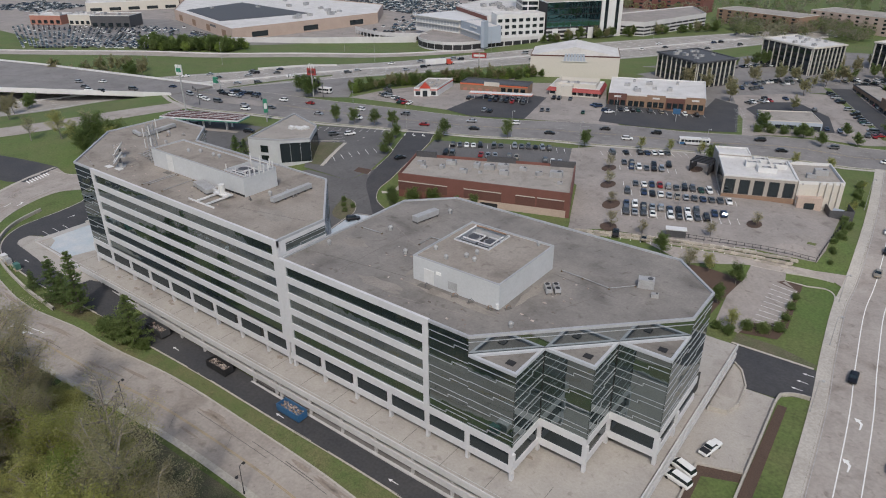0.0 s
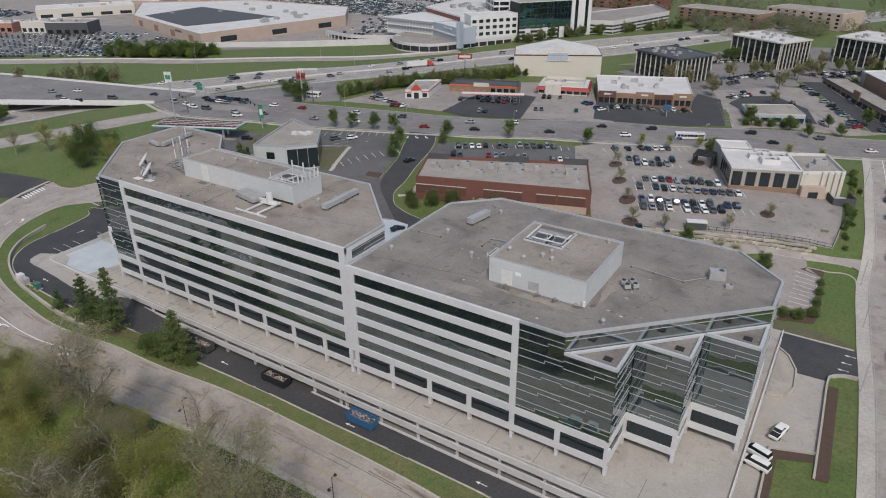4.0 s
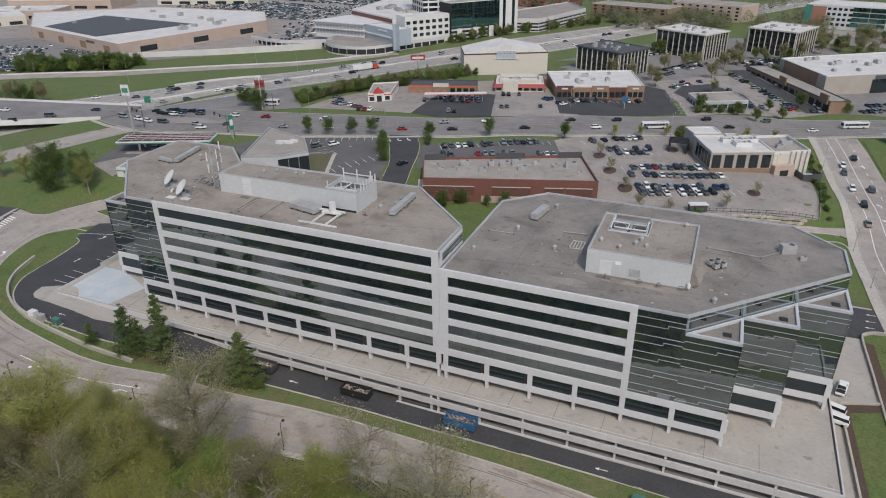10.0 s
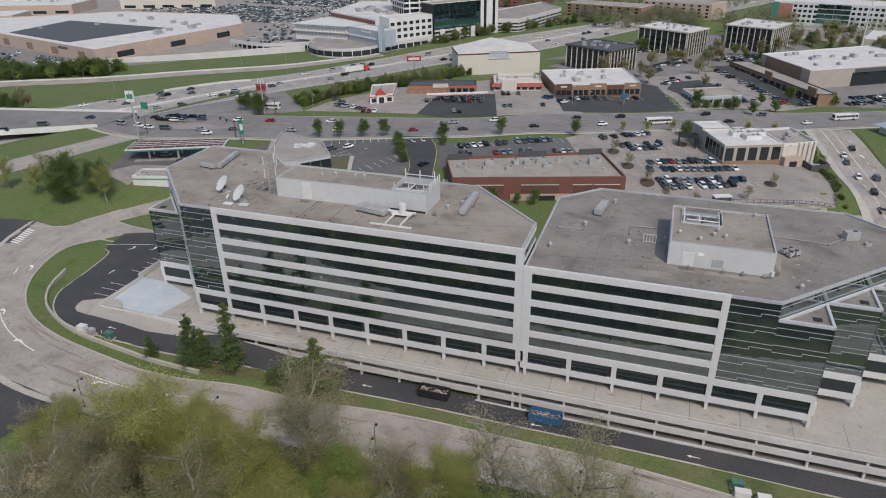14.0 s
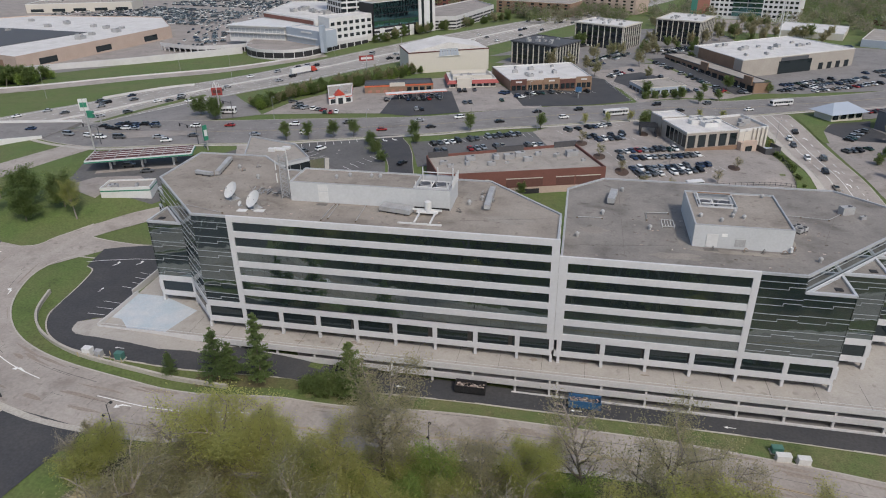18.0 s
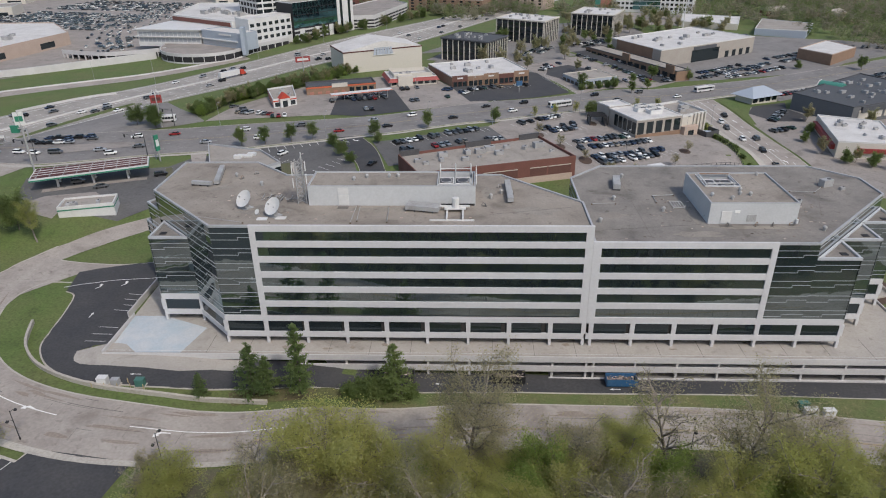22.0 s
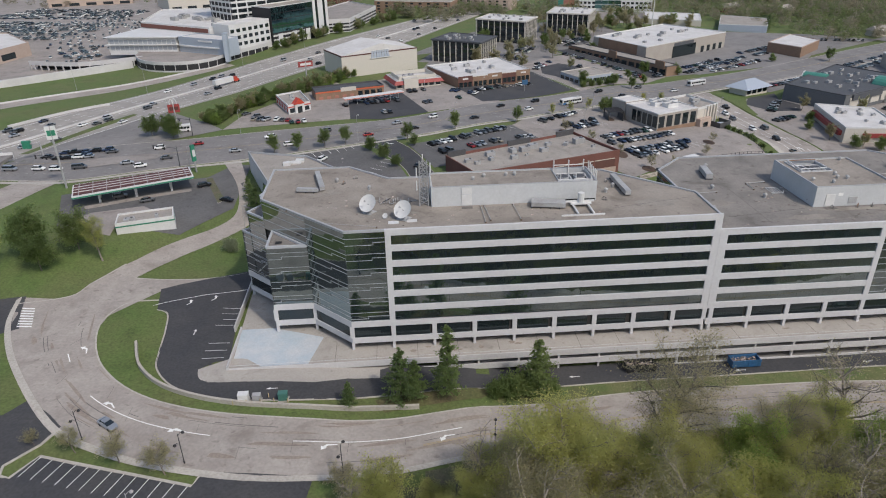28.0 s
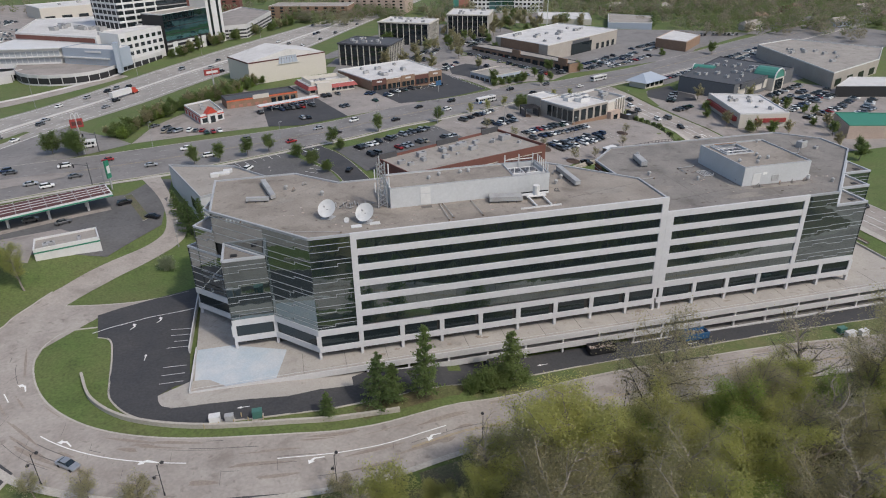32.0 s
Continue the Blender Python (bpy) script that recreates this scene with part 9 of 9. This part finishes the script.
# woods south of the street
WOOD = [
    broadleaf(1, 24.0, 7.2, 32000, 0.13, "leaf_olive", "bark_pale", label="tall spring tree with thin olive-green new leaves", name="woodland_tree", fork=0.3, limbs=13),
    broadleaf(2, 22.5, 7.0, 32000, 0.13, "leaf_yellow", "bark_pale", label="woodland tree in pale yellow-green spring leaf", name="woodland_tree", fork=0.28, limbs=13),
    broadleaf(3, 18.0, 6.2, 32000, 0.135, "leaf_fresh", label="woodland tree in fresh bright green leaf", name="woodland_tree", fork=0.22, limbs=13),
    broadleaf(4, 24.0, 7.0, 19000, 0.12, "leaf_brown", "bark_pale", label="half-bare woodland tree with brownish buds", name="woodland_tree", limbs=13),
    broadleaf(5, 25.0, 6.4, 2600, 0.14, "leaf_brown", "bark_pale", label="bare pale-barked tree with fine twigs", name="bare_tree", fork=0.42, limbs=13, twigs=3),
    broadleaf(6, 9, 4.6, 20000, 0.13, "leaf_olive", label="low bushy tree with olive leaves", name="woodland_tree", fork=0.12, stems=3, limbs=8),
    broadleaf(7, 5.5, 3.2, 3000, 0.13, "leaf_brown", "bark_pale", label="leafless tangled scrub on the bank", name="scrub", fork=0.06, stems=5, limbs=7),
]
wr = random.Random(21)
spots = [(-123.1, 32.4), (-87.5, 32.0), (-81.5, 27.6), (-145.2, 23.9), (-73.1, 22.1), (-148.5, 33)]
for p, (x, y), s in zip((3, 4, 3, 1, 1, 5), spots, (1.34, 1.16, 1.3, 1.38, 1.28, 1.4)):
    plant(WOOD[p], x, y, s)
for k in range(2600):
    x, y = wr.uniform(-156, -56), wr.uniform(-16, 31)
    if x < -150 - 0.12 * y or (x > -70 and y > 26):
        continue
    near = 5.3 if y > 10 else 7.4
    if all((x - a) ** 2 + (y - b) ** 2 > near ** 2 for a, b in spots):
        spots.append((x, y))
        zone = noise.noise(Vector((x * 0.045, y * 0.045, 3.3)))
        pick = wr.choice((2, 1, 2, 5) if zone > 0.16 else (3, 4, 3, 0, 3, 4) if zone < -0.1 else (0, 0, 1, 3, 2, 1))
        edge = 1.0 if y > 22 else 1.1
        plant(WOOD[pick], x, y, wr.uniform(0.82, 1.12) * edge)
for k in range(400):
    x, y = wr.uniform(-56, -2), wr.uniform(-16, 19)
    if all((x - a) ** 2 + (y - b) ** 2 > 46 for a, b in spots):
        spots.append((x, y))
        plant(WOOD[wr.choice((0, 3, 1, 3, 2))], x, y, wr.uniform(0.75, 1.0))
# scrub and low trees on the bank between the woods and the street
for k in range(84):
    x, y = wr.uniform(-148, -52), wr.uniform(30, 41)
    plant(WOOD[wr.choice((6, 6, 6, 6, 5))], x, y, wr.uniform(0.5, 1.0) * (0.75 if y > 37 else 1))
for p, x, y, s in ((1, -157.3, 20.2, 0.78), (5, -169.9, 23.3, 1.25), (4, -176, 25, 0.5), (5, -160, 27, 0.8)):
    plant(WOOD[p], x, y, s)
SMALL = [
    broadleaf(11, 6.5, 2.3, 4200, 0.17, "leaf_green", label="small round street tree in young leaf", name="street_tree", clump=1.5),
    broadleaf(12, 6.0, 2.2, 2400, 0.15, "leaf_olive", label="small sparse street tree in bud", name="street_tree", clump=1.3),
    broadleaf(13, 9, 4.2, 8000, 0.24, "leaf_green", label="broad dense tree in young green leaf", name="broad_tree", fork=0.15, clump=1.5),
    broadleaf(14, 2.4, 1.5, 2000, 0.18, "leaf_green", label="low rounded shrub with small green leaves", name="shrub", fork=0.05, clump=2.2, twigs=0),
    broadleaf(15, 3.2, 2.2, 3200, 0.15, "blossom", label="white flowering bush on the lawn", name="flowering_bush", fork=0.05, clump=1.6),
    broadleaf(16, 8, 3.4, 2400, 0.16, "leaf_brown", label="thin young tree just coming into bud", name="budding_tree"),
]
HEDGE = [
    broadleaf(17, 6.5, 3.4, 2200, 0.34, "leaf_green", label="bushy young green tree in the roadside hedge", name="hedge_tree", fork=0.1, clump=1.6, twigs=0, limbs=9, sub=4),
    broadleaf(18, 5.0, 3.0, 2000, 0.34, "leaf_fresh", label="low bright green tree in the roadside hedge", name="hedge_tree", fork=0.1, clump=1.8, twigs=0, limbs=9, sub=4),
    broadleaf(19, 8.5, 3.6, 2000, 0.28, "leaf_brown", label="half-bare tree by the distant lots", name="budding_tree", twigs=0, limbs=9, sub=4),
    broadleaf(20, 9.0, 3.8, 2600, 0.32, "leaf_green", label="tall green tree beside the distant lots", name="hedge_tree", twigs=0, clump=1.3, limbs=9, sub=4),
]
PINE = [conifer(31, 12.5, 4.3, "dark green pine on the verge"), conifer(32, 17, 3.8, "tall slender dark pine on the verge"), conifer(33, 14.5, 4.6, "broad dark pine on the verge")]
plant(PINE[0], -166.5, 56.8, 1)
plant(PINE[1], -157, 57.8, 1)
plant(PINE[2], -137.8, 60.2, 1)
plant(PINE[0], -177, 55.6, 0.5)
plant(PINE[0], -163.6, 57.5, 0.75)
for x, y, s in ((-142, 59.4, 1.8), (-144.6, 58.8, 1.7), (-139.8, 59.8, 1.7), (-147, 58.4, 1.3), (-134.5, 60.6, 1.1)):
    plant(SMALL[3], x, y, s)
for x, y in ((-213, 202), (-204, 204), (-194, 206), (-186, 209), (-161, 212), (-111, 240), (-140, 228)):
    plant(SMALL[0], x, y, 1.2)
for x, y in ((-92, 252), (-82, 257), (-72, 263), (-40, 276), (-28, 282)):
    plant(SMALL[1], x, y, 0.9)
for x, y, s in ((-269, 232, 1.0), (-259, 228, 1.0), (-263, 236, 0.9), (-196, 162, 0.6), (-170.5, 189, 0.62), (-175.5, 199, 0.6), (-166, 181, 0.5), (-158.5, 205, 0.5), (-139, 154.7, 0.55), (-131.7, 156.3, 0.6), (-126.6, 160.6, 0.55), (-66, 258, 0.7), (-62, 262, 0.6)):
    plant(SMALL[2], x, y, s)
plant(PINE[1], -206, 143, 0.75)
plant(PINE[0], -210, 146, 0.9)
plant(PINE[2], -201, 141, 0.7)
for x, y, k in ((-212.4, 151.5, 0.6), (-214.6, 158, 0.55), (-216.4, 165, 0.5)):
    plant(PINE[0], x, y, k)
for x, y in ((-151.5, 144), (-148.5, 141.5), (-154, 146.6), (-148, 144.8)):
    plant(SMALL[3], x, y, 0.6)
for x, y in ((-118, 162), (-112, 163), (-136, 152)):
    plant(SMALL[0], x, y, wr.uniform(0.6, 0.9))
for x, y in ((-93, 224), (-86, 208), (-78, 193), (-71, 178), (-45, 190), (-62, 180), (-36, 205), (-48, 236)):
    plant(SMALL[5], x, y, wr.uniform(0.55, 0.75))
for x, y, s in ((-24, 153.5, 1.0), (-20.5, 154.5, 1.1), (-17.4, 157, 1.0), (-17.2, 163, 0.8), (-17.3, 169, 0.8), (-17.5, 175, 0.7), (-27, 149, 0.9), (-30, 149.5, 0.8)):
    plant(SMALL[3], x, y, s)
for x, y in ((-44, 169.6), (-39.4, 172.2), (-31.8, 171), (-33, 160), (-27, 151.5), (-53, 172)):
    plant(SMALL[wr.choice((0, 1, 5))], x, y, wr.uniform(0.8, 1.1))
plant(SMALL[4], -214.5, 126, 1.1)
for x, y, s in ((-248, 119, 1.0), (-256, 124, 0.85), (-268, 122, 1.0), (-275, 117, 0.9), (-282, 126, 0.9), (-262, 114, 0.8), (-290, 118, 1.0), (-300, 110, 0.9)):
    plant((WOOD[3], SMALL[2], WOOD[0])[int(-x) % 3], x, y, s * (1.35 if int(-x) % 3 == 1 else 0.55))
for x, y, s in ((-225.8, 45.2, 0.75), (-216.8, 41.8, 0.85), (-207.6, 37.9, 0.95), (-177, 31.5, 0.9), (-172, 29, 0.9), (-234, 47.5, 0.5)):
    plant(SMALL[5], x, y, s)
for k in range(16):
    plant(SMALL[3], -14 - 0.2 * k + wr.uniform(-.6, .6), 205 + 4.6 * k, wr.uniform(0.5, 0.9))
for k in range(14):
    plant(SMALL[wr.choice((1, 3, 3))], -14 + wr.uniform(-1.5, 1.5), 198 + 5.5 * k, wr.uniform(0.5, 0.8))
# hedge of young trees along the motorway
for k in range(150):
    u = (k + wr.random()) / 150
    x, y = -250 + 60 * u, 248 + 102 * u + 6 * math.sin(6 * u)
    plant(wr.choice((HEDGE[0], HEDGE[1], HEDGE[0], HEDGE[0], HEDGE[2])), x + wr.uniform(-3.5, 3.5), y + wr.uniform(-3.5, 3.5), wr.uniform(0.5, 0.95))
for k in range(84):
    u = wr.random()
    x, y = -478 + 66 * u, 258 + 32 * u + wr.uniform(0, 22)
    plant(wr.choice((HEDGE[0], HEDGE[0], HEDGE[1], HEDGE[3])), x, y, wr.uniform(0.8, 1.4))
for x, y in ((-440, 186), (-448, 190), (-394, 210), (-388, 212), (-365, 130), (-350, 122), (-372, 140), (-330, 100), (-318, 92)):
    plant(wr.choice((HEDGE[2], HEDGE[3], HEDGE[0])), x, y, 1.2)
for k in range(46):
    u = wr.random()
    plant(wr.choice((HEDGE[2], HEDGE[0], HEDGE[3])), -128 + 105 * u + wr.uniform(-8, 8), 360 + 70 * wr.random() + 60 * u if k % 2 else 436 + 70 * u, wr.uniform(0.7, 1.2)) if not (-150 < -128 + 105 * u < -96 and k % 2) else None
for x, y in ((-30, 330), (-24, 320), (-44, 312), (-60, 312), (-36, 306), (-16, 345), (5, 345), (36, 262), (60, 252), (30, 205), (22, 215), (64, 200), (118, 372)):
    plant(HEDGE[2 if y < 270 else 0 if x % 2 else 3], x, y, wr.uniform(0.7, 1.1))


budding = random.Random(77)
for k in range(22):
    plant(HEDGE[budding.choice((2, 2, 2, 3))], budding.uniform(8, 90), budding.uniform(490, 531), budding.uniform(0.8, 1.3))
for k in range(64):
    u = wr.random()
    x, y = (-246 + 62 * u, 452 + 98 * u) if k < 34 else (-184 + 74 * u, 550 + 116 * u)
    plant(wr.choice((HEDGE[0], HEDGE[3], HEDGE[2], HEDGE[0])), x + wr.uniform(-4, 3), y + wr.uniform(-2, 5), wr.uniform(0.6, 1.1))
for k in range(26):
    plant(wr.choice((HEDGE[2], HEDGE[2], HEDGE[0])), -424 + wr.uniform(-16, 26), 206 + wr.uniform(-14, 22), wr.uniform(0.6, 1.0))
for k in range(46):
    plant(wr.choice((HEDGE[2], HEDGE[2], HEDGE[3])), wr.uniform(-40, 60), wr.uniform(520, 600), wr.uniform(0.8, 1.3))
for x, y, s in ((47, 276, .9), (62, 233, .8), (67, 231, .7), (71, 224, .6), (72, 219, .6), (58, 190, .8), (52, 168, .9), (48, 175, .8), (44, 160, .9), (82, 377, .8), (30, 245, .7), (22, 232, .7), (26, 204, .8), (34, 200, .9), (40, 196, .8), (60, 205, .6)):
    plant(wr.choice((HEDGE[0], HEDGE[2], HEDGE[3])), x, y, s)
plant(PINE[2], 137, 489, 0.9)
plant(PINE[0], 62, 236, 0.55)
plant(PINE[0], 67.5, 233, 0.5)


for x, y, s in ((-88, 357, 1.3), (-87.7, 403, 1.4), (-55, 420, 1.3), (-114, 369, 1.5), (-111, 383, 1.4), (-60, 393, 1.2), (-78, 413, 1.3), (-92, 372, 1.2), (-104, 366, 1.4), (-70, 420, 1.2), (-58, 356, 0.9), (-50, 436, 1.3), (-8, 480, 1.3), (4, 500, 1.2), (-20, 470, 1.2)):
    plant(HEDGE[2], x, y, s)
for x, y in ((-62, 309), (-57, 310.5), (-52, 312.5), (-47, 314.5), (-43, 317)):
    plant(SMALL[3], x, y, 1.4)


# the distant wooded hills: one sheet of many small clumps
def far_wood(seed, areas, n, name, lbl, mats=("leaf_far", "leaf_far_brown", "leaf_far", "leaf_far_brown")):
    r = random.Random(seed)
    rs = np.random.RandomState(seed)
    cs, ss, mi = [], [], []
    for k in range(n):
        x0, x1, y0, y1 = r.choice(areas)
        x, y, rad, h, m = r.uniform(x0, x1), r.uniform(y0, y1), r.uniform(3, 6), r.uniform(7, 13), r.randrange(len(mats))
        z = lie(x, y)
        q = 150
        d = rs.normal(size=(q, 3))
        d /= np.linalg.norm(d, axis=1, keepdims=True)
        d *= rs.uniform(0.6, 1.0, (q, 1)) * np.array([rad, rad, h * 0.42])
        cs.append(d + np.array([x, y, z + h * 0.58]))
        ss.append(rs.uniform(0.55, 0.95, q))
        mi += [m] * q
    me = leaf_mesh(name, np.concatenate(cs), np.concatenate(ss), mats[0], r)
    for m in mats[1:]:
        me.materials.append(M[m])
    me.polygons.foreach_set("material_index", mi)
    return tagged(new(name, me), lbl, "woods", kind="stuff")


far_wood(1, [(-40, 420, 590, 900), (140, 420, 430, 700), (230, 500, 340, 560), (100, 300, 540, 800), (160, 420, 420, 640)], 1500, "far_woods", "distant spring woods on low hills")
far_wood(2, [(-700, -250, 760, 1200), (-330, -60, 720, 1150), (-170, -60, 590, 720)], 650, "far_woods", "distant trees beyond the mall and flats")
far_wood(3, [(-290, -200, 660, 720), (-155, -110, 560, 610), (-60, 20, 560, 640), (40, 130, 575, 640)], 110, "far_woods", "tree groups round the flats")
